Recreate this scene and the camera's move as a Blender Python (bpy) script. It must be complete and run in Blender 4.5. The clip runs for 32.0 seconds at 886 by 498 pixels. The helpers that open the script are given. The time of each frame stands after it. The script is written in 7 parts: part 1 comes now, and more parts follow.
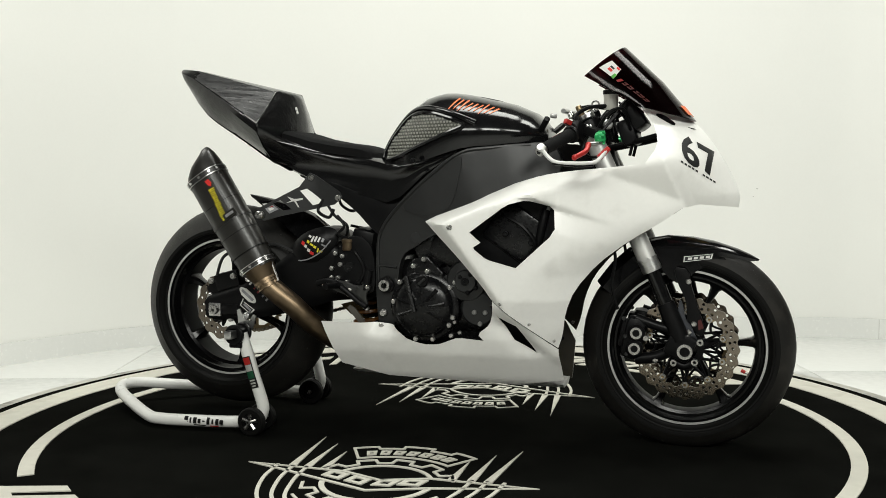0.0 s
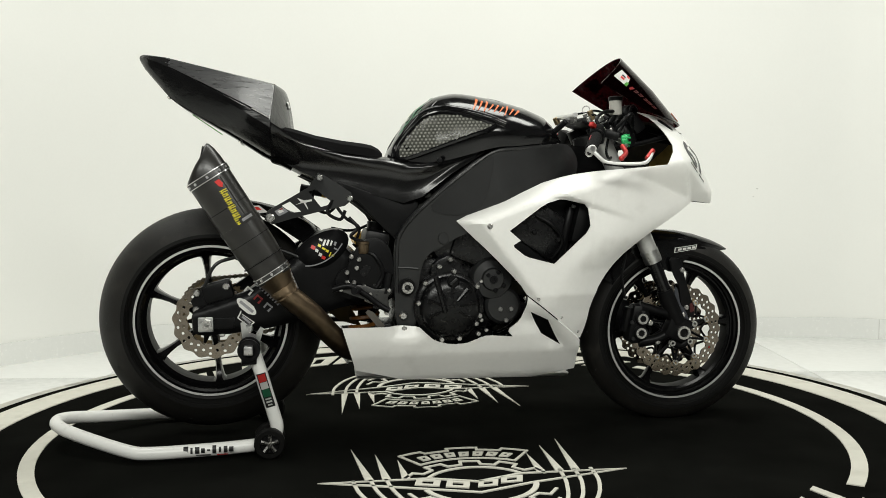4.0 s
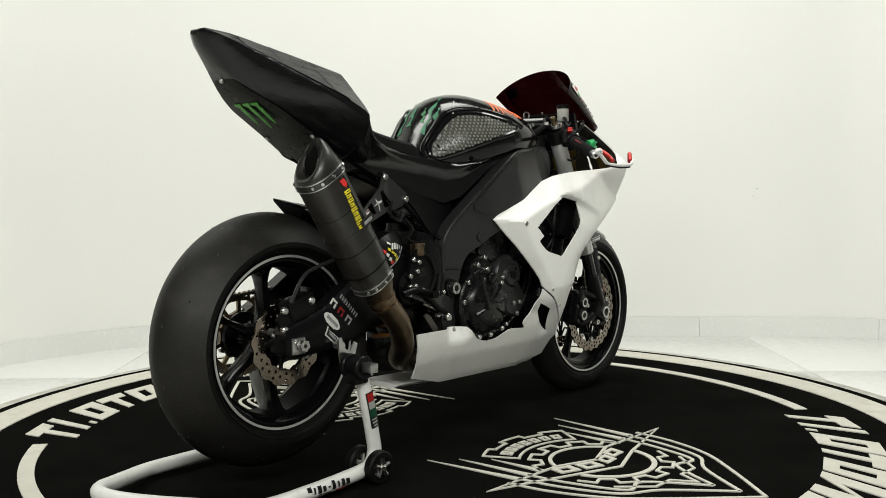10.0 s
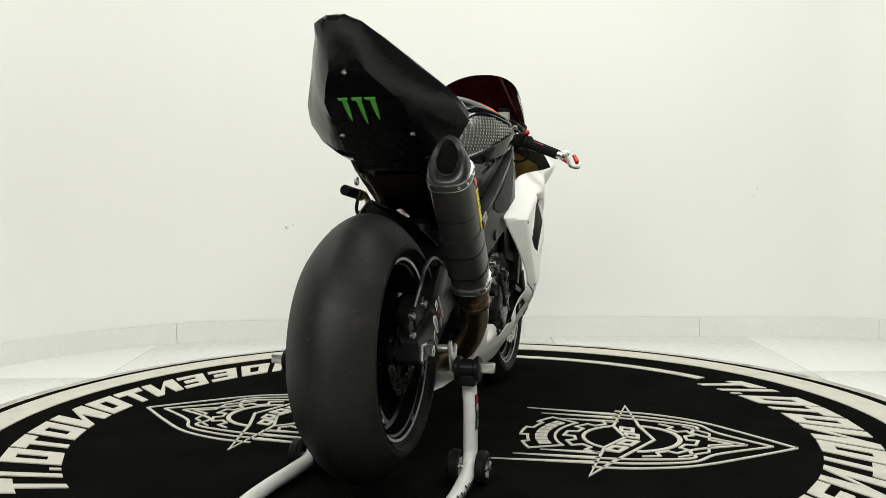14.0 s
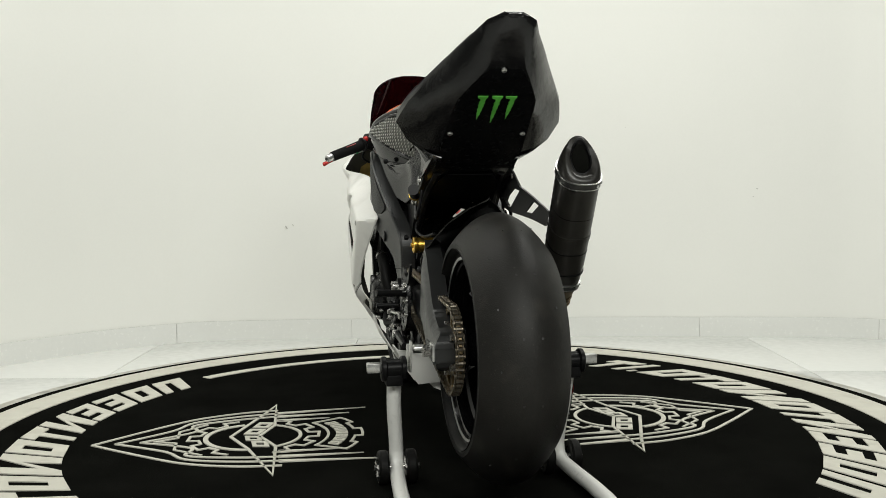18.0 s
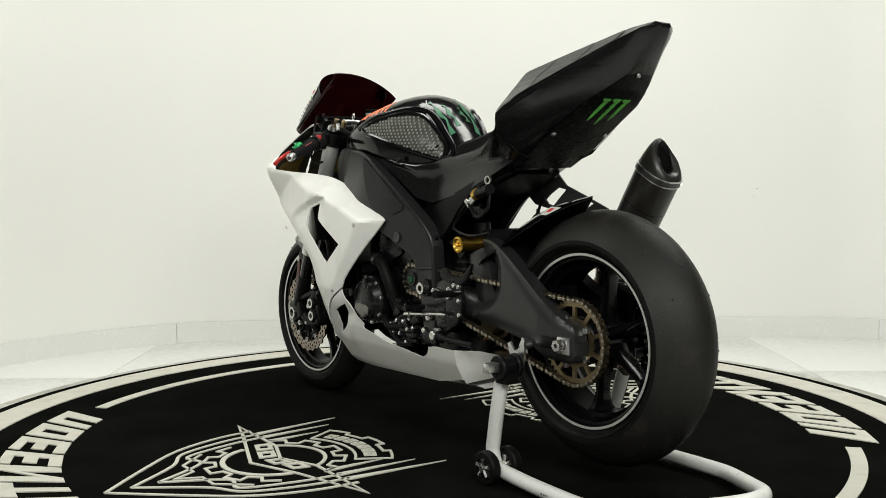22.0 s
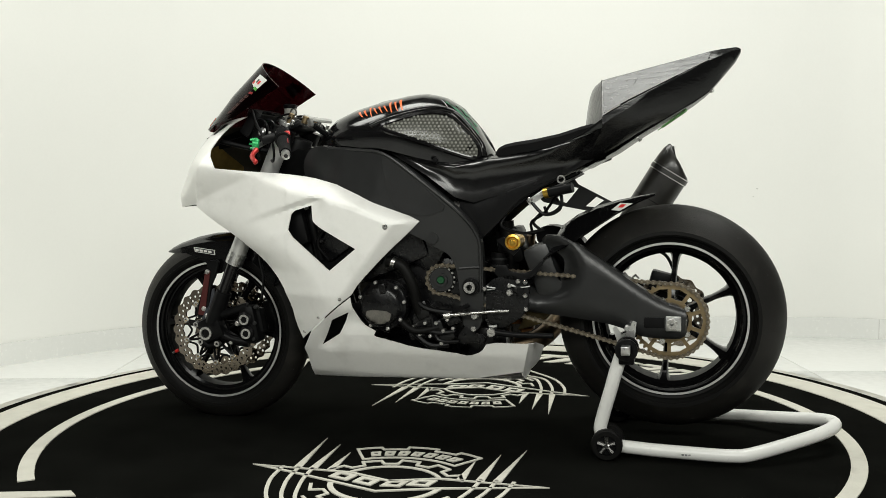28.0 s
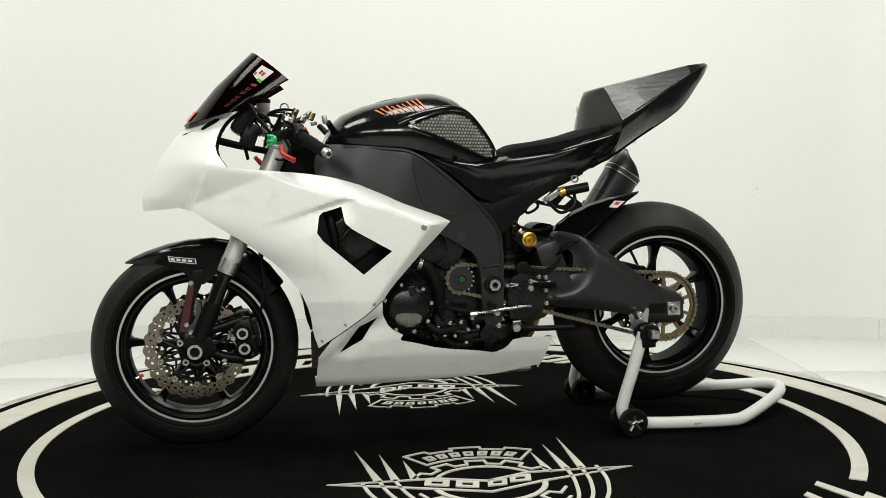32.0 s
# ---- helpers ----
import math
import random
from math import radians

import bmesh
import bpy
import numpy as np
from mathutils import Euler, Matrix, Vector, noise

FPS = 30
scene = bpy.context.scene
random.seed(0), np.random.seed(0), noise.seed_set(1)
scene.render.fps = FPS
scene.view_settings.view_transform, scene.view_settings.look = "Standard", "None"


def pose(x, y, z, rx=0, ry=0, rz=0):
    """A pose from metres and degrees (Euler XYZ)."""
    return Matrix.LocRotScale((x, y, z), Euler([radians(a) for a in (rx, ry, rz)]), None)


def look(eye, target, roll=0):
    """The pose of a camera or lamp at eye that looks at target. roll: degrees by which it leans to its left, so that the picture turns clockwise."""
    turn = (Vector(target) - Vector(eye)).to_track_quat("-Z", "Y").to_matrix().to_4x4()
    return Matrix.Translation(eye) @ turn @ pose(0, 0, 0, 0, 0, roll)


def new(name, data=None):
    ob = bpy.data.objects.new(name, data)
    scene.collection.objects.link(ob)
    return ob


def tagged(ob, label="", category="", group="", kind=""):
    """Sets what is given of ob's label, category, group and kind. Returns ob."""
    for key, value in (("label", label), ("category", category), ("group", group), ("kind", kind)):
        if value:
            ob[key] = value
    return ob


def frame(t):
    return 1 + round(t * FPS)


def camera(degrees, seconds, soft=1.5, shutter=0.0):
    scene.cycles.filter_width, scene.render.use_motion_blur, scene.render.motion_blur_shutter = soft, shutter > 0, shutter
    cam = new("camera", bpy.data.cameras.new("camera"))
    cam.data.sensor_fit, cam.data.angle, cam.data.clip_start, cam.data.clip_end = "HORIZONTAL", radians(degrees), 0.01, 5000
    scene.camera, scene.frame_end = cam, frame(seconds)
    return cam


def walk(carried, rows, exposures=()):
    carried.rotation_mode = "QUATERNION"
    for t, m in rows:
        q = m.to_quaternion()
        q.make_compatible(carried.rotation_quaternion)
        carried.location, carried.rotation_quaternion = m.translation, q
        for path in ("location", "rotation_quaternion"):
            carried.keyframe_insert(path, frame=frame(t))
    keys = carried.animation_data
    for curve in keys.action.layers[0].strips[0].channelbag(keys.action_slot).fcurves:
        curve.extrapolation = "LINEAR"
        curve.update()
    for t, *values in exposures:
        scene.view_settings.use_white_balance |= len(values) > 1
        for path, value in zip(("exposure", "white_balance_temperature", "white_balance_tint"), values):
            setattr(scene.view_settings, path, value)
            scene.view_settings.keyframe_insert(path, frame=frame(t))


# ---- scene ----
# ---- camera ----
cam = camera(49.1, 32.0, soft=0.85)
EYE = Vector((0.0, -2.969, 0.776))
VIEW = look(EYE, EYE + Vector((0.0019, 0.9972, -0.07469)), -0.475)
walk(cam, [(0.0, VIEW), (32.0, VIEW)], exposures=[(0.0, -0.43), (13.5, -0.44), (16.5, -0.57), (21.0, -0.58), (22.0, -0.47), (23.0, -0.45), (25.0, -0.43), (32.0, -0.43)])

# ---- light: a white room under large unseen lamps, front row added as fill ----
world = bpy.data.worlds.new("world")
scene.world = world
world.use_nodes = True
world.node_tree.nodes["Background"].inputs["Color"].default_value = (0.9, 0.92, 0.88, 1)
world.node_tree.nodes["Background"].inputs["Strength"].default_value = 0.05


def area_lamp(x, y, z, sx, sy, watts, target=None):
    data = bpy.data.lights.new("unseen_lamp", "AREA")
    data.shape, data.size, data.size_y, data.energy = "RECTANGLE", sx, sy, watts
    data.color = (0.98, 0.99, 0.925)
    ob = new("unseen_lamp", data)
    ob.matrix_world = look((x, y, z), target or (x, y + 0.001, 0))
    return ob


for lx, ly, wide, lw in ((-1.6, 0.1, 1.2, 38), (0.3, 0.4, 1.5, 50), (1.8, 0.1, 1.1, 44)):
    area_lamp(lx, ly, 3.05, wide, 0.7, lw)
# lower front row, tilted in to fill the near side of the bike
for lx, lw in ((-1.9, 62), (0.0, 100), (1.9, 72)):
    area_lamp(lx, -4.2, 2.75, 1.4, 0.8, lw * 0.99, (lx * 0.35, 0.0, 0.3))


# ---- materials ----
def material(name, color, rough=0.5, metal=0.0, vary=0.1, scale=6.0, grain=60.0, bump=0.0, bump_scale=200.0, coat=0.0, spec=0.5,
             rough_vary=0.08, dirt=None, dirt_amount=0.0, dirt_scale=9.0, stretch=(1, 1, 1), specks=None):
    m = bpy.data.materials.new(name)
    m.use_nodes = True
    nt = m.node_tree
    b = nt.nodes["Principled BSDF"]
    b.inputs["Metallic"].default_value = metal
    b.inputs["Coat Weight"].default_value = coat
    b.inputs["Coat Roughness"].default_value = 0.06
    b.inputs["Specular IOR Level"].default_value = spec
    tex = nt.nodes.new("ShaderNodeTexCoord")
    mp = nt.nodes.new("ShaderNodeMapping")
    mp.inputs["Scale"].default_value = stretch
    nt.links.new(tex.outputs["Object"], mp.inputs["Vector"])

    def noise_node(s, detail):
        n = nt.nodes.new("ShaderNodeTexNoise")
        n.inputs["Scale"].default_value, n.inputs["Detail"].default_value = s, detail
        nt.links.new(mp.outputs["Vector"], n.inputs["Vector"])
        return n

    big, fine = noise_node(scale, 3), noise_node(grain, 4)
    mixn = nt.nodes.new("ShaderNodeMath")
    mixn.operation = "MULTIPLY_ADD"
    mixn.inputs[1].default_value = 0.6
    half = nt.nodes.new("ShaderNodeMath")
    half.operation = "MULTIPLY"
    half.inputs[1].default_value = 0.4
    nt.links.new(fine.outputs["Fac"], half.inputs[0])
    nt.links.new(big.outputs["Fac"], mixn.inputs[0])
    nt.links.new(half.outputs[0], mixn.inputs[2])
    ramp = nt.nodes.new("ShaderNodeValToRGB")
    lo = [max(0, c * (1 - vary)) for c in color]
    hi = [min(1, c * (1 + vary)) for c in color]
    ramp.color_ramp.elements[0].position, ramp.color_ramp.elements[1].position = 0.3, 0.7
    ramp.color_ramp.elements[0].color, ramp.color_ramp.elements[1].color = (*lo, 1), (*hi, 1)
    nt.links.new(mixn.outputs[0], ramp.inputs["Fac"])
    out = ramp.outputs["Color"]
    if dirt:
        dn = noise_node(dirt_scale, 8)
        dr = nt.nodes.new("ShaderNodeValToRGB")
        dr.color_ramp.elements[0].position, dr.color_ramp.elements[1].position = 0.55, 0.75
        dr.color_ramp.elements[0].color, dr.color_ramp.elements[1].color = (0, 0, 0, 1), (dirt_amount,) * 3 + (1,)
        nt.links.new(dn.outputs["Fac"], dr.inputs["Fac"])
        mx = nt.nodes.new("ShaderNodeMix")
        mx.data_type = "RGBA"
        nt.links.new(dr.outputs["Color"], mx.inputs["Factor"])
        nt.links.new(out, mx.inputs["A"])
        mx.inputs["B"].default_value = (*dirt, 1)
        out = mx.outputs["Result"]
    if specks:
        sn = noise_node(190.0, 2)
        sr = nt.nodes.new("ShaderNodeValToRGB")
        sr.color_ramp.elements[0].position, sr.color_ramp.elements[1].position = 0.70, 0.72
        sr.color_ramp.elements[0].color, sr.color_ramp.elements[1].color = (0, 0, 0, 1), (1, 1, 1, 1)
        nt.links.new(sn.outputs["Fac"], sr.inputs["Fac"])
        sx = nt.nodes.new("ShaderNodeMix")
        sx.data_type = "RGBA"
        nt.links.new(sr.outputs["Color"], sx.inputs["Factor"])
        nt.links.new(out, sx.inputs["A"])
        sx.inputs["B"].default_value = (*specks, 1)
        out = sx.outputs["Result"]
    nt.links.new(out, b.inputs["Base Color"])
    rr = nt.nodes.new("ShaderNodeMapRange")
    rr.inputs["To Min"].default_value, rr.inputs["To Max"].default_value = max(0.02, rough - rough_vary), min(1, rough + rough_vary)
    nt.links.new(fine.outputs["Fac"], rr.inputs["Value"])
    nt.links.new(rr.outputs["Result"], b.inputs["Roughness"])
    if bump:
        bn = noise_node(bump_scale, 3)
        bp = nt.nodes.new("ShaderNodeBump")
        bp.inputs["Strength"].default_value, bp.inputs["Distance"].default_value = bump, 0.002
        nt.links.new(bn.outputs["Fac"], bp.inputs["Height"])
        nt.links.new(bp.outputs["Normal"], b.inputs["Normal"])
    return m


M_WALL = material("wall_paint", (0.80, 0.80, 0.765), 0.6, vary=0.015, scale=1.5, grain=90, bump=0.03, bump_scale=120)
# for the unseen ceiling; dark so gloss paint mirrors no white
M_CEIL = material("dark_ceiling", (0.05, 0.05, 0.05), 0.8, vary=0.05)
# for the unseen back wall; mid grey to bounce some fill
M_BACKWALL = material("grey_wall", (0.30, 0.30, 0.29), 0.7, vary=0.05)
M_WHITEMET = material("pale_metal", (0.72, 0.72, 0.70), 0.38, 0.25, vary=0.05)
# for the unseen side walls; dark to keep reflections in black gloss dark
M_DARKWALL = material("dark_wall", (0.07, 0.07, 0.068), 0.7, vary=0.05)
M_SMUDGE = material("wall_smudge", (0.48, 0.47, 0.44), 0.7, vary=0.2, scale=60)
M_TILE = material("floor_tile", (0.78, 0.785, 0.76), 0.22, vary=0.02, scale=2, grain=30, rough_vary=0.06)
M_GROUT = material("tile_joint", (0.58, 0.575, 0.55), 0.8)
M_BASE = material("baseboard_tile", (0.74, 0.745, 0.72), 0.25, vary=0.03, scale=3)
M_CARPET = material("black_carpet", (0.0060, 0.0062, 0.0054), 0.95, vary=0.35, scale=5, grain=900, bump=0.5, bump_scale=1400, spec=0.0,
                    dirt=(0.010, 0.010, 0.009), dirt_amount=0.5, dirt_scale=4)
M_CREAM = material("cream_carpet", (0.60, 0.585, 0.515), 0.95, vary=0.07, scale=14, grain=700, bump=0.4, bump_scale=1200, spec=0.15,
                   dirt=(0.36, 0.34, 0.28), dirt_amount=0.35, dirt_scale=12)
M_LIP = material("worn_edge", (0.46, 0.45, 0.40), 0.7, vary=0.35, scale=9, grain=50, dirt=(0.05, 0.05, 0.045), dirt_amount=0.9, dirt_scale=7)
M_WHITE = material("white_fairing", (0.86, 0.855, 0.82), 0.32, vary=0.03, scale=5, grain=80, bump=0.04, bump_scale=40,
                   dirt=(0.52, 0.51, 0.47), dirt_amount=0.25, dirt_scale=13)
M_STAND = material("white_enamel", (0.76, 0.76, 0.73), 0.3, vary=0.03, scale=8, bump=0.03, bump_scale=90)
M_GLOSS = material("black_gloss", (0.0042, 0.0042, 0.0045), 0.13, vary=0.25, scale=9, coat=0.08, spec=0.38, bump=0.05, bump_scale=30, rough_vary=0.1)
M_PANEL = material("dark_panel", (0.0030, 0.0030, 0.0032), 0.26, vary=0.2, scale=8, spec=0.06, bump=0.04, bump_scale=20, rough_vary=0.06)
M_COWL = material("satin_cowl", (0.0048, 0.0048, 0.0050), 0.17, vary=0.3, scale=8, bump=0.08, bump_scale=6, rough_vary=0.06, spec=0.5)
M_WORN = material("worn_tape", (0.22, 0.22, 0.21), 0.5, vary=0.5, scale=60, grain=300)
M_TAPE = material("taped_black", (0.0048, 0.0048, 0.0050), 0.19, vary=0.3, scale=12, bump=0.5, bump_scale=15, rough_vary=0.07, spec=0.30,
                  dirt=(0.03, 0.03, 0.029), dirt_amount=0.05, dirt_scale=9, stretch=(0.7, 4, 4))
M_FILM = material("creased_film", (0.012, 0.012, 0.0125), 0.30, vary=0.4, scale=3, grain=30, spec=0.40, bump=0.9, bump_scale=6, stretch=(0.55, 9, 9), rough_vary=0.10)
M_SATIN = material("black_satin", (0.0042, 0.0042, 0.0045), 0.36, vary=0.25, scale=8, bump=0.08, bump_scale=300, spec=0.15)
M_FRAME = material("frame_black", (0.0145, 0.0149, 0.0150), 0.36, vary=0.18, scale=7, bump=0.08, bump_scale=420, spec=0.45)
M_GRAIN = material("grained_black", (0.0155, 0.0158, 0.0158), 0.55, vary=0.2, scale=7, bump=0.5, bump_scale=700, spec=0.25)
M_ENGINE = material("engine_black", (0.0036, 0.0036, 0.0040), 0.28, vary=0.3, scale=10, bump=0.2, bump_scale=150, spec=0.35,
                    dirt=(0.013, 0.0115, 0.010), dirt_amount=0.4, dirt_scale=14)
M_RUBBER = material("tyre_rubber", (0.0040, 0.0039, 0.0036), 0.55, vary=0.2, scale=6, grain=140, spec=0.14, bump=0.15, bump_scale=260,
                    dirt=(0.010, 0.0095, 0.0085), dirt_amount=0.35, dirt_scale=8)
M_TREAD = material("slick_tread", (0.0092, 0.0086, 0.0074), 0.52, vary=0.5, scale=5, grain=220, spec=0.28, bump=0.35, bump_scale=330,
                   dirt=(0.028, 0.026, 0.022), dirt_amount=0.7, dirt_scale=14, specks=(0.035, 0.033, 0.028))
M_SOFT = material("seat_foam", (0.004, 0.004, 0.0042), 0.85, vary=0.2, bump=0.4, bump_scale=600, spec=0.15)
M_RIM = material("rim_black", (0.0028, 0.0028, 0.0030), 0.17, vary=0.2, spec=0.17, rough_vary=0.05)
M_BARREL = material("rim_inside", (0.0022, 0.0022, 0.0024), 0.42, vary=0.2, spec=0.05)
M_STRIPE = material("rim_stripe", (0.62, 0.62, 0.61), 0.32, 0.75, vary=0.06)
M_STEEL = material("steel", (0.58, 0.57, 0.55), 0.28, 1.0, vary=0.12, scale=20, grain=200)
M_DISC = material("brake_disc_steel", (0.22, 0.19, 0.155), 0.15, 1.0, vary=0.15, scale=18, grain=240, dirt=(0.22, 0.16, 0.11), dirt_amount=0.5, rough_vary=0.05)
M_ALU = material("aluminium", (0.66, 0.66, 0.65), 0.3, 1.0, vary=0.08, scale=20, grain=150)
M_TI = material("heated_titanium", (0.19, 0.14, 0.09), 0.38, 1.0, vary=0.35, scale=8, grain=40, dirt=(0.10, 0.07, 0.05), dirt_amount=0.7)
M_FORK = material("fork_alloy", (0.60, 0.60, 0.58), 0.42, 0.55, vary=0.08, scale=20, grain=150)
M_GOLD = material("gold_anodised", (0.72, 0.45, 0.08), 0.3, 1.0, vary=0.1)
M_BRASS = material("sprocket_brass", (0.28, 0.215, 0.125), 0.4, 1.0, vary=0.15, scale=20)
M_FOIL = material("gold_foil", (0.34, 0.24, 0.075), 0.4, 0.9, vary=0.25, scale=15, bump=0.4, bump_scale=40)
M_CARBON = material("carbon", (0.0135, 0.0125, 0.0105), 0.36, vary=0.5, scale=30, grain=420, bump=0.12, bump_scale=500, coat=0.1)
M_CHAIN = material("chain_steel", (0.24, 0.205, 0.155), 0.3, 1.0, vary=0.3, scale=60)
M_RED = material("red_anodised", (0.42, 0.022, 0.018), 0.35, 0.4, vary=0.1)
M_GREEN = material("green_anodised", (0.02, 0.34, 0.10), 0.35, 0.3, vary=0.15)
M_ORANGE = material("orange_decal", (0.80, 0.15, 0.03), 0.4, vary=0.06)
M_YELLOW = material("yellow_decal", (0.72, 0.62, 0.03), 0.4, vary=0.06)
M_REDDARK = material("dim_red_decal", (0.22, 0.01, 0.01), 0.4)
M_GREENDARK = material("dark_green_metal", (0.02, 0.10, 0.04), 0.4, 0.5)
M_REDD = material("red_decal", (0.62, 0.03, 0.025), 0.4, vary=0.06)
M_FLAGG = material("flag_green", (0.015, 0.13, 0.06), 0.4, vary=0.06)
M_GREEND = material("green_decal", (0.075, 0.33, 0.04), 0.45, vary=0.2, scale=40)
M_TEAL = material("teal_decal", (0.012, 0.14, 0.06), 0.4, vary=0.3, scale=40)
M_WHITED = material("white_decal", (0.66, 0.66, 0.63), 0.4, vary=0.05)
M_BLACKD = material("black_decal", (0.015, 0.015, 0.015), 0.4)
M_PAD = material("clear_grip", (0.07, 0.07, 0.061), 0.25, vary=0.25, scale=40, grain=300)
M_STUD = material("grip_stud", (0.20, 0.20, 0.176), 0.2, vary=0.3, scale=60, grain=300)
M_AMBER = material("clear_plastic", (0.45, 0.44, 0.40), 0.35, vary=0.15)
M_STICKER = material("grey_sticker", (0.25, 0.25, 0.26), 0.4, vary=0.3, scale=90)
M_TABMETAL = material("worn_tab", (0.12, 0.11, 0.095), 0.45, 0.6, vary=0.2)
M_SCRAPE = material("scraped_metal", (0.20, 0.19, 0.17), 0.42, 0.7, vary=0.35, scale=30, grain=200)
M_LINK = material("bronze_link", (0.10, 0.075, 0.03), 0.4, 0.6, vary=0.2)
M_DULLSTEEL = material("dull_steel", (0.30, 0.30, 0.29), 0.4, 0.9, vary=0.2, scale=60)
M_MACHINED = material("machined_dark", (0.07, 0.07, 0.068), 0.35, 0.8, vary=0.2, scale=40)
M_DIMRED = material("faded_red", (0.06, 0.006, 0.005), 0.4)
M_INNER = material("raw_fibreglass", (0.030, 0.026, 0.016), 0.6, vary=0.35, scale=14, grain=120, bump=0.3, bump_scale=180)
M_PIN = material("chain_pin", (0.36, 0.32, 0.26), 0.3, 1.0, vary=0.2, scale=80)
M_STAY = material("blue_grey_stay", (0.055, 0.058, 0.068), 0.35, 0.4, vary=0.3, scale=40)
M_ORANGESPRING = material("spring_orange", (0.16, 0.06, 0.01), 0.4, vary=0.2)


def screen_material():
    m = bpy.data.materials.new("tinted_screen")
    m.use_nodes = True
    b = m.node_tree.nodes["Principled BSDF"]
    b.inputs["Base Color"].default_value = (0.010, 0.0008, 0.0012, 1)
    b.inputs["Transmission Weight"].default_value = 0.9
    b.inputs["Roughness"].default_value = 0.08
    b.inputs["IOR"].default_value = 1.2
    return m


M_SCREEN = screen_material()


# ---- mesh helpers ----
def part(name, bm, mat, parent, label="", smooth=True, angle=38, inside=None):
    bmesh.ops.recalc_face_normals(bm, faces=bm.faces)
    lim = radians(angle)
    for f in bm.faces:
        f.smooth = smooth
    for e in bm.edges:
        if len(e.link_faces) == 2 and e.calc_face_angle(0) > lim:
            e.smooth = False
    me = bpy.data.meshes.new(name)
    bm.to_mesh(me)
    bm.free()
    me.materials.append(mat)
    if inside:
        me.materials.append(inside)
    ob = new(name, me)
    ob.parent = parent
    if label:
        ob["label"] = label
    return ob


def basis(axis):
    a = Vector(axis).normalized()
    u = a.orthogonal().normalized()
    return a, u, a.cross(u)


def add_ring_loft(bm, rings, cap=True, closed=True):
    vs = [[bm.verts.new(p) for p in r] for r in rings]
    n = len(vs[0])
    for a, b in zip(vs, vs[1:]):
        for i in range(n if closed else n - 1):
            j = (i + 1) % n
            bm.faces.new((a[i], a[j], b[j], b[i]))
    if cap:
        bm.faces.new(vs[0][::-1])
        bm.faces.new(vs[-1])
    return bm


def loft(rings, cap=True, closed=True):
    return add_ring_loft(bmesh.new(), rings, cap, closed)


def catmull(pts, k=6):
    pts = [Vector(p) for p in pts]
    out = []
    for i in range(len(pts) - 1):
        p0, p1, p2, p3 = pts[max(i - 1, 0)], pts[i], pts[i + 1], pts[min(i + 2, len(pts) - 1)]
        for j in range(k):
            t = j / k
            out.append(0.5 * (2 * p1 + (p2 - p0) * t + (2 * p0 - 5 * p1 + 4 * p2 - p3) * t * t + (3 * p1 - p0 - 3 * p2 + p3) * t ** 3))
    return out + [pts[-1]]


def tube(pts, r, n=10, k=6, bm=None):
    """A round tube through points; r may be one radius or one for each end."""
    path = catmull(pts, k) if k > 1 else [Vector(p) for p in pts]
    r0, r1 = r if isinstance(r, tuple) else (r, r)
    rings, u = [], None
    for i, p in enumerate(path):
        d = (path[min(i + 1, len(path) - 1)] - path[max(i - 1, 0)]).normalized()
        u = d.orthogonal().normalized() if u is None else (u - d * u.dot(d)).normalized()
        v = d.cross(u)
        rr = r0 + (r1 - r0) * i / (len(path) - 1)
        rings.append([p + rr * (math.cos(a) * u + math.sin(a) * v) for a in [2 * math.pi * q / n for q in range(n)]])
    return add_ring_loft(bm or bmesh.new(), rings)


def revolve(c, axis, profile, n=32, bm=None, cap=True, closed_profile=False):
    """profile: (radius, distance along the axis) from one end to the other."""
    a, u, v = basis(axis)
    c = Vector(c)
    prof = list(profile) + ([profile[0]] if closed_profile else [])
    rings = [[c + a * h + max(r, 1e-4) * (math.cos(t) * u + math.sin(t) * v) for t in [2 * math.pi * q / n for q in range(n)]] for r, h in prof]
    return add_ring_loft(bm or bmesh.new(), rings, cap and not closed_profile)


def cyl(c, axis, r, h, n=20, bev=0.0, bm=None):
    """A disc or rod centred on c, with chamfered rims."""
    b = min(bev, r * 0.5, h * 0.45)
    prof = [(r - b, -h / 2), (r, -h / 2 + b), (r, h / 2 - b), (r - b, h / 2)] if b else [(r, -h / 2), (r, h / 2)]
    return revolve(c, axis, prof, n, bm)


def box(c, size, rot=(0, 0, 0), bev=0.004, bm=None):
    own = bmesh.new()
    bmesh.ops.create_cube(own, size=1)
    bmesh.ops.scale(own, vec=size, verts=own.verts)
    if bev:
        bmesh.ops.bevel(own, geom=own.edges[:], offset=bev, segments=2, affect="EDGES", profile=0.6)
    bmesh.ops.transform(own, matrix=pose(*c, *rot), verts=own.verts)
    if bm is None:
        return own
    me = bpy.data.meshes.new("tmp")
    own.to_mesh(me)
    own.free()
    bm.from_mesh(me)
    bpy.data.meshes.remove(me)
    return bm


def soften(poly, keep=(), rounds=1, q=0.22):
    """Cuts the corners of an outline, but for those kept sharp."""
    keep = {poly[i % len(poly)] for i in keep}
    for _ in range(rounds):
        out = []
        n = len(poly)
        for i, p in enumerate(poly):
            a, b = poly[i - 1], poly[(i + 1) % n]
            if p in keep:
                out.append(p)
            else:
                out.append((p[0] + (a[0] - p[0]) * q, p[1] + (a[1] - p[1]) * q))
                out.append((p[0] + (b[0] - p[0]) * q, p[1] + (b[1] - p[1]) * q))
        poly = out
    return poly


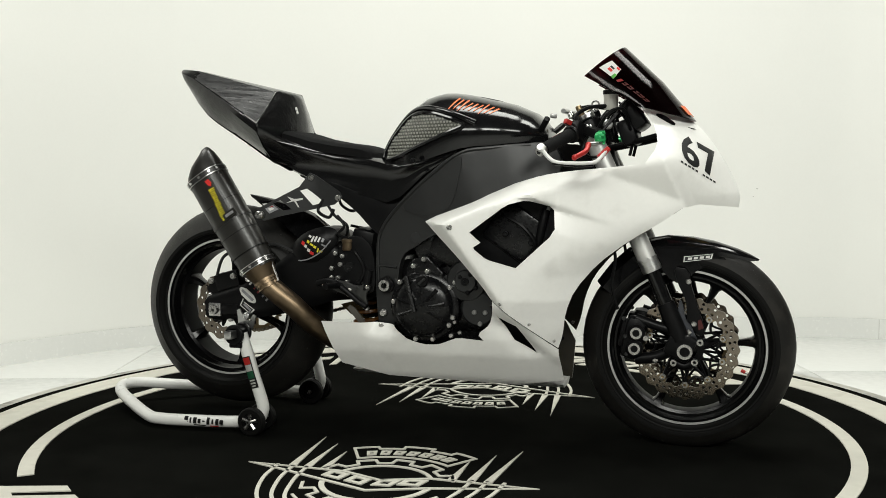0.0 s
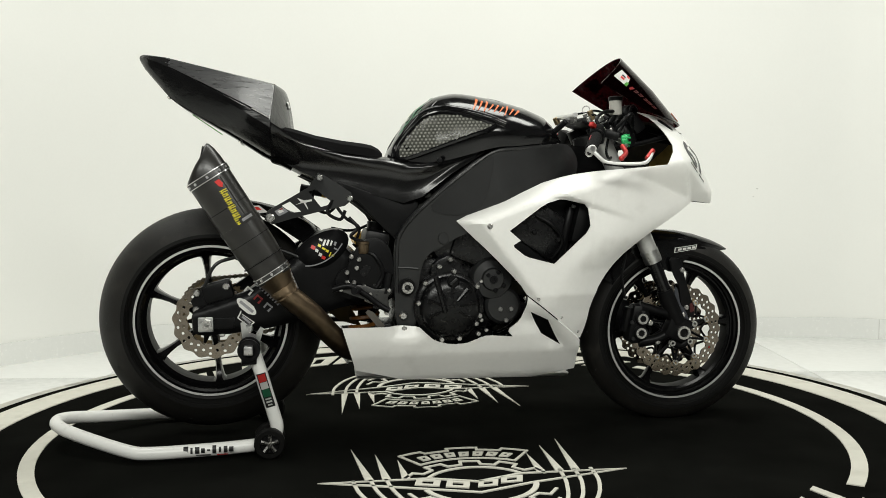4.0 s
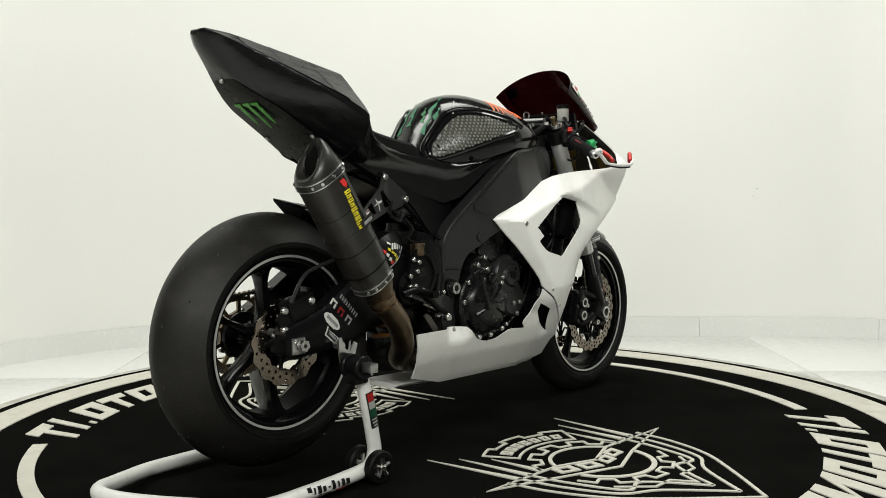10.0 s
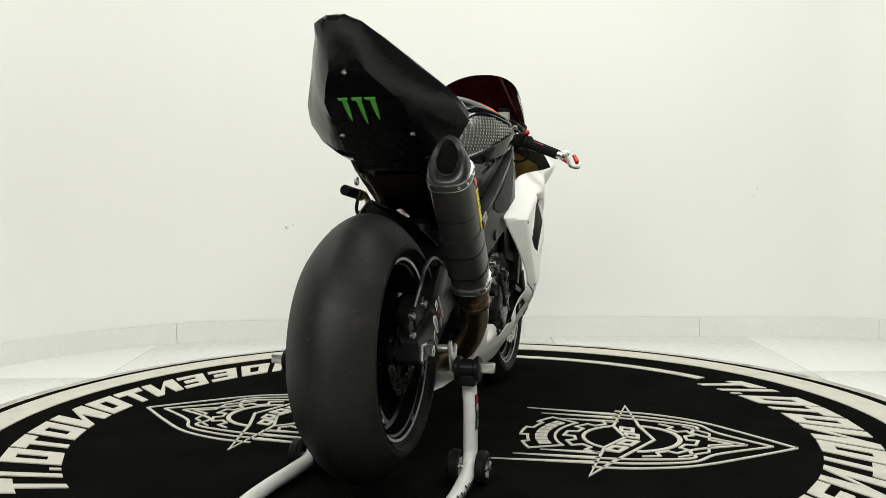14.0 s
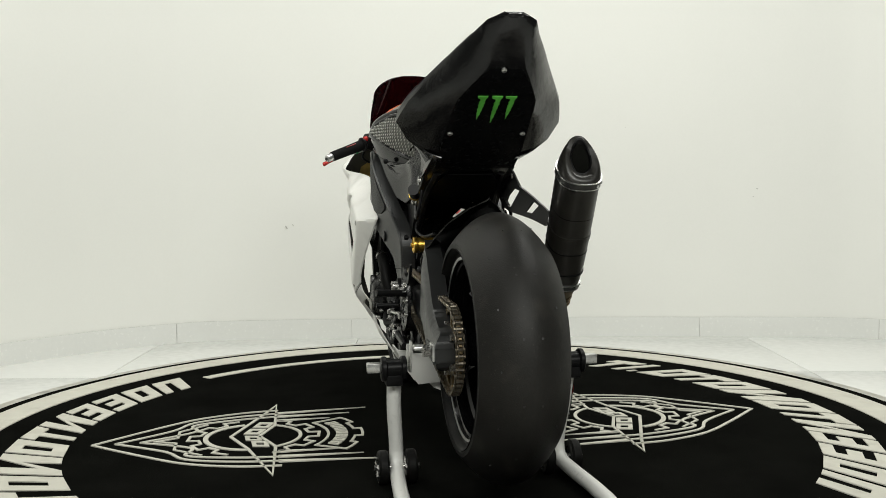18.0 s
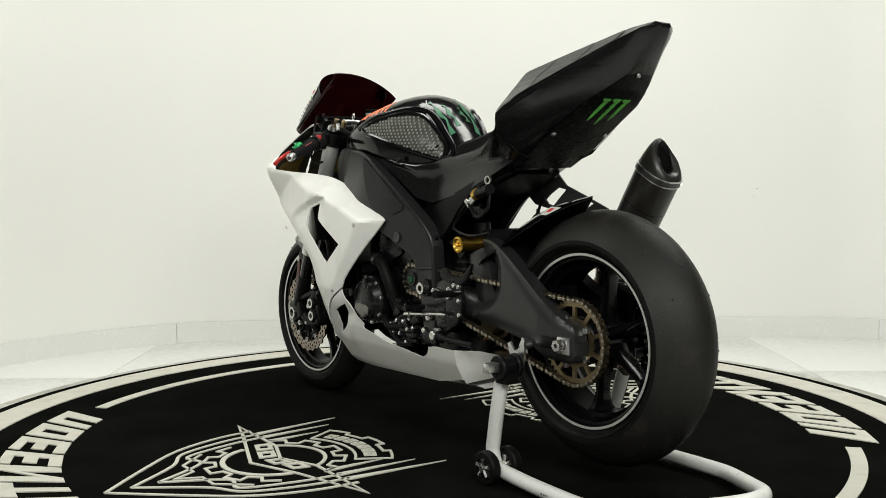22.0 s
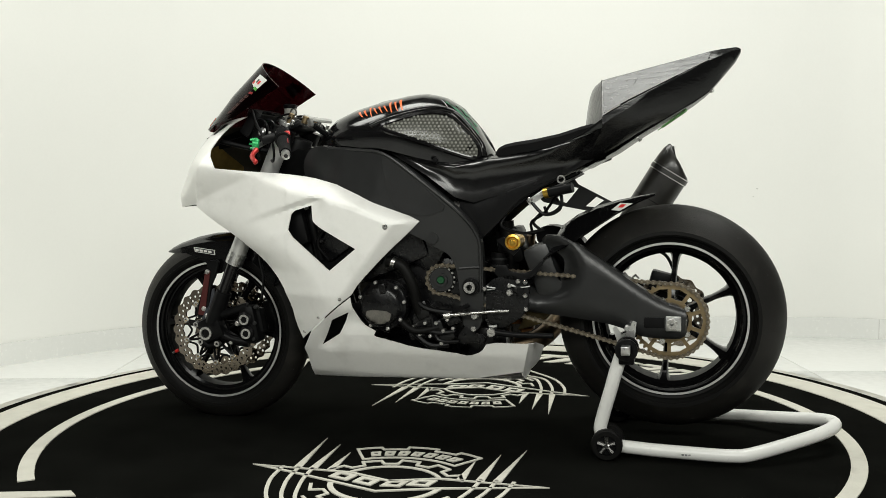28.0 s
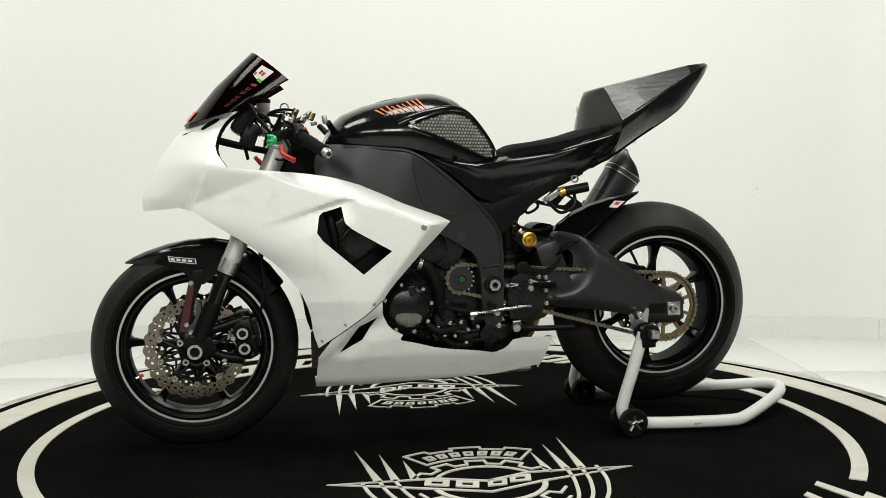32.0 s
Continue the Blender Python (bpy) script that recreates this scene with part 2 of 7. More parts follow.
def plate(outer, yf, thick, holes=(), step=0.04, side=1, lined=False):
    """A panel with an outline in x and z, bulged sideways by yf(x, z), with its own thickness. side -1 lies on the right of the bike."""
    bm = bmesh.new()
    edges = []
    for loop in (outer, *holes):
        vs = [bm.verts.new((x, 0, z)) for x, z in loop]
        edges += [bm.edges.new((vs[i - 1], vs[i])) for i in range(len(vs))]
    bmesh.ops.triangle_fill(bm, edges=edges, use_beauty=True, normal=(0, 1, 0))
    f = yf if callable(yf) else (lambda x, z: yf)
    if callable(yf) and step:
        xs, zs = [p[0] for p in outer], [p[1] for p in outer]
        for ax, lo, hi in ((0, min(xs), max(xs)), (2, min(zs), max(zs))):
            v = lo + step / 2
            while v < hi:
                co, no = Vector(), Vector()
                co[ax], no[ax] = v, 1
                bmesh.ops.bisect_plane(bm, geom=bm.verts[:] + bm.edges[:] + bm.faces[:], plane_co=co, plane_no=no, dist=1e-5)
                v += step
    bmesh.ops.recalc_face_normals(bm, faces=bm.faces)
    top = bm.verts[:]
    base = bm.faces[:]
    ext = bmesh.ops.extrude_face_region(bm, geom=base)
    low = [v for v in ext["geom"] if isinstance(v, bmesh.types.BMVert)]
    for g in ext["geom"]:
        if lined and isinstance(g, bmesh.types.BMFace):
            g.material_index = 1
    for v in low:
        v.co.y = side * (f(v.co.x, v.co.z) - thick)
    for v in top:
        v.co.y = side * f(v.co.x, v.co.z)
    if thick >= 0.008 and (not callable(yf) or (thick < 0.04 and not holes)):
        lows = set(low)
        rim = [e for e in bm.edges if len(e.link_faces) == 2 and not (e.verts[0] in lows or e.verts[1] in lows) and abs(e.calc_face_angle(0)) > 0.9]
        bmesh.ops.bevel(bm, geom=rim, offset=min(0.005, thick * 0.25), segments=2, profile=0.6, affect="EDGES", clamp_overlap=True)
    return bm


def interp(x, xs, ys):
    return float(np.interp(x, xs, ys))


def bolts(spots, axis, r, h, parent, mat=None, n=10, name="bolt"):
    for s in spots:
        bm = cyl(s, axis, r, h, n, r * 0.25)
        a = Vector(axis).normalized()
        cyl(Vector(s) + a * h * 0.5, axis, r * 0.5, 0.002, 6, 0, bm)
        part(name, bm, mat or M_STEEL, parent)

# ---- room ----
FLOOR_Z = -0.06
room_line = catmull([(-4.2, -7.0, 0), (-4.2, -2.0, 0), (-3.2, -0.25, 0), (-2.5, 0.72, 0), (-2.00, 1.37, 0), (-1.81, 1.60, 0), (-1.62, 1.78, 0), (-1.36, 1.95, 0),
                     (-1.12, 2.02, 0), (-0.5, 2.06, 0), (0.65, 2.06, 0), (1.85, 1.98, 0), (2.27, 1.88, 0), (3.2, 1.5, 0), (4.2, 0.2, 0), (4.2, -3.0, 0), (4.2, -7.0, 0)], 8)
room_line.append(Vector((-4.2, -7.0, 0)))


def offset_line(line, d):
    out = []
    for i, p in enumerate(line):
        t = (line[min(i + 1, len(line) - 1)] - line[max(i - 1, 0)]).normalized()
        out.append(p + Vector((t.y, -t.x, 0)) * d)
    return out


def wall_band(line, d0, d1, z0, z1):
    a, b = offset_line(line, d0), offset_line(line, d1)
    rings = [[Vector((p.x, p.y, z0)), Vector((p.x, p.y, z1)), Vector((q.x, q.y, z1)), Vector((q.x, q.y, z0))] for p, q in zip(a, b)]
    return loft(rings)


lo_i = next(i for i, p in enumerate(room_line) if p.x > -3.1 and p.y > -0.5)
hi_i = max(i for i, p in enumerate(room_line) if p.y > 1.2)
wall = part("wall_round", wall_band(room_line[lo_i:hi_i + 1], 0.0, -0.15, FLOOR_Z, 3.12), M_WALL, None)
tagged(wall, "smooth white painted wall with a rounded corner", "wall", kind="structure")
# unseen sides added in dark grey, so glossy parts mirror little white
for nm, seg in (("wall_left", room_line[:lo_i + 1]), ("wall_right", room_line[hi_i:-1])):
    tagged(part(nm, wall_band(seg, 0.0, -0.15, FLOOR_Z, 3.12), M_DARKWALL, None), "plain unseen wall, dark to keep reflections dark", "wall", kind="structure")
# unseen wall behind the camera, toned to bounce fill onto the bike
back = part("wall_back", box((0, -7.05, 1.5), (8.6, 0.1, 3.2), bev=0), M_BACKWALL, None)
tagged(back, "plain unseen wall, mid grey to bounce fill light", "wall", kind="structure")
# unseen ceiling, kept dark for the reflections in the gloss parts
ceil_ob = part("ceiling", box((0, -2.4, 3.17), (9.4, 10.2, 0.1), bev=0), M_CEIL, None)
tagged(ceil_ob, "plain unseen ceiling, dark to keep reflections dark", "ceiling", kind="structure")
floor_ob = part("floor", box((0, -2.4, FLOOR_Z - 0.064), (9.4, 10.2, 0.1), bev=0), M_GROUT, None)
tagged(floor_ob, "white glossy floor of large square tiles", "floor", kind="structure")
skirt = part("baseboard", wall_band(room_line[:-1], 0.004, 0.0, FLOOR_Z - 0.01, FLOOR_Z + 0.092), M_GROUT, None)
tagged(skirt, "pale grey tiled baseboard along the wall", "baseboard", kind="structure")


def wall_marks():
    """Small scuffs on the wall paint."""
    for x, z, w, h, tilt in ((1.62, 0.70, 0.010, 0.003, 30), (-0.80, 0.52, 0.006, 0.018, -35), (-0.765, 0.53, 0.004, 0.010, -30), (1.60, 0.66, 0.004, 0.004, 0), (0.95, 1.02, 0.005, 0.003, 10)):
        near = min(room_line, key=lambda p: abs(p.x - x) + (10 if p.y < 1 else 0))
        part("scuff_mark", box((x, near.y - 0.004, z), (w, 0.004, h), (0, tilt, 0), 0.001), M_SMUDGE, wall)


def skirt_tiles():
    """Skirting tiles, each about 0.9 m long, with hairline joints."""
    pts, acc, start = room_line[lo_i:hi_i + 1], 0.0, 0
    fine = catmull(pts, 4)
    for i in range(1, len(fine)):
        acc += (fine[i] - fine[i - 1]).length
        if acc > 0.88:
            part("skirting_tile", wall_band(fine[start:i + 1], 0.009, 0.003, FLOOR_Z - 0.008, FLOOR_Z + 0.098), M_BASE, skirt)
            acc, start = 0.0, i
            fine[i] = fine[i] + (fine[min(i + 1, len(fine) - 1)] - fine[i]).normalized() * 0.003


def floor_tiles():
    size, gap = 1.0, 0.003
    bm = box((0, 0, 0), (size - gap, size - gap, 0.012), bev=0.0008)
    first = part("tile", bm, M_TILE, floor_ob)
    me = first.data
    for i in range(-4, 5):
        for j in range(-7, 4):
            ob = first if (i, j) == (-4, -7) else new("tile", me)
            ob.parent = floor_ob
            ob.location = (1.565 - size / 2 + size * i, 1.10 - size / 2 + size * j, FLOOR_Z - 0.010)


# ---- turntable with its printed carpet ----
turntable = tagged(new("turntable"), "round black turntable carpet with cream rings and two emblems", "turntable")


def disc_ring(r0, r1, z0, z1, n=160, a0=0.0, a1=360.0):
    full = abs(a1 - a0) >= 359.9
    k = n if full else max(8, int(n * abs(a1 - a0) / 360))
    rings = []
    for i in range(k + 1):
        a = radians(a0 + (a1 - a0) * i / k)
        c, s = math.cos(a), math.sin(a)
        rings.append([Vector((r0 * c, r0 * s, z0)), Vector((r1 * c, r1 * s, z0)), Vector((r1 * c, r1 * s, z1)), Vector((r0 * c, r0 * s, z1))])
    return loft(rings, cap=not full)


def flat(outer, z0=-0.002, z1=0.003, holes=()):
    """A flat inlay with an outline in x and y."""
    bm = bmesh.new()
    edges = []
    for loop in (outer, *holes):
        vs = [bm.verts.new((x, y, z0)) for x, y in loop]
        edges += [bm.edges.new((vs[i - 1], vs[i])) for i in range(len(vs))]
    bmesh.ops.triangle_fill(bm, edges=edges, use_beauty=True, normal=(0, 0, 1))
    ext = bmesh.ops.extrude_face_region(bm, geom=bm.faces[:])
    for v in ext["geom"]:
        if isinstance(v, bmesh.types.BMVert):
            v.co.z = z1
    return bm


def stroke(pts, w, closed=False, taper=False, bm=None, z0=-0.002, z1=0.003):
    """A ribbon of width w along points in x and y, mitred at the corners."""
    bm = bm or bmesh.new()
    P = [Vector((p[0], p[1], 0)) for p in pts]
    n = len(P)
    secs = []
    for i, p in enumerate(P):
        d0 = (p - P[i - 1]).normalized() if i or closed else None
        d1 = (P[(i + 1) % n] - p).normalized() if i < n - 1 or closed else None
        d0, d1 = d0 or d1, d1 or d0
        t = (d0 + d1).normalized() if (d0 + d1).length > 1e-4 else d1
        nor = Vector((-t.y, t.x, 0))
        m = min(2.5, 1 / max(0.3, nor.dot(Vector((-d1.y, d1.x, 0)))))
        ww = w * m * 0.5 * ((1 - i / (n - 1)) * 0.97 + 0.03 if taper else 1)
        secs.append([p + nor * ww + Vector((0, 0, z0)), p - nor * ww + Vector((0, 0, z0)), p - nor * ww + Vector((0, 0, z1)), p + nor * ww + Vector((0, 0, z1))])
    if closed:
        secs.append(secs[0])
    return add_ring_loft(bm, secs, cap=not closed)


def build_turntable():
    part("platform", revolve((0, 0, 0), (0, 0, 1), [(1.60, FLOOR_Z), (1.60, -0.012), (1.592, -0.006), (1.53, -0.006), (0.02, -0.006)], 160), M_LIP, turntable,
         "worn grey turntable edge")
    part("carpet", revolve((0, 0, 0), (0, 0, 1), [(1.537, -0.008), (1.535, -0.001), (1.53, 0.0), (0.8, 0.0), (0.01, 0.0)], 160), M_CARPET, turntable, "black printed carpet")
    part("cream_ring", disc_ring(1.372, 1.488, -0.002, 0.003), M_CREAM, turntable, "wide cream ring")
    part("cream_arc", disc_ring(1.172, 1.214, -0.002, 0.003, a0=-40, a1=40), M_CREAM, turntable)
    part("cream_arc", disc_ring(1.172, 1.214, -0.002, 0.003, a0=140, a1=220), M_CREAM, turntable)

    def pol(r, a, lean=0.0):
        a = radians(a + lean * (r - 1.19))
        return (r * math.cos(a), r * math.sin(a))

    def block(a, w, kind, slant):
        """One slanted plain block of the ring's lettering band; kinds differ in their slots."""
        r0, r1 = 1.105, 1.275
        q = lambda r, f: pol(r, a + w * f, slant)
        outer = [q(r0, 0.04), q(r1, 0.04), q(r1, 0.96), q(r0, 0.96)]
        if kind == "bar":
            return flat([q(r0, 0.3), q(r1, 0.3), q(r1, 0.72), q(r0, 0.72)])
        if kind == "cross":
            return flat([q(r0, 0.36), q(1.225, 0.36), q(1.225, 0.0), q(r1, 0.0), q(r1, 1.0), q(1.225, 1.0), q(1.225, 0.64), q(r0, 0.64)])
        if kind == "frame":
            return flat(outer, holes=[[q(1.145, 0.36), q(1.235, 0.36), q(1.235, 0.64), q(1.145, 0.64)]])
        if kind == "fork":
            return flat([q(r0, 0.0), q(r1, 0.04), q(r1, 0.96), q(r0, 0.96), q(r0, 0.66), q(1.235, 0.62), q(1.235, 0.40), q(r0, 0.36)])
        if kind == "comb":
            return flat([q(r0, 0.04), q(r1, 0.04), q(r1, 0.96), q(1.24, 0.96), q(1.24, 0.34), q(1.21, 0.34), q(1.21, 0.8), q(1.17, 0.8), q(1.17, 0.34), q(1.14, 0.34), q(1.14, 0.96), q(r0, 0.96)])
        if kind == "zig":
            return flat([q(r0, 0.0), q(r1, 0.0), q(r1, 0.28), q(1.16, 0.66), q(r1, 0.70), q(r1, 1.0), q(r0, 1.0), q(r0, 0.72), q(1.21, 0.36), q(r0, 0.30)])
        return flat([q(r0, 0.35), q(1.135, 0.35), q(1.135, 0.7), q(r0, 0.7)])

    kinds = ("fork", "frame", "comb", "comb", "zig", "cross", "frame", "zig", "frame", "cross", "frame", "dot", "bar", "cross")
    widths = (7.2, 7.0, 7.0, 6.6, 7.6, 6.4, 7.2, 9.4, 7.2, 6.4, 7.2, 2.6, 4.0, 6.4)
    for turn in (0, 180):
        a = 45.0
        for kd, w in zip(kinds, widths):
            part("carpet_block", block(a + turn, w * 0.92, kd, -28), M_CREAM, turntable)
            a += w

    # the emblem that points outward, on both sides of the bike
    for s in (1, -1):
        f = lambda *pts: [(x * s, y * s) for x, y in pts]
        arc = lambda cx, cy, r, a0, a1, n=24: [(s * (cx + r * math.cos(radians(a0 + (a1 - a0) * i / n))), s * (cy + r * math.sin(radians(a0 + (a1 - a0) * i / n)))) for i in range(n + 1)]
        emblem = part("emblem", stroke(f((-0.392, -0.504), (-0.12, -0.513), (0.0, -0.560), (0.123, -0.514), (0.396, -0.526), (0.136, -0.592), (-0.009, -0.645), (-0.28, -0.541)), 0.010, True), M_CREAM, turntable,
                      "cream emblem with a gear wheel, blade and leaf outline")
        cy = -0.575
        part("gear_circle", stroke(arc(0, cy, 0.137, 28, 151), 0.011), M_CREAM, emblem)
        part("gear_circle", stroke(arc(0, cy, 0.143, 192, 352), 0.015), M_CREAM, emblem)
        for first, count in ((159.0, 5), (338.0, 5)):
            teeth = []
            for k in range(count):
                a = first - 32.2 * k
                for r, da in ((0.195, 0.0), (0.192, -14.8), (0.163, -17.0), (0.163, -30.2)):
                    teeth.append((s * r * math.cos(radians(a + da)), s * (cy + r * math.sin(radians(a + da)))))
            part("gear_teeth", stroke(teeth[:-2], 0.009), M_CREAM, emblem)
        plate_line = arc(0, cy, 0.221, 52.5, 124.5, 12) + arc(0, cy, 0.322, 122.3, 110, 3) + arc(0, cy, 0.302, 109, 96, 3) + arc(0, cy, 0.324, 95.8, 80.4, 3) + arc(0, cy, 0.302, 80.2, 67.8, 3) + arc(0, cy, 0.322, 67.2, 54, 3)
        part("name_plate", stroke(plate_line, 0.008, True), M_CREAM, emblem)
        for i in range(7):
            a = 114.5 - i * 8.6
            m = lambda r, d: (s * r * math.cos(radians(a + d)), s * (cy + r * math.sin(radians(a + d))))
            part("plate_block", flat([m(0.244, -3.1), m(0.280, -3.9), m(0.280, 2.3), m(0.244, 3.1)], holes=[[m(0.254, -1.3), m(0.271, -1.6), m(0.271, 0.4), m(0.254, 0.9)]]), M_CREAM, emblem)
        for x0, y0, w, tilt in ((-0.128, -0.547, 0.030, -0.36), (-0.055, -0.574, 0.028, -0.36), (0.022, -0.578, 0.026, 0.08), (0.088, -0.558, 0.029, 0.08)):
            q = lambda dx, dy: (s * (x0 + dx + dy * 0.25), s * (y0 + dy + dx * tilt))
            part("blade_block", flat([q(-w, -0.024), q(w, -0.024), q(w, 0.024), q(-w, 0.024)], holes=[[q(-w * 0.45, -0.011), q(w * 0.45, -0.011), q(w * 0.45, 0.011), q(-w * 0.45, 0.011)]]), M_CREAM, emblem)
        # leaf outlines down to the tip, and the slashes at the back
        for d, tip in ((0.0, -1.04), (0.045, -0.975), (0.085, -0.905)):
            for sx in (-1, 1):
                side = [(sx * (0.315 - d), -0.50), (sx * (0.30 - d), -0.62), (sx * (0.245 - d * 0.9), -0.76), (sx * (0.14 - d * 0.6), tip + 0.15), (0.0, tip)]
                part("leaf_outline", stroke(f(*[(p.x, p.y) for p in catmull([(x, y, 0) for x, y in side], 6)]), 0.010), M_CREAM, emblem)
        part("leaf_outline", stroke(f((-0.17, -0.72), (-0.10, -0.80), (-0.03, -0.80), (0.0, -0.86), (0.03, -0.80), (0.10, -0.80), (0.17, -0.72)), 0.008), M_CREAM, emblem)
        for sx in (-1, 1):
            for x0, y1, x1 in ((0.272, -0.210, 0.300), (0.228, -0.270, 0.237), (0.178, -0.338, 0.181)):
                part("slash", flat(f((sx * (x0 - 0.0115), -0.508), (sx * (x0 + 0.0115), -0.508), (sx * x1, y1))), M_CREAM, emblem)


# ---- paddock stand ----
stand = tagged(new("paddock_stand"), "white tubular rear paddock stand with small black wheels", "paddock stand")


def build_stand():
    R = 0.0185
    loop = [(-0.568, 0.224, 0.305), (-0.549, 0.224, 0.247), (-0.533, 0.222, 0.187), (-0.513, 0.216, 0.115), (-0.506, 0.214, 0.072), (-0.530, 0.216, 0.038), (-0.62, 0.224, 0.030), (-0.74, 0.232, 0.028), (-0.85, 0.233, 0.027),
            (-0.91, 0.215, 0.031), (-1.04, 0.125, 0.052), (-1.115, 0.062, 0.067), (-1.14, 0.0, 0.072)]
    path = loop + [(x, -y, z) for x, y, z in loop[-2::-1]]
    part("tube_frame", tube(path, R, 14, 6), M_STAND, stand, "white enamelled bent steel tube")
    for s in (1, -1):
        for dy in (0.035, -0.036):
            c = (-0.526, s * (0.216 + dy), 0.043)
            wheel = part("wheel", revolve(c, (0, s, 0), [(0.027, -0.013), (0.039, -0.013), (0.043, -0.008), (0.043, 0.008), (0.039, 0.013), (0.027, 0.013)], 28, closed_profile=True), M_RUBBER, stand, "small black wheel")
            part("wheel_disc", cyl(c, (0, s, 0), 0.027, 0.020, 24, 0.002), M_SATIN, wheel)
            for k in range(5):
                a = math.tau * k / 5 + 0.3
                out = Vector((math.cos(a), 0, math.sin(a)))
                bm = tube([Vector(c) + Vector((0, s * 0.012, 0)), Vector(c) + out * 0.025 + Vector((0, s * 0.012, 0))], (0.0045, 0.0065), 6, 1)
                part("wheel_spoke", bm, M_STEEL, wheel)
            part("axle_nut", cyl((c[0], c[1] + s * (0.016 if dy > 0 else -0.016), c[2]), (0, 1, 0), 0.007, 0.012, 6), M_STEEL, wheel)
        part("axle", cyl((-0.526, s * 0.216, 0.043), (0, 1, 0), 0.008, 0.08, 10), M_STEEL, stand)
        bm = cyl((-0.577, s * 0.228, 0.305), (0, 1, 0), 0.024, 0.062, 18, 0.004)
        for dy in (-0.024, 0.024):
            cyl((-0.577, s * (0.228 + dy), 0.305), (0, 1, 0), 0.031, 0.014, 18, 0.003, bm)
        box((-0.577, s * 0.228, 0.278), (0.042, 0.042, 0.028), bev=0.005, bm=bm)
        part("clamp_block", bm, M_SATIN, stand, "black plastic clamp block")
        part("support_pin", box((-0.577, s * 0.276, 0.309), (0.024, 0.036, 0.024), bev=0.003), M_ALU, stand)
        hook = [(-0.600, 0.372), (-0.590, 0.376), (-0.577, 0.345), (-0.560, 0.338), (-0.545, 0.360), (-0.536, 0.354), (-0.548, 0.318), (-0.562, 0.296), (-0.590, 0.296), (-0.596, 0.325)]
        part("hook_plate", plate(hook, 0.190, 0.006, side=s), M_ALU, stand)
        part("clamp_knob", tube([(-0.56, s * 0.24, 0.285), (-0.572, s * 0.24, 0.268)], 0.008, 8, 1), M_SATIN, stand)
    # flag strip on the upright, plain bars on the long tube
    at = lambda z, w, d: Vector((interp(z, [0.115, 0.187, 0.247], [-0.513, -0.533, -0.549]) + w, -interp(z, [0.115, 0.187, 0.247], [0.216, 0.222, 0.224]) - 0.0186 + 18.0 * w * w - d, z + w * 0.25))
    for z0, z1, w, d, mat in ((0.238, 0.142, 0.0125, 0.0005, M_BLACKD), (0.235, 0.214, 0.0100, 0.0016, M_REDD), (0.213, 0.194, 0.0100, 0.0016, M_WHITED), (0.193, 0.172, 0.0100, 0.0016, M_FLAGG), (0.168, 0.164, 0.008, 0.0016, M_WHITED), (0.160, 0.155, 0.008, 0.0016, M_WHITED), (0.151, 0.147, 0.006, 0.0016, M_WHITED)):
        rows = [[at(z, w * q, d) for q in (-1, -0.5, 0, 0.5, 1)] for z in (z0, (z0 + z1) / 2, z1)]
        bm = loft(rows, cap=False, closed=False)
        bmesh.ops.solidify(bm, geom=bm.faces[:], thickness=0.0006)
        part("flag_label", bm, mat, stand)
    # plain bars for the maker's name on the long tubes, wrapped round them
    def tube_bar(x, z, w, h, side, mat):
        rows = [[Vector((x + dx, side * (0.2265 + math.sqrt(max(0.0, 0.0192 ** 2 - (z + dz - 0.029) ** 2)) + 0.0048), z + dz)) for dz in (-h / 2, -h / 4, 0, h / 4, h / 2)] for dx in (-w / 2, w / 2)]
        bm = loft(rows, cap=False, closed=False)
        bmesh.ops.solidify(bm, geom=bm.faces[:], thickness=0.001)
        part("name_bar", bm, mat, stand)

    for i, (w, h, dz) in enumerate(((0.013, 0.020, 0.001), (0.006, 0.016, 0.0), (0.012, 0.018, 0.0), (0.010, 0.013, -0.001), (0.008, 0.004, 0.0), (0.010, 0.020, 0.001), (0.006, 0.014, 0.0), (0.010, 0.017, 0.0), (0.012, 0.013, 0.0))):
        tube_bar(-0.752 + i * 0.0152, 0.033 + dz, w, h, -1, M_BLACKD)
    tube_bar(-0.655, 0.019, 0.030, 0.003, -1, M_REDD)
    tube_bar(-0.705, 0.020, 0.040, 0.003, -1, M_BLACKD)
    for i in range(4):
        tube_bar(-0.727 - i * 0.009, 0.027, 0.006, 0.005, 1, M_STICKER)

# ---- motorcycle ----
bike = tagged(new("motorcycle"), "black and white race motorcycle raised on a paddock stand", "motorcycle")
RW, FW = (-0.686, -0.0095, 0.367), (0.735, -0.005, 0.289)


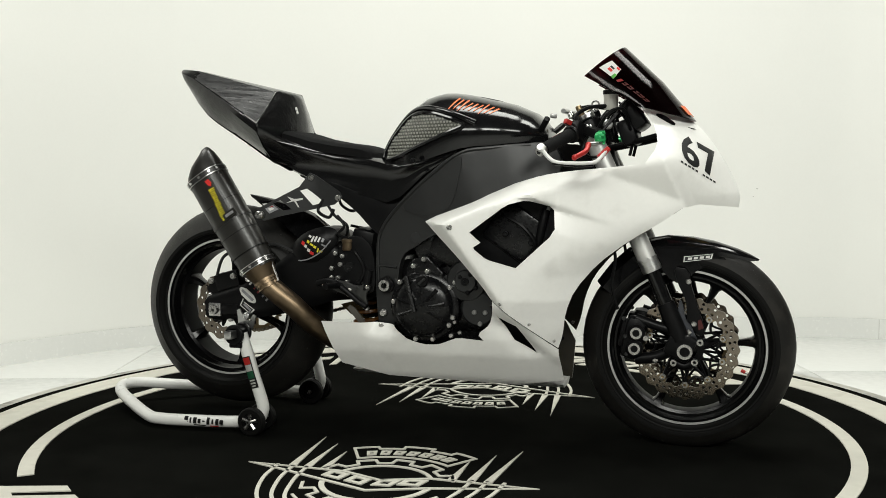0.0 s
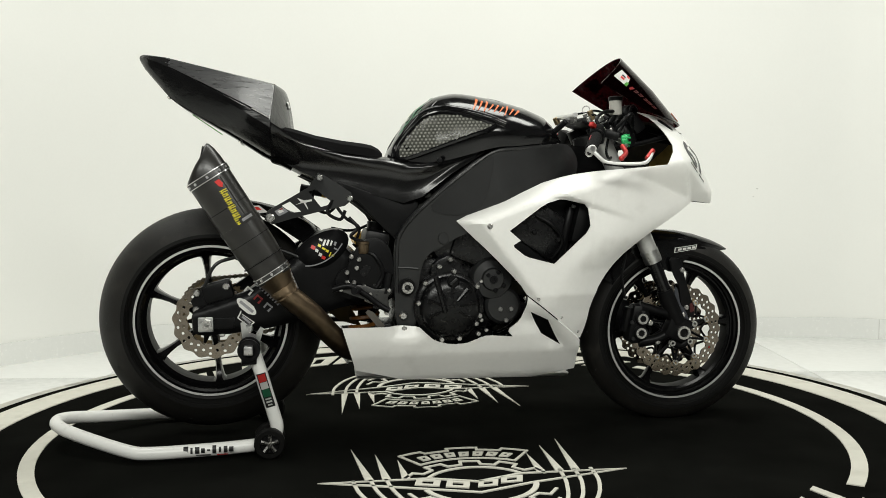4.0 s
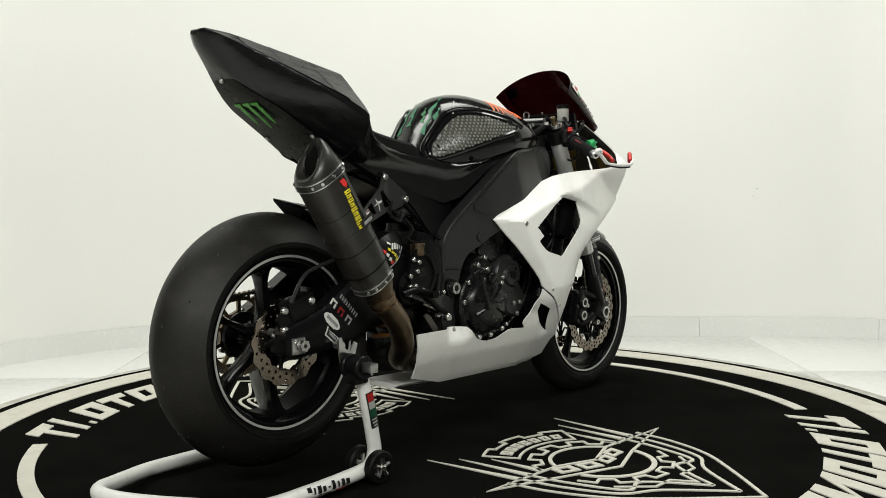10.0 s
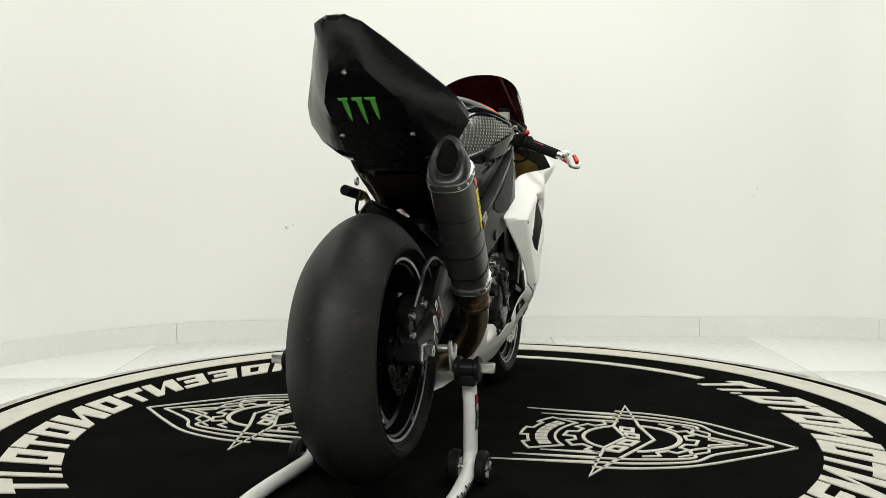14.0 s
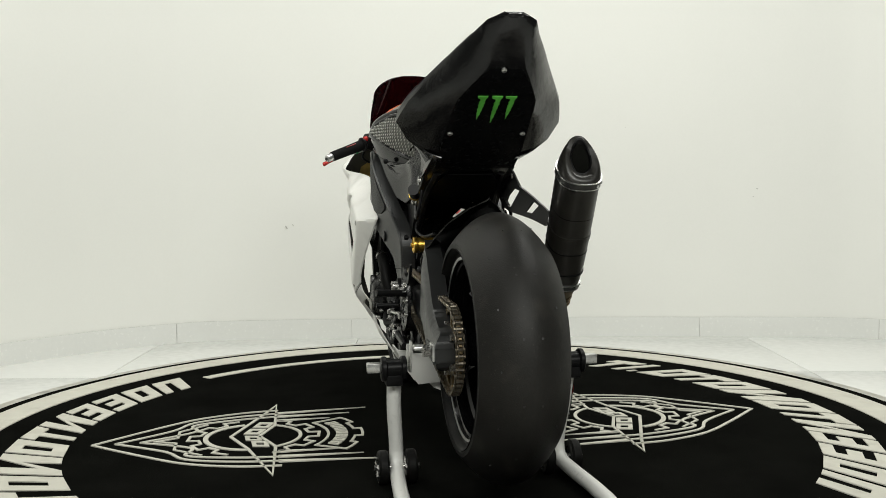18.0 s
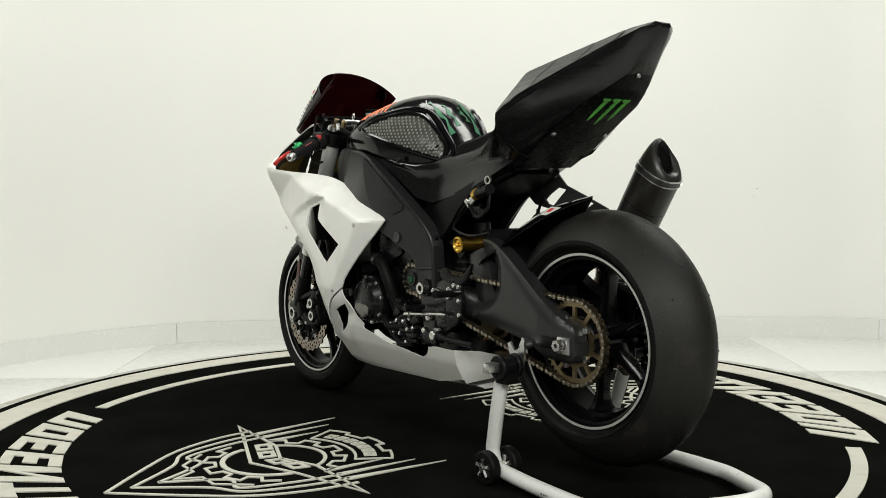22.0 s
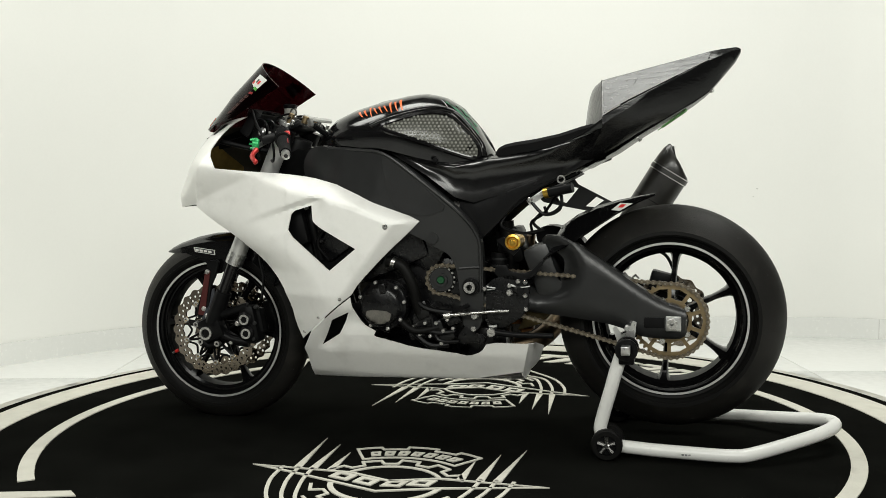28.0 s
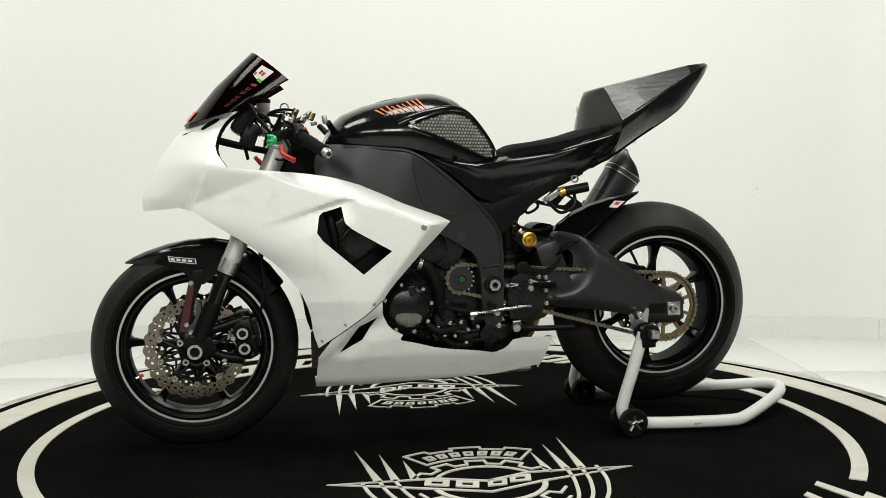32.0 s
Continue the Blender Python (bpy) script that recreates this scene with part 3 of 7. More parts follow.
def build_wheel(name, c, R, half, rim_r, spokes, a0, label, shoulder=2.0, set_in=0.86):
    """A cast wheel: hub, stepped rim with a pale edge line, spokes, and a slick tyre."""
    c = Vector(c)
    hub = part(name, cyl(c, (0, 1, 0), 0.042, half * 1.5, 24, 0.006), M_RIM, bike, label)
    hw = half * set_in
    edge = rim_r + 0.036
    prof = [(R - (R - edge) * abs(t) ** shoulder, t * half) for t in [-1 + i / 10 for i in range(21)]]
    part("tyre", revolve(c, (0, 1, 0), prof, 96, cap=False), M_TREAD, hub, "worn black slick tyre")
    hole = None
    for k in range(14):
        for t in (-0.62, -0.2, 0.2, 0.62):
            a = math.tau * (k + (0.5 if abs(t) < 0.5 else 0)) / 14
            r = R - (R - edge) * abs(t) ** shoulder
            if hole is None:
                hole = part("wear_hole", cyl((0, 0, 0), (0, 0, 1), 0.0028, 0.0012, 7), M_BLACKD, hub)
            ob = hole if (k, t) == (0, -0.62) else new("wear_hole", hole.data)
            ob.parent = hub
            ob.matrix_basis = pose(c.x + r * math.cos(a), c.y + t * half, c.z + r * math.sin(a), 0, 90 - math.degrees(a), 0)
    side = [(edge, half), (edge - 0.010, half * 1.005), (rim_r + 0.017, half * 0.5 + hw * 0.5 + 0.004), (rim_r + 0.013, hw + 0.003), (rim_r + 0.006, hw - 0.001), (rim_r - 0.010, hw - 0.010)]
    for s in (1, -1):
        part("sidewall", revolve(c, (0, s, 0), side, 96, cap=False), M_RUBBER, hub)
        part("bead_line", revolve(c, (0, s, 0), [(edge - 0.014, half * 0.985), (edge - 0.013, half * 1.005 + 0.0008), (edge - 0.012, half * 0.985)], 96, closed_profile=True), M_RUBBER, hub)
    rim = [(rim_r + 0.005, hw - 0.001), (rim_r + 0.004, hw + 0.003), (rim_r - 0.004, hw + 0.002), (rim_r - 0.007, hw - 0.005), (rim_r - 0.013, hw - 0.007), (rim_r - 0.014, hw - 0.016),
           (rim_r - 0.020, hw * 0.66), (rim_r - 0.021, hw * 0.58), (rim_r - 0.029, hw * 0.50), (rim_r - 0.030, hw * 0.2), (rim_r - 0.030, 0.0)]
    ring = rim + [(r, -h) for r, h in rim[-2::-1]]
    bm = revolve(c, (0, 1, 0), ring + [(rim_r, -hw * 0.9), (rim_r, hw * 0.9)], 96, closed_profile=True)
    for fc in bm.faces:
        mid = fc.calc_center_median() - c
        fc.material_index = 1 if math.hypot(mid.x, mid.z) < rim_r - 0.0265 else 0
    part("rim", bm, M_RIM, hub, "gloss black cast rim", inside=M_BARREL)
    for s in (1, -1):
        part("rim_stripe", revolve(c, (0, s, 0), [(rim_r + 0.0040, hw + 0.003), (rim_r + 0.0036, hw + 0.0042), (rim_r - 0.0024, hw + 0.0036), (rim_r - 0.0024, hw + 0.002)], 96, closed_profile=True), M_STRIPE, hub, "silver rim line")
    for k in range(spokes):
        a = radians(a0 + 360 / spokes * k)
        d, n = Vector((math.cos(a), 0, math.sin(a))), Vector((-math.sin(a), 0, math.cos(a)))
        rings = []
        for r, w, th in ((0.030, 0.018, half * 0.50), (0.07, 0.0105, half * 0.26), (rim_r * 0.62, 0.0080, half * 0.20), (rim_r - 0.06, 0.0095, half * 0.24), (rim_r - 0.038, 0.013, half * 0.32), (rim_r - 0.026, 0.022, half * 0.42)):
            p = c + d * r
            rings.append([p + n * w * x + Vector((0, th * y, 0)) for x, y in ((-1, -0.6), (-0.6, -1), (0.6, -1), (1, -0.6), (1, 0.6), (0.6, 1), (-0.6, 1), (-1, 0.6))])
        part("spoke", loft(rings), M_RIM, hub)
    return hub


def wave_disc(c, axis, r_in, r_out, th, waves, amp, mat, parent, holes=True, name="brake_disc", label=""):
    """A brake rotor with a wavy rim and drilled holes."""
    a, u, v = basis(axis)
    c = Vector(c)
    n = waves * 8
    bm = bmesh.new()
    loops = []

    def circle(cx, cy, r, k):
        return [(cx + r * math.cos(t), cy + r * math.sin(t)) for t in [math.tau * i / k for i in range(k)]]

    outer = [((r_out + amp * math.cos(waves * t)) * math.cos(t), (r_out + amp * math.cos(waves * t)) * math.sin(t)) for t in [math.tau * i / n for i in range(n)]]
    inner = [((r_in + amp * 0.8 * math.cos(waves * t)) * math.cos(t), (r_in + amp * 0.8 * math.cos(waves * t)) * math.sin(t)) for t in [math.tau * i / n for i in range(n)]]
    loops = [outer, inner]
    if holes:
        for i in range(waves * 2):
            t = math.tau * (i + 0.25) / (waves * 2)
            for f in ((0.27, 0.70) if i % 2 else (0.48,)):
                r = r_in + (r_out - r_in) * f
                loops.append(circle(r * math.cos(t), r * math.sin(t), min(0.0044, (r_out - r_in) * 0.14), 8))
    edges = []
    for lp in loops:
        vs = [bm.verts.new(c + u * x + v * y - a * th / 2) for x, y in lp]
        edges += [bm.edges.new((vs[i - 1], vs[i])) for i in range(len(vs))]
    bmesh.ops.triangle_fill(bm, edges=edges, use_beauty=True, normal=a)
    ext = bmesh.ops.extrude_face_region(bm, geom=bm.faces[:])
    bmesh.ops.translate(bm, vec=a * th, verts=[g for g in ext["geom"] if isinstance(g, bmesh.types.BMVert)])
    return part(name, bm, mat, parent, label, smooth=False)


def build_wheels():
    rear = build_wheel("rear_wheel", RW, 0.3235, 0.102, 0.2145, 6, 95, "black rear wheel with a slick tyre", 1.9, 0.79)
    front = build_wheel("front_wheel", FW, 0.2965, 0.060, 0.2165, 6, 5, "black front wheel with twin discs", 2.4, 0.80)
    for s in (1, -1):
        wave_disc((FW[0], s * 0.066, FW[2]), (0, s, 0), 0.111, 0.1435, 0.005, 24, 0.0034, M_DISC, front, label="drilled wavy front brake disc")
        disc_carrier((FW[0], s * 0.064, FW[2]), s, 0.050, 0.104, 10, front, -91)
        for k in range(10):
            a = radians(-91 + 36 * k)
            p = Vector((FW[0] + 0.104 * math.cos(a), s * 0.069, FW[2] + 0.104 * math.sin(a)))
            part("disc_button", revolve(p, (0, s, 0), [(0.0040, -0.004), (0.0088, -0.004), (0.0088, 0.003), (0.0075, 0.0042), (0.0040, 0.0042)], 14, closed_profile=True), M_STEEL, front, "bright floating disc button")
            d, n = Vector((math.cos(a), 0, math.sin(a))), Vector((-math.sin(a), 0, math.cos(a)))
            part("disc_tab", loft([[p + d * x + n * y + Vector((0, s * h, 0)) for x, y in ((-0.006, -0.008), (0.012, -0.017), (0.012, 0.017), (-0.006, 0.008))] for h in (-0.0045, -0.001)]), M_BRASS, front)
    at = lambda r: (FW[0] + r * math.cos(radians(-26.5)), 0.034, FW[2] + r * math.sin(radians(-26.5)))
    part("valve_stem", tube([at(0.190), at(0.178)], 0.0035, 8, 1), M_STEEL, front)
    part("valve_cap", tube([at(0.180), at(0.168)], 0.0052, 10, 1), M_REDD, front, "small red valve cap")
    wave_disc((RW[0], -0.092, RW[2]), (0, -1, 0), 0.068, 0.107, 0.005, 14, 0.0035, M_DISC, rear, label="drilled wavy rear brake disc")
    disc_carrier((RW[0], -0.090, RW[2]), -1, 0.035, 0.066, 5, rear)
    # rear sprocket with cut-outs and teeth
    bm = bmesh.new()
    c = Vector((RW[0], 0.098, RW[2]))
    outer, n = [], 42
    for i in range(n * 4):
        t = math.tau * i / (n * 4)
        r = 0.1 + (0.006 if i % 4 in (1, 2) else -0.001)
        outer.append((r * math.cos(t), r * math.sin(t)))
    loops = [outer, [(0.053 * math.cos(t), 0.053 * math.sin(t)) for t in [math.tau * i / 24 for i in range(24)]]]
    for k in range(10):
        t0 = math.tau * k / 10
        loops.append([(r * math.cos(t0 + d), r * math.sin(t0 + d)) for r, d in ((0.089, -0.255), (0.0915, 0), (0.089, 0.255), (0.064, 0.235), (0.0605, 0.0), (0.064, -0.235))])
    edges = []
    for lp in loops:
        vs = [bm.verts.new(c + Vector((x, 0, z))) for x, z in lp]
        edges += [bm.edges.new((vs[i - 1], vs[i])) for i in range(len(vs))]
    bmesh.ops.triangle_fill(bm, edges=edges, use_beauty=True, normal=(0, 1, 0))
    ext = bmesh.ops.extrude_face_region(bm, geom=bm.faces[:])
    bmesh.ops.translate(bm, vec=(0, 0.007, 0), verts=[g for g in ext["geom"] if isinstance(g, bmesh.types.BMVert)])
    spr = part("rear_sprocket", bm, M_BRASS, bike, "bronze anodised rear sprocket", smooth=False)
    for k in range(5):
        t = math.tau * k / 5
        part("sprocket_nut", cyl((c.x + 0.060 * math.cos(t), 0.111, c.z + 0.060 * math.sin(t)), (0, 1, 0), 0.009, 0.012, 6, 0.001), M_STEEL, spr)
    part("sprocket_carrier", cyl((c.x, 0.085, c.z), (0, 1, 0), 0.062, 0.02, 24, 0.004), M_SATIN, spr)


def disc_carrier(c, s, r0, r1, arms, parent, phase=None):
    """The lace of thin arms that ties a brake disc to the hub."""
    part("disc_carrier", revolve(c, (0, s, 0), [(r0 - 0.018, -0.004), (r0, -0.004), (r0, 0.004), (r0 - 0.018, 0.004)], 32, closed_profile=True), M_SATIN, parent)
    c = Vector(c)
    step = math.tau / arms
    for k in range(arms):
        a = step * (k + 0.5) if phase is None else radians(phase) + step * k
        at = lambda ang, r: c + Vector((math.cos(ang), 0, math.sin(ang))) * r
        for lean in (-0.20, 0.14):
            part("carrier_arm", tube([at(a + lean * 1.5, r0 - 0.004), at(a, r1)], (0.0045, 0.0040), 6, 1), M_SATIN, parent)
        if phase is not None:
            part("carrier_loop", tube([at(a + 0.06, r1), at(a + step * 0.3, r1 * 0.86), at(a + step * 0.5, r1 * 0.80), at(a + step * 0.7, r1 * 0.86), at(a + step - 0.06, r1)], 0.0036, 6, 3), M_SATIN, parent)


# fairing bulge: half width at a place along the bike and a height
def front_edge(z):
    return interp(z, [0.30, 0.38, 0.42, 0.46, 0.50, 0.54, 0.58, 0.62, 0.66, 0.69], [0.404, 0.420, 0.436, 0.456, 0.482, 0.524, 0.576, 0.630, 0.690, 0.736])


def soft_min(a, b, k):
    h = max(k - abs(a - b), 0.0) / k
    return min(a, b) - h * h * k * 0.25


def fair_y(x, z):
    # flat side, leaning in at the foot and towards the open front edge
    b = 0.252 - 0.30 * max(0.0, 0.43 - z)
    lead = min(1.0, max(0.0, (x - front_edge(min(z, 0.69)) + 0.16) / 0.16)) * min(1.0, max(0.0, (0.765 - z) / 0.075))
    b -= interp(z, [0.36, 0.52], [0.052, 0.070]) * lead ** 1.5
    # undercut cheek below the cockpit corner, meeting the side along a hollow crease
    if x > 0.40:
        b = soft_min(b, max(0.171 - 0.008 * (x - 0.742) + 0.71 * (z - 0.697), 0.171 - 0.2746 * (x - 0.742) + 0.026 * (z - 0.697)), 0.030)
    # flute in front of the window: a crisp upper step that runs out forwards
    line = 0.7175 - (0.335 if x > 0.33 else 0.10) * (x - 0.33)
    k = min(1.0, max(0.0, (x - 0.27) / 0.05)) * min(1.0, max(0.0, (0.555 - x) / 0.20))
    b -= 0.024 * k * min(1.0, max(0.0, (line - z) / (0.005 + 0.009 * k))) * max(0.0, 1 - max(0.0, line - z) / 0.075)
    # upper band and rear flange
    ridge = 0.632 + 0.300 * x - 0.068 * x * x if x > 0.2 else 0.6893 + 0.385 * (x - 0.2)
    slope = 2.02 - 1.35 * x - 0.75 * x * x if x > 0.2 else 1.72
    b = soft_min(b, 0.252 - slope * (z - ridge), 0.010)
    b = soft_min(b, 0.252 - 1.04 * (0.8 * (0.10 - x) + 0.6 * (0.617 - z)), 0.006)
    # round the nose
    xf = interp(z, [0.60, 0.683, 0.721, 0.808, 0.868, 0.908, 0.934, 0.97], [0.872, 0.876, 0.879, 0.838, 0.801, 0.768, 0.735, 0.70])
    xc = interp(z, [0.69, 0.806, 0.862, 0.97], [0.734, 0.687, 0.660, 0.612])
    if x > xc:
        s = min(1.0, (x - xc) / max(0.01, xf - xc))
        b = b * max(0.0, 1 - s ** 1.02) ** 0.80
        # the underside of the nose turns in below a line from the corner to the tip
        b -= 0.45 * max(0.0, 0.806 - 0.63 * (x - 0.687) - z) * min(1.0, (x - xc) / 0.025)
    return max(0.0, b)


def belly_y(x, z):
    b = interp(z, [0.14, 0.18, 0.26, 0.31, 0.35, 0.43], [0.062, 0.110, 0.166, 0.186, 0.194, 0.243])
    if x > 0.25:
        b -= 0.15 * (x - 0.25)
    seam = 0.434 - 0.793 * (x - 0.212)
    if x > 0.2:
        w = min(1.0, max(0.0, 1 - (seam - z) / 0.055))
        b = b * (1 - w) + (fair_y(x, seam) - 0.002) * w
    # ledge under the open rear half
    if x < -0.02:
        ledge = min(1.0, max(0.0, (z - 0.303) / 0.045)) * min(1.0, max(0.0, (-0.085 - x) / 0.02)) * min(1.0, max(0.0, (x + 0.19) / 0.03))
        b -= 0.030 * ledge
    # scooped channel behind the vent
    d = 0.72 * (x - 0.262) + 0.69 * (z - 0.372)
    if x > 0.15 and z > 0.27:
        b -= 0.010 * max(0.0, 1 - abs(d + 0.025) / 0.045) * min(1.0, max(0.0, (0.33 - x) / 0.03))
    return b


def eased(f, d=0.006):
    """The bulge f with its folds rounded over a centimetre."""
    return lambda x, z: (2 * f(x, z) + f(x - d, z) + f(x + d, z) + f(x, z - d) + f(x, z + d)) / 6


FAIR = [(0.013, 0.648), (0.111, 0.697), (0.199, 0.734), (0.286, 0.759), (0.350, 0.777), (0.429, 0.788), (0.540, 0.796), (0.633, 0.805), (0.665, 0.852), (0.655, 0.901), (0.630, 0.940), (0.596, 0.966),
        (0.733, 0.934), (0.766, 0.908), (0.799, 0.868), (0.836, 0.808), (0.877, 0.721), (0.872, 0.683), (0.742, 0.697), (0.674, 0.648), (0.589, 0.598), (0.504, 0.534), (0.442, 0.461), (0.415, 0.396),
        (0.405, 0.330), (0.391, 0.292), (0.212, 0.434), (0.190, 0.467), (0.110, 0.553), (0.047, 0.613)]
WINDOW = [(0.157, 0.620), (0.262, 0.696), (0.314, 0.709), (0.392, 0.690), (0.397, 0.622), (0.288, 0.523), (0.205, 0.545), (0.165, 0.577), (0.189, 0.592)]
BELLY_R = [(-0.318, 0.348), (-0.098, 0.346), (-0.077, 0.325), (-0.050, 0.301), (-0.004, 0.288), (0.042, 0.289), (0.075, 0.302), (0.103, 0.313), (0.181, 0.306), (0.163, 0.326), (0.201, 0.355), (0.214, 0.396),
           (0.216, 0.427), (0.391, 0.287), (0.396, 0.161), (-0.267, 0.180)]
BELLY_L = [(-0.300, 0.300), (-0.181, 0.300), (-0.161, 0.271), (-0.123, 0.255), (-0.082, 0.264), (0.041, 0.277), (0.124, 0.300), (0.161, 0.308), (0.152, 0.324), (0.190, 0.345), (0.214, 0.387), (0.216, 0.427),
           (0.391, 0.287), (0.394, 0.160), (-0.269, 0.186)]
WINDOW_L = [(0.328, 0.695), (0.389, 0.677), (0.398, 0.616), (0.270, 0.506), (0.190, 0.570), (0.298, 0.631), (0.320, 0.650)]
VENT = [(0.228, 0.381), (0.281, 0.356), (0.306, 0.314), (0.332, 0.273), (0.268, 0.312)]


def build_fairing():
    for s in (-1, 1):
        panel = part("side_fairing", plate(soften(FAIR, (0, 7, 11, 12, 17, 25, 26), 1), eased(fair_y, 0.004), 0.005, [soften(WINDOW if s < 0 else WINDOW_L, (0, 5, 8) if s < 0 else (0, 3, 4), 1, 0.13)], 0.0075, s, True), M_WHITE, bike, "white race fairing side with a cut-out", inside=M_INNER)
        collar = [(0.672, 0.868), (0.662, 0.905), (0.640, 0.936), (0.69, 0.936), (0.74, 0.912), (0.775, 0.868), (0.72, 0.884)]
        part("inner_lining", plate(collar, lambda x, z: max(0.004, fair_y(x, z) - 0.009), 0.001, (), 0.02, s), M_SATIN, panel)
        foil = [(0.735, 0.722), (0.735, 0.815), (0.755, 0.855), (0.765, 0.882), (0.785, 0.870), (0.815, 0.800), (0.845, 0.735)]
        part("heat_lining", plate(foil, lambda x, z: max(0.004, fair_y(x, z) - 0.009), 0.001, (), 0.02, s), M_FOIL, panel, "gold heat foil lining inside the nose")
        belly = part("belly_pan", plate(soften(BELLY_R if s < 0 else BELLY_L, (0, 12 if s < 0 else 11, 13, 8), 1, 0.2), eased(belly_y, 0.004), 0.004, [VENT], 0.013, s, True), M_WHITE, bike, "white belly pan half", inside=M_INNER)
        # black sheet added behind the open vent so that it looks dark inside
        part("vent_dark_sheet", plate([(0.20, 0.41), (0.30, 0.38), (0.36, 0.27), (0.33, 0.24), (0.23, 0.29)], lambda x, z: belly_y(x, z) - 0.03, 0.003, (), 0.05, s), M_SATIN, belly)
        part("inner_panel", plate([(0.13, 0.64), (0.24, 0.72), (0.46, 0.73), (0.47, 0.60), (0.30, 0.49), (0.14, 0.52)], lambda x, z: interp(x, [0.13, 0.30, 0.47], [0.17, 0.165, 0.145]), 0.01, (), 0.04, s), M_SATIN, panel)
        bolts([(0.100, s * fair_y(0.10, 0.634), 0.634)], (0, s, 0), 0.0085, 0.004, panel)
        bolts([(x, s * (fair_y(x, z) - 0.004), z) for x, z in ((0.243, 0.424), (0.318, 0.365), (0.380, 0.315))], (0, s, 0), 0.006, 0.008, panel)
        bolts([(-0.137, s * (belly_y(-0.137, 0.336) - 0.001), 0.336)], (0, s, 0), 0.0085, 0.004, belly)
    # belly floor and rear wall
    rings = []
    for x, zb, w in ((-0.267, 0.183, 0.075), (0.0, 0.173, 0.074), (0.25, 0.166, 0.072), (0.388, 0.164, 0.062)):
        rings.append([Vector((x, -w, zb + 0.002)), Vector((x, -w * 0.6, zb - 0.012)), Vector((x, w * 0.6, zb - 0.012)), Vector((x, w, zb + 0.002)), Vector((x, 0, zb + 0.004))])
    part("belly_floor", loft(rings), M_WHITE, bike)
    rows = [[Vector(p) for p in ((-0.301, 0.180, 0.300), (-0.312, 0.10, 0.290), (-0.322, 0.03, 0.272))],
            [Vector(p) for p in ((-0.286, 0.155, 0.245), (-0.299, 0.09, 0.242), (-0.308, 0.02, 0.228))],
            [Vector(p) for p in ((-0.273, 0.118, 0.196), (-0.284, 0.07, 0.202), (-0.292, 0.01, 0.206))]]
    bm = loft(rows, cap=False, closed=False)
    bmesh.ops.recalc_face_normals(bm, faces=bm.faces)
    bmesh.ops.solidify(bm, geom=bm.faces[:], thickness=0.004)
    part("belly_rear_wall", bm, M_WHITE, bike)
    # windscreen
    def scr_point(a, t):
        cx, cz = interp(t, [0, 0.5, 1], [0.755, 0.665, 0.560]), interp(t, [0, 0.5, 1], [0.925, 1.035, 1.137])
        sx, sz = interp(t, [0, 0.5, 1], [0.615, 0.54, 0.460]), interp(t, [0, 0.5, 1], [0.960, 1.002, 1.048])
        hw = interp(t, [0, 0.5, 1], [0.146, 0.150, 0.149])
        m = math.cos(a) ** 1.15
        return Vector((sx + (cx - sx) * m, hw * math.copysign(abs(math.sin(a)) ** 0.9, a), sz + (cz - sz) * m))

    n, k = 28, 12
    bm = loft([[scr_point((i / n * 2 - 1) * math.pi * 0.4999, j / k) for i in range(n + 1)] for j in range(k + 1)], cap=False, closed=False)
    bmesh.ops.recalc_face_normals(bm, faces=bm.faces)
    bmesh.ops.solidify(bm, geom=bm.faces[:], thickness=0.003)
    scr = part("windscreen", bm, M_SCREEN, bike, "dark red tinted windscreen")

    def decal(corners, mat, lift=0.0022):
        """A patch on the screen between four corners, given as turn and height on it."""
        rows = []
        for j in range(5):
            row = []
            for i in range(5):
                p, q = i / 4, j / 4
                a = (corners[0][0] * (1 - p) + corners[1][0] * p) * (1 - q) + (corners[3][0] * (1 - p) + corners[2][0] * p) * q
                t = (corners[0][1] * (1 - p) + corners[1][1] * p) * (1 - q) + (corners[3][1] * (1 - p) + corners[2][1] * p) * q
                v = scr_point(a, t)
                out = Vector((0.45 * math.cos(a), math.sin(a), 0.5 * math.cos(a))).normalized()
                row.append(v + out * (lift + 0.0015))
            rows.append(row)
        b2 = loft(rows, cap=False, closed=False)
        bmesh.ops.recalc_face_normals(b2, faces=b2.faces)
        bmesh.ops.solidify(b2, geom=b2.faces[:], thickness=0.0008)
        part("screen_sticker", b2, mat, scr)

    for s in (-1, 1):
        decal([(s * 1.22, 0.72), (s * 0.93, 0.78), (s * 0.90, 0.93), (s * 1.20, 0.95)], M_WHITED)
        decal([(s * 1.13, 0.81), (s * 1.07, 0.82), (s * 1.06, 0.875), (s * 1.12, 0.875)], M_REDD, 0.0032)
        decal([(s * 1.05, 0.82), (s * 1.01, 0.825), (s * 1.00, 0.88), (s * 1.04, 0.88)], M_BLACKD, 0.0032)
        decal([(s * 0.99, 0.775), (s * 0.94, 0.785), (s * 0.93, 0.83), (s * 0.98, 0.82)], M_REDD, 0.0032)
        decal([(s * 1.24, 0.71), (s * 1.12, 0.73), (s * 1.10, 0.77), (s * 1.22, 0.76)], M_GREEND, 0.0032)
        decal([(s * 1.24, 0.635), (s * 1.12, 0.625), (s * 1.12, 0.665), (s * 1.22, 0.675)], M_REDDARK)
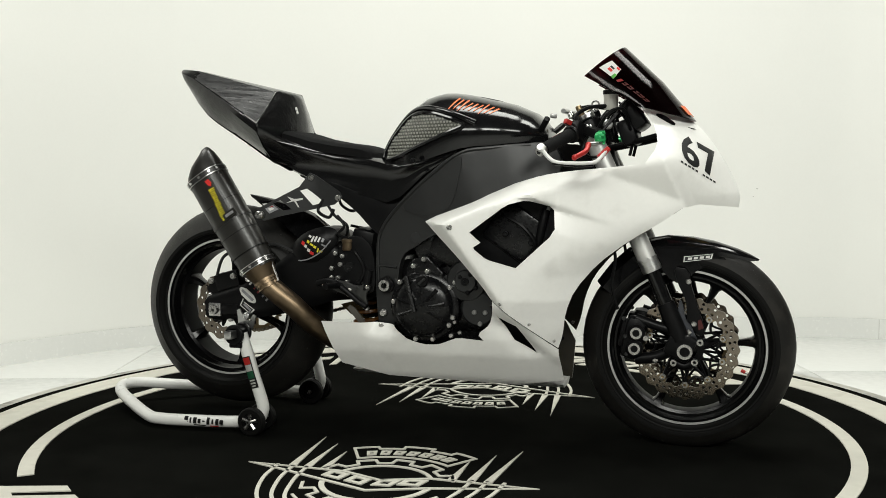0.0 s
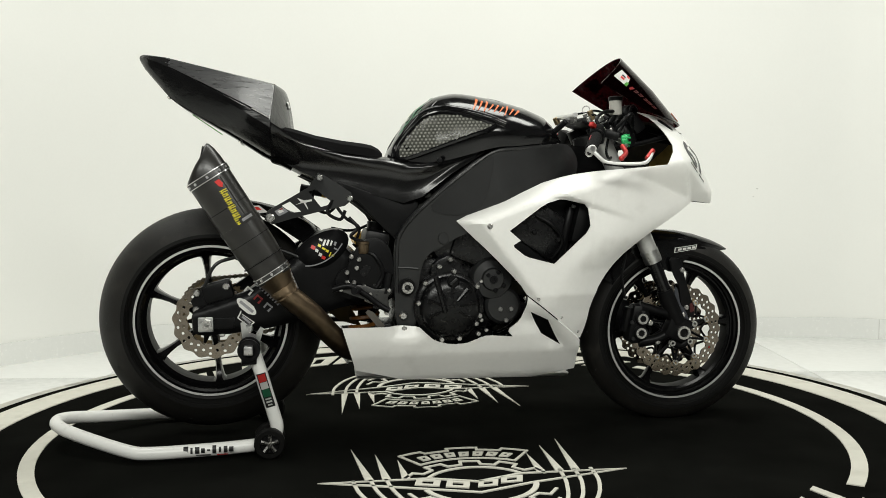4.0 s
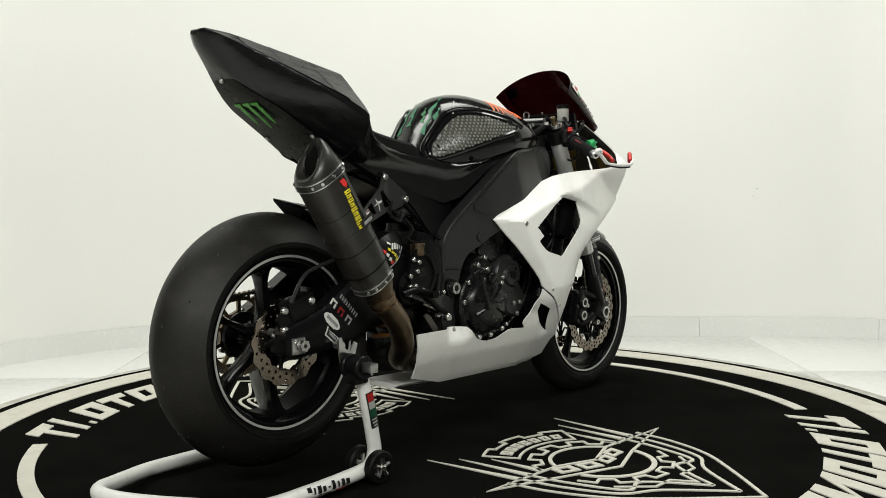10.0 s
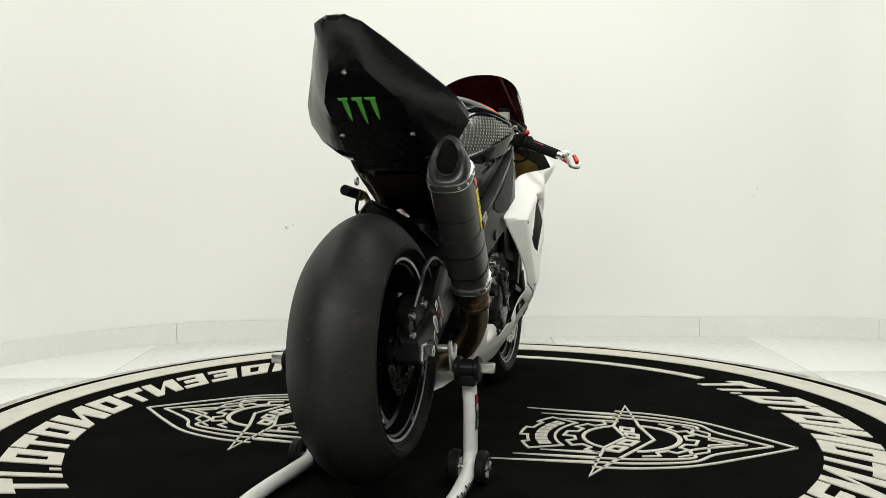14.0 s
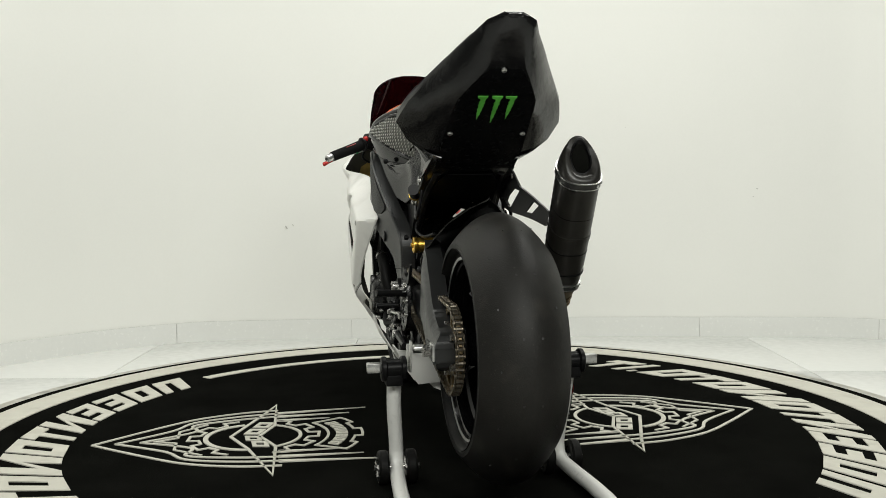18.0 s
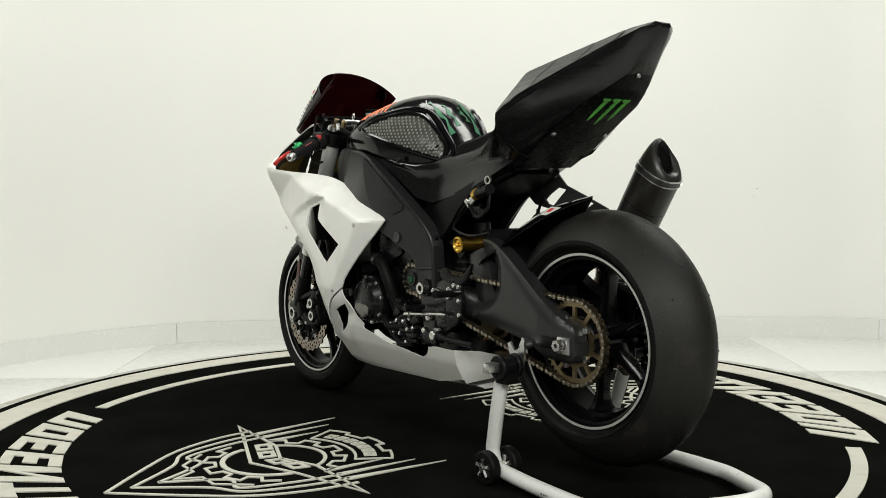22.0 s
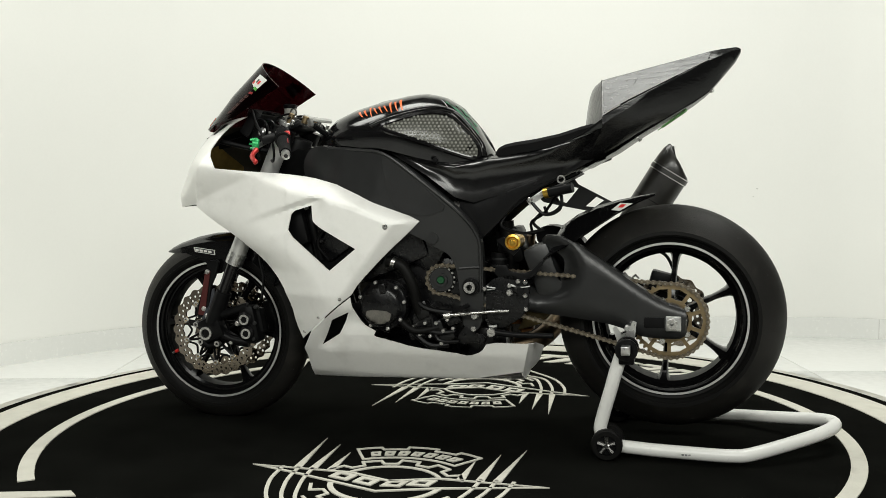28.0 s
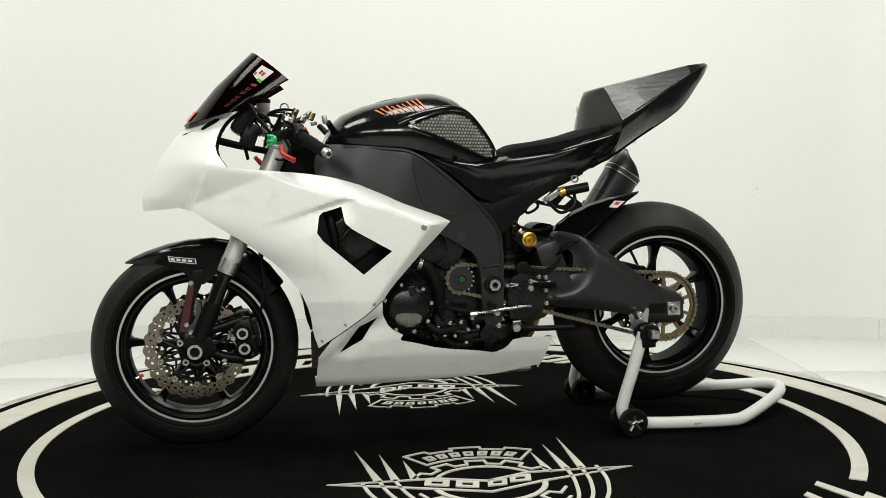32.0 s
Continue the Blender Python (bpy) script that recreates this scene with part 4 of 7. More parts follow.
        for i in range(5):
            t = 0.545 - i * 0.088
            wide = (0.050, 0.062, 0.045, 0.070, 0.060)[i]
            decal([(s * 1.215, t), (s * 1.185, t - 0.002), (s * 1.18, t + wide), (s * 1.21, t + wide + 0.002)], M_DIMRED)
            decal([(s * 1.155, t), (s * 1.125, t - 0.002), (s * 1.12, t + wide), (s * 1.15, t + wide + 0.002)], M_DIMRED)
            decal([(s * 1.21, t), (s * 1.13, t - 0.002), (s * 1.13, t + 0.016), (s * 1.21, t + 0.018)], M_DIMRED)
        decal([(s * 0.40, 0.05), (s * 0.16, 0.05), (s * 0.16, 0.17), (s * 0.40, 0.17)], M_ORANGE)


def tank_section(x):
    xs = [-0.166, -0.148, -0.118, -0.075, -0.032, 0.020, 0.071, 0.157, 0.243, 0.303, 0.337, 0.351]
    zt = interp(x, xs, [0.847, 0.876, 0.927, 0.978, 1.010, 1.025, 1.024, 1.007, 0.984, 0.958, 0.928, 0.889])
    zb = interp(x, [-0.166, -0.129, -0.048, 0.033, 0.115, 0.196, 0.334], [0.805, 0.803, 0.812, 0.832, 0.855, 0.862, 0.872])
    w = interp(x, [-0.166, -0.12, -0.05, 0.02, 0.10, 0.20, 0.29, 0.351], [0.075, 0.108, 0.150, 0.182, 0.205, 0.195, 0.160, 0.10])
    return zt, zb, w


def tank_y(x, z):
    zt, zb, w = tank_section(x)
    t = min(0.995, max(0.0, (z - zb) / (zt - zb)))
    return w * (1 - t ** 2.6) ** 0.5 * (0.93 + 0.07 * min(1, t / 0.3))


def build_tank():
    rings, xs = [], [-0.166, -0.158, -0.148, -0.133, -0.118, -0.097, -0.075, -0.05, -0.025, 0.0, 0.03, 0.06, 0.09, 0.12, 0.157, 0.2, 0.243, 0.275, 0.303, 0.325, 0.34, 0.351]
    n = 15
    for x in xs:
        zt, zb, w = tank_section(x)
        half = []
        for i in range(n):
            t = math.sin(i / (n - 1) * math.pi / 2)
            z = zb + (zt - zb) * t
            half.append((tank_y(x, z) if i < n - 1 else 0.0, z))
        rings.append([Vector((x, y, z)) for y, z in half] + [Vector((x, -y, z)) for y, z in half[-2::-1]])
    tank = part("fuel_tank", loft(rings), M_GLOSS, bike, "gloss black fuel tank with side grips", angle=60)
    pad = [(-0.143, 0.829), (-0.140, 0.860), (-0.110, 0.902), (-0.064, 0.950), (-0.020, 0.963), (0.035, 0.955), (0.095, 0.936), (0.142, 0.918), (0.020, 0.878), (-0.117, 0.826)]
    for s in (-1, 1):
        grip = part("grip_pad", plate(soften(pad, (), 2), lambda x, z: tank_y(x, z) + 0.003, 0.004, (), 0.03, s), M_PAD, tank, "clear studded knee grip")
        lip = soften(pad, (), 2)
        part("grip_lip", tube([(x, s * (tank_y(x, z) + 0.001), z) for x, z in lip + lip[:1]], 0.0075, 8, 1), M_GLOSS, tank)
        ridge = [(-0.150, 0.830), (-0.147, 0.858), (-0.117, 0.904), (-0.069, 0.957), (-0.020, 0.974), (0.040, 0.966), (0.105, 0.946), (0.160, 0.923)]
        part("grip_ridge", tube([(x, s * (tank_y(x, z) - 0.003), z) for x, z in ridge], (0.009, 0.011), 12, 4), M_GLOSS, tank, "raised gloss black ridge")
        bm = bmesh.new()
        inside = lambda x, z: sum((a[1] > z) != (b[1] > z) and x < (b[0] - a[0]) * (z - a[1]) / (b[1] - a[1]) + a[0] for a, b in zip(pad, pad[1:] + pad[:1])) % 2
        for i in range(29):
            for j in range(15):
                x, z = -0.143 + 0.0105 * i + 0.005 * (j % 2), 0.835 + 0.0095 * j
                if inside(x - 0.004, z) and inside(x + 0.004, z) and inside(x, z + 0.005):
                    y = tank_y(x, z) + 0.003
                    revolve((x, s * y, z), (0.0, s, 0.25), [(0.0042, 0.0), (0.0036, 0.0018), (0.0013, 0.0028)], 6, bm)
        part("grip_studs", bm, M_STUD, grip)["kind"] = "stuff"
        # slanted orange bars for the model name, high on the tank side
        for i, (h, w) in enumerate(((0.020, 0.007), (0.017, 0.005), (0.019, 0.006), (0.011, 0.005), (0.012, 0.006), (0.011, 0.005), (0.017, 0.005), (0.011, 0.007), (0.009, 0.009))):
            x, w = 0.084 + i * 0.0152, w * 0.6
            z = 0.982 - 0.21 * (x - 0.098)
            bar = [(x - 0.014, z - h * 0.9), (x - 0.014 + w, z - h * 0.8), (x + 0.006 + w * 1.3, z + h * 0.75), (x + 0.006, z + h * 0.95)]
            part("name_bar", plate(bar, lambda a, b: tank_y(a, b) + 0.0018, 0.003, (), 0.008, s), M_ORANGE, tank)

    def on_top(poly, lift=0.0022):
        bm = bmesh.new()
        vs = [bm.verts.new((x, y, 0)) for x, y in poly]
        es = [bm.edges.new((vs[i - 1], vs[i])) for i in range(len(vs))]
        bmesh.ops.triangle_fill(bm, edges=es, use_beauty=True, normal=(0, 0, 1))
        for ax in (0, 1):
            for k in range(-20, 30):
                co, no = Vector(), Vector()
                co[ax], no[ax] = k * 0.012, 1
                bmesh.ops.bisect_plane(bm, geom=bm.verts[:] + bm.edges[:] + bm.faces[:], plane_co=co, plane_no=no, dist=1e-5)
        for v in bm.verts:
            zt, zb, w = tank_section(v.co.x)
            t = max(0.05, 1 - min(0.98, (v.co.y / w) ** 2)) ** (1 / 2.6)
            v.co.z = zb + (zt - zb) * t + lift
        return bm

    # torn green stripes and pale outlines on the rear of the tank
    for y0, x0, x1, m in ((-0.080, -0.115, -0.065, M_TEAL), (-0.055, -0.130, -0.030, M_TEAL), (-0.035, -0.110, -0.075, M_GREENDARK), (0.010, -0.120, -0.060, M_TEAL), (0.040, -0.130, -0.035, M_TEAL)):
        n = 6
        left = [(x0 + (x1 - x0) * i / n, y0 + 0.005 * (i % 2) + 0.02 * i / n) for i in range(n + 1)]
        right = [(x0 + (x1 - x0) * i / n, y0 + 0.020 - 0.007 * (i % 3) + 0.02 * i / n - 0.01 * (i == n)) for i in range(n, -1, -1)]
        part("tank_decal", on_top(left + right), m, tank, "torn green stripe decal")
    for y0 in (-0.095, 0.085):
        part("tank_decal", on_top([(-0.12, y0), (-0.06, y0 * 1.12), (-0.02, y0 * 0.8), (-0.022, y0 * 0.76), (-0.06, y0 * 1.06), (-0.118, y0 * 0.95)]), M_STICKER, tank)
    part("filler_cap", cyl((0.16, 0, 1.001), (0.22, 0, 1), 0.040, 0.008, 28, 0.002), M_SATIN, tank)


def build_tail():
    rings = []
    for s in (0.0, 0.012, 0.035, 0.07, 0.13, 0.2, 0.28, 0.36, 0.45, 0.55, 0.65, 0.8, 0.92, 1.0):
        x = -0.872 + 0.379 * s
        zt = interp(x, [-0.872, -0.863, -0.80, -0.647, -0.511, -0.49], [1.124, 1.130, 1.122, 1.084, 1.050, 1.044])
        zb = interp(x, [-0.872, -0.868, -0.858, -0.822, -0.788, -0.744, -0.6, -0.515, -0.45], [1.114, 1.106, 1.088, 1.045, 1.004, 0.975, 0.888, 0.831, 0.80])
        wt, wc = 0.016 + 0.075 * s ** 0.8, interp(s, [0, 0.06, 0.2, 0.35, 0.5, 0.65, 0.8, 0.92, 1], [0.018, 0.054, 0.075, 0.105, 0.132, 0.161, 0.189, 0.202, 0.209])
        zc = max(zt - (0.006 + 0.106 * s), zb + 0.004)
        wm, zm = wc + 0.002 * s, max(zc - 0.020 * s, zb + 0.003)
        wb = interp(s, [0, 0.06, 0.2, 0.3, 0.46, 0.74, 1], [0.008, 0.020, 0.044, 0.068, 0.096, 0.108, 0.110])
        half = [(0, zt), (wt * 0.8, zt - 0.001), (wt, zt - 0.005 * s), (wt + (wc - wt) * 0.5, (zt + zc) / 2), (wc, zc), (wm, zm), (wb + (wm - wb) * 0.72, zb + (zm - zb) * 0.52), (wb + (wm - wb) * 0.34, zb + (zm - zb) * 0.20), (wb, zb + 0.006 * s), (0, zb)]
        back = lambda z: -0.12 * s * s * min(0.115, zt - z) * min(1.0, max(0.0, (z - zb) / max(0.004, zm - zb)))
        rings.append([Vector((x + back(z), y, z)) for y, z in half] + [Vector((x + back(z), -y, z)) for y, z in half[-2:0:-1]])
    bm = loft(rings)
    # rounded front of the hump, bulging forward between its two side edges
    rows = [[Vector((-0.494, 0.084 * q, 1.0445)) for q in (-1, -0.75, -0.5, -0.25, 0, 0.25, 0.5, 0.75, 1)]]
    for z in (1.0425, 1.039, 1.033, 1.022, 1.005, 0.987, 0.965, 0.940, 0.915, 0.885):
        xc = interp(z, [0.885, 0.915, 0.940, 0.965, 0.987, 1.005, 1.022, 1.033, 1.039, 1.0425], [-0.436, -0.439, -0.442, -0.445, -0.449, -0.453, -0.459, -0.466, -0.475, -0.485])
        ye = interp(z, [0.885, 0.912, 0.932, 1.039, 1.0425], [0.186, 0.207, 0.208, 0.092, 0.087])
        xe = -0.493 - 0.12 * min(0.115, 1.0445 - z) + 0.001
        rows.append([Vector((xc + (xe - xc) * abs(q) ** 1.35, ye * q, z)) for q in (-1, -0.75, -0.5, -0.25, 0, 0.25, 0.5, 0.75, 1)])
    add_ring_loft(bm, rows, cap=False, closed=False)
    tail = part("tail_cowl", bm, M_TAPE, bike, "glossy black taped tail cowl with scuffs", angle=25)
    tail.location.y = -0.006
    def on_side(p, q, side):
        """A place on the upper flank of the hump: p along it, q from the top edge down."""
        ring = rings_tail(p)
        top_pt, low_pt = ring[2], ring[4]
        return Vector((top_pt[0] + (low_pt[0] - top_pt[0]) * q, side * (top_pt[1] + (low_pt[1] - top_pt[1]) * q + 0.0006), top_pt[2] + (low_pt[2] - top_pt[2]) * q + 0.0006))

    def rings_tail(p):
        n = len(rings) - 1
        i = min(n - 1, int(p * n))
        k = p * n - i
        return [tuple(abs(a) * (1 - k) + abs(b) * k if ax == 1 else a * (1 - k) + b * k for ax, (a, b) in enumerate(zip(rings[i][j], rings[i + 1][j]))) for j in range(9)]

    rnd = random.Random(5)
    for side in (-1, 1):
        # creased sheets of clear film laid over one another along the upper flank
        for a, b in ((0.40, 0.62), (0.60, 0.83), (0.81, 0.985)):
            sheet = []
            for i in range(7):
                q = 0.05 + 0.90 * i / 6
                e0, e1 = a + 0.02 * rnd.random(), b + 0.012 * rnd.random()
                sheet.append([on_side(e0 + (e1 - e0) * g, q, side) + Vector((0, side * 0.0006, 0.0006)) * (1 + 1.2 * (a > 0.5) + 1.2 * (a > 0.7)) for g in (0.0, 0.25, 0.5, 0.75, 1.0)])
            bm = loft(sheet, cap=False, closed=False)
            bmesh.ops.recalc_face_normals(bm, faces=bm.faces)
            bmesh.ops.solidify(bm, geom=bm.faces[:], thickness=0.0005)
            part("tape_film", bm, M_FILM, tail, "creased clear protective film")
        for j in range(11):
            p0, q0 = rnd.uniform(0.38, 0.85), rnd.uniform(0.08, 0.9)
            ln = rnd.uniform(0.04, 0.20)
            part("scratch", tube([on_side(min(0.99, p0 + ln * i / 4), q0 + 0.03 * i / 4, side) for i in range(5)], (0.0003, 0.0006), 5, 1), M_STICKER, tail)
        # torn pale tape along the edge, broader and ragged towards its foot
        strip = []
        for i in range(15):
            q = 0.03 + 0.95 * i / 14
            w = 0.018 + 0.085 * (i / 14) ** 1.3 + 0.018 * rnd.random()
            strip.append([on_side(0.997 - w * g, q, side) + Vector((0, side * 0.0015, 0.0012)) for g in (0.0, 0.5, 1.0)])
        bm = loft(strip, cap=False, closed=False)
        bmesh.ops.recalc_face_normals(bm, faces=bm.faces)
        bmesh.ops.solidify(bm, geom=bm.faces[:], thickness=0.0006)
        part("worn_edge", bm, M_WORN, tail, "scuffed pale tape edge")
        part("worn_edge", tube([on_side(p, 0.02, side) for p in (0.70, 0.8, 0.9, 0.97)], (0.0012, 0.0022), 6, 2), M_WORN, tail)
    for w, h, r in ((0.012, 0.020, 30), (0.020, 0.006, -20), (0.005, 0.024, -35)):
        part("front_mark", box((-0.4555, -0.035, 0.985), (0.004, w, h), (r, -14, 12), 0.0005), M_WHITED, tail)
    # rear panel with its three bolts and a green clawed mark
    pan = [(-0.806, 1.033), (-0.800, 1.024), (-0.79, 1.0115), (-0.775, 0.9980), (-0.744, 0.9750), (-0.70, 0.9485), (-0.60, 0.888), (-0.53, 0.841), (-0.45, 0.798)]
    rows = []
    for (x, z), w in zip(pan, (0.010, 0.026, 0.040, 0.052, 0.072, 0.092, 0.102, 0.105, 0.105)):
        rows.append([Vector((x - 0.002, w * q, z - 0.003 + 0.002 * q * q)) for q in (-1, -0.6, 0, 0.6, 1)])
    bm = loft(rows, cap=False, closed=False)
    bmesh.ops.recalc_face_normals(bm, faces=bm.faces)
    bmesh.ops.solidify(bm, geom=bm.faces[:], thickness=0.003)
    panel = part("rear_panel", bm, M_PANEL, tail, "gloss black tail end panel")
    nrm = Vector((-0.57, 0, -0.82))
    bolts([(-0.795, 0.006, 1.011), (-0.592, -0.091, 0.880), (-0.592, 0.091, 0.880)], nrm, 0.0065, 0.008, panel)
    u = Vector((0.82, 0, -0.57))
    for i, (y0, ln, flare) in enumerate(((0.036, 0.082, 0.005), (0.000, 0.096, 0.007), (-0.034, 0.080, 0.009))):
        base = Vector((-0.724, y0, 0.9605))
        zig = [(-0.02, 0.0095), (0.05, 0.0085), (0.09, 0.0065), (0.20, 0.0050), (0.27, 0.0075), (0.33, 0.0045), (0.42, 0.0068), (0.50, 0.0042), (0.60, 0.0058), (0.66, 0.0034), (0.76, 0.0040), (0.84, 0.0022), (1.0, 0.0004)]
        left = [base + u * ln * t + Vector((0, w + (flare if t < 0.06 else 0.0) + 0.004 * t, 0)) for t, w in zig]
        right = [base + u * ln * t + Vector((0, -w * (0.9 if i else 1.0) + 0.004 * t, 0)) for t, w in zig]
        lift = nrm * 0.0045
        marks = [[a + lift, b + lift, b + lift * 0.4, a + lift * 0.4] for a, b in zip(left, right)]
        part("claw_mark", loft(marks), M_GREEND, panel, "green clawed stripe")
    part("seat_pad", seat_pad(), M_SOFT, bike, "thin black foam seat pad")
    rings = []
    for x, zt, zb, wt, wb in ((-0.60, 0.935, 0.900, 0.150, 0.08), (-0.55, 0.925, 0.870, 0.172, 0.09), (-0.52, 0.914, 0.838, 0.194, 0.10), (-0.497, 0.906, 0.824, 0.193, 0.106), (-0.475, 0.897, 0.811, 0.184, 0.111), (-0.42, 0.880, 0.782, 0.152, 0.118), (-0.358, 0.862, 0.754, 0.135, 0.122), (-0.30, 0.848, 0.733, 0.127, 0.118),
                              (-0.23, 0.838, 0.713, 0.124, 0.118), (-0.18, 0.834, 0.700, 0.124, 0.120), (-0.13, 0.822, 0.686, 0.131, 0.128), (-0.08, 0.816, 0.705, 0.152, 0.148), (0.0, 0.826, 0.775, 0.168, 0.168), (0.10, 0.852, 0.842, 0.18, 0.178)):
        h = zt - zb
        k = interp(x, [-0.46, -0.34], [1.0, 0.0])
        half = [(0, zt), (wt * 0.8, zt), (wt * 0.97, zt - (0.06 - 0.03 * k) * h), (wt, zt - (0.16 - 0.09 * k) * h), (wt * 0.96, zt - (0.27 - 0.12 * k) * h),
                (min(wt, wb) * 0.94 * (1 - k) + (wb + (wt - wb) * 0.55) * k, zt - 0.48 * h), (wb * 0.96 + wt * 0.02, zb + 0.30 * h), (wb, zb + 0.1 * h), (wb * 0.8, zb), (0, zb)]
        rings.append([Vector((x, y, z)) for y, z in half] + [Vector((x, -y, z)) for y, z in half[-2:0:-1]])
    part("seat_cowl", loft(rings), M_COWL, bike, "gloss black seat cowl", angle=50)
    # flanks that carry the hump's side edges down into the waist
    back_y, back_z = (0.204, 0.202, 0.168, 0.130, 0.096), (0.929, 0.911, 0.866, 0.836, 0.824)
    fore_y, fore_z = (0.110, 0.114, 0.098, 0.090, 0.075), (0.858, 0.851, 0.818, 0.795, 0.782)
    for s in (-1, 1):
        rows = []
        for i in range(8):
            k = i / 7
            ease = k * (1.25 - 0.25 * k)
            rows.append([Vector((-0.507 + 0.137 * k, s * (a + (b - a) * ease) - 0.006 * (1 - k), c + (e - c) * ease)) for a, b, c, e in zip(back_y, fore_y, back_z, fore_z)])
        bm = loft(rows, cap=False, closed=False)
        bmesh.ops.recalc_face_normals(bm, faces=bm.faces)
        bmesh.ops.solidify(bm, geom=bm.faces[:], thickness=0.003)
        part("cowl_flank", bm, M_COWL, bike, "gloss black cowl flank", angle=60)
    tray = [[Vector((x, w * q, z - 0.005)) for q in (-1, -0.5, 0, 0.5, 1)] for x, z, w in ((-0.43, 0.787, 0.060), (-0.40, 0.772, 0.078), (-0.358, 0.754, 0.085), (-0.30, 0.733, 0.092), (-0.23, 0.713, 0.092))]
    bm = loft(tray, cap=False, closed=False)
    bmesh.ops.recalc_face_normals(bm, faces=bm.faces)
    bmesh.ops.solidify(bm, geom=bm.faces[:], thickness=0.003)
    part("undertray", bm, M_BARREL, bike, "matt black undertray")
    sub = [(-0.388, 0.790), (-0.298, 0.757), (-0.150, 0.705), (-0.085, 0.715), (-0.090, 0.640), (-0.135, 0.580), (-0.185, 0.622), (-0.255, 0.700), (-0.300, 0.728), (-0.389, 0.772)]
    for s in (-1, 1):
        part("subframe_cover", plate(soften(sub), 0.118, 0.012, side=s), M_SATIN, bike, "black subframe cover")
        part("subframe_rail", tube([(-0.42, s * 0.085, 0.79), (-0.28, s * 0.095, 0.72), (-0.14, s * 0.105, 0.60)], 0.013, 8, 4), M_SATIN, bike)


def seat_pad():
    rings = []
    for x, zt, w in ((-0.508, 0.930, 0.10), (-0.495, 0.928, 0.118), (-0.44, 0.914, 0.125), (-0.377, 0.895, 0.122), (-0.30, 0.880, 0.115), (-0.24, 0.872, 0.108), (-0.215, 0.867, 0.100), (-0.197, 0.858, 0.092), (-0.186, 0.846, 0.08)):
        zb = zt - 0.034
        rings.append([Vector((x, w * y, z)) for y, z in ((-1, zb), (-1.0, zt - 0.01), (-0.9, zt - 0.001), (-0.4, zt + 0.003), (0.4, zt + 0.003), (0.9, zt - 0.001), (1.0, zt - 0.01), (1, zb))])
    return loft(rings)


FRAME = [(0.331, 0.871), (0.372, 0.866), (0.40, 0.81), (0.372, 0.745), (0.202, 0.690), (0.113, 0.640), (0.014, 0.600), (-0.02, 0.575), (-0.067, 0.552), (-0.086, 0.505), (-0.094, 0.42), (-0.098, 0.330), (-0.151, 0.322), (-0.161, 0.399),
         (-0.161, 0.555), (-0.150, 0.616), (-0.098, 0.681), (0.025, 0.788), (0.114, 0.850)]


def frame_y(x, z):
    return interp(x + 0.4 * (z - 0.6), [-0.25, -0.16, -0.05, 0.05, 0.2, 0.35, 0.45], [0.140, 0.142, 0.172, 0.192, 0.200, 0.175, 0.13])


def build_frame():
    for s in (-1, 1):
        fr = part("frame_spar", plate(soften(FRAME, (), 2, 0.25), eased(frame_y, 0.03), 0.035, (), 0.02, s), M_FRAME, bike, "black aluminium frame spar")
        pad = [(-0.068, 0.683), (-0.024, 0.724), (0.049, 0.788), (0.110, 0.832), (0.127, 0.830), (0.104, 0.723), (0.080, 0.677), (-0.001, 0.660)]
        part("spar_grip", plate(soften(pad), lambda x, z: eased(frame_y, 0.03)(x, z) + 0.004, 0.006, (), 0.02, s), M_GRAIN, fr, "grained black grip sheet")
        lip = [(-0.152, 0.44), (-0.153, 0.555), (-0.141, 0.612), (-0.091, 0.676), (0.031, 0.781), (0.118, 0.842), (0.20, 0.855), (0.31, 0.863)]
        part("spar_lip", tube([(x, s * eased(frame_y, 0.03)(x, z), z) for x, z in lip], (0.0055, 0.0045), 8, 4), M_FRAME, fr)
        part("spar_step", tube([(x, s * (eased(frame_y, 0.03)(x, z) + 0.0005), z) for x, z in ((-0.156, 0.513), (-0.125, 0.512), (-0.092, 0.509))], 0.0042, 8, 3), M_FRAME, fr)
        part("spar_plug", cyl((-0.021, s * (frame_y(-0.021, 0.598) + 0.001), 0.598), (0, s, 0), 0.017, 0.004, 20, 0.001), M_FRAME, fr)
        px_, pz_ = (-0.126, 0.456)
        part("pivot_nut", revolve((px_, s * 0.155, pz_), (0, s, 0), [(0.009, -0.02), (0.017, -0.02), (0.017, 0.016), (0.009, 0.016)], 16, closed_profile=True), M_STEEL, fr)
        part("pivot_ring", revolve((px_, s * 0.150, pz_), (0, s, 0), [(0.018, -0.01), (0.025, -0.01), (0.025, 0.004), (0.018, 0.004)], 20, closed_profile=True), M_SATIN, fr)
        bolts([(-0.137, s * 0.147, 0.372)], (0, s, 0), 0.012, 0.014, fr)
        bolts([(-0.150, s * 0.13, 0.60), (-0.03, s * 0.172, 0.822)], (0, s, 0), 0.008, 0.012, fr, M_SATIN)
        # air duct cover between the spar and the head
        duct = [(0.33, 0.868), (0.46, 0.862), (0.52, 0.79), (0.37, 0.775), (0.20, 0.738), (0.22, 0.86)]
        part("duct_cover", plate(soften(duct), lambda x, z: interp(x, [0.2, 0.33, 0.40, 0.55], [0.165, 0.135, 0.085, 0.060]), 0.006, (), 0.05, s), M_SATIN, bike, "black inner duct cover")
    part("steering_head", tube([(0.46, 0, 0.90), (0.51, 0, 0.76)], 0.045, 16, 1), M_FRAME, bike)


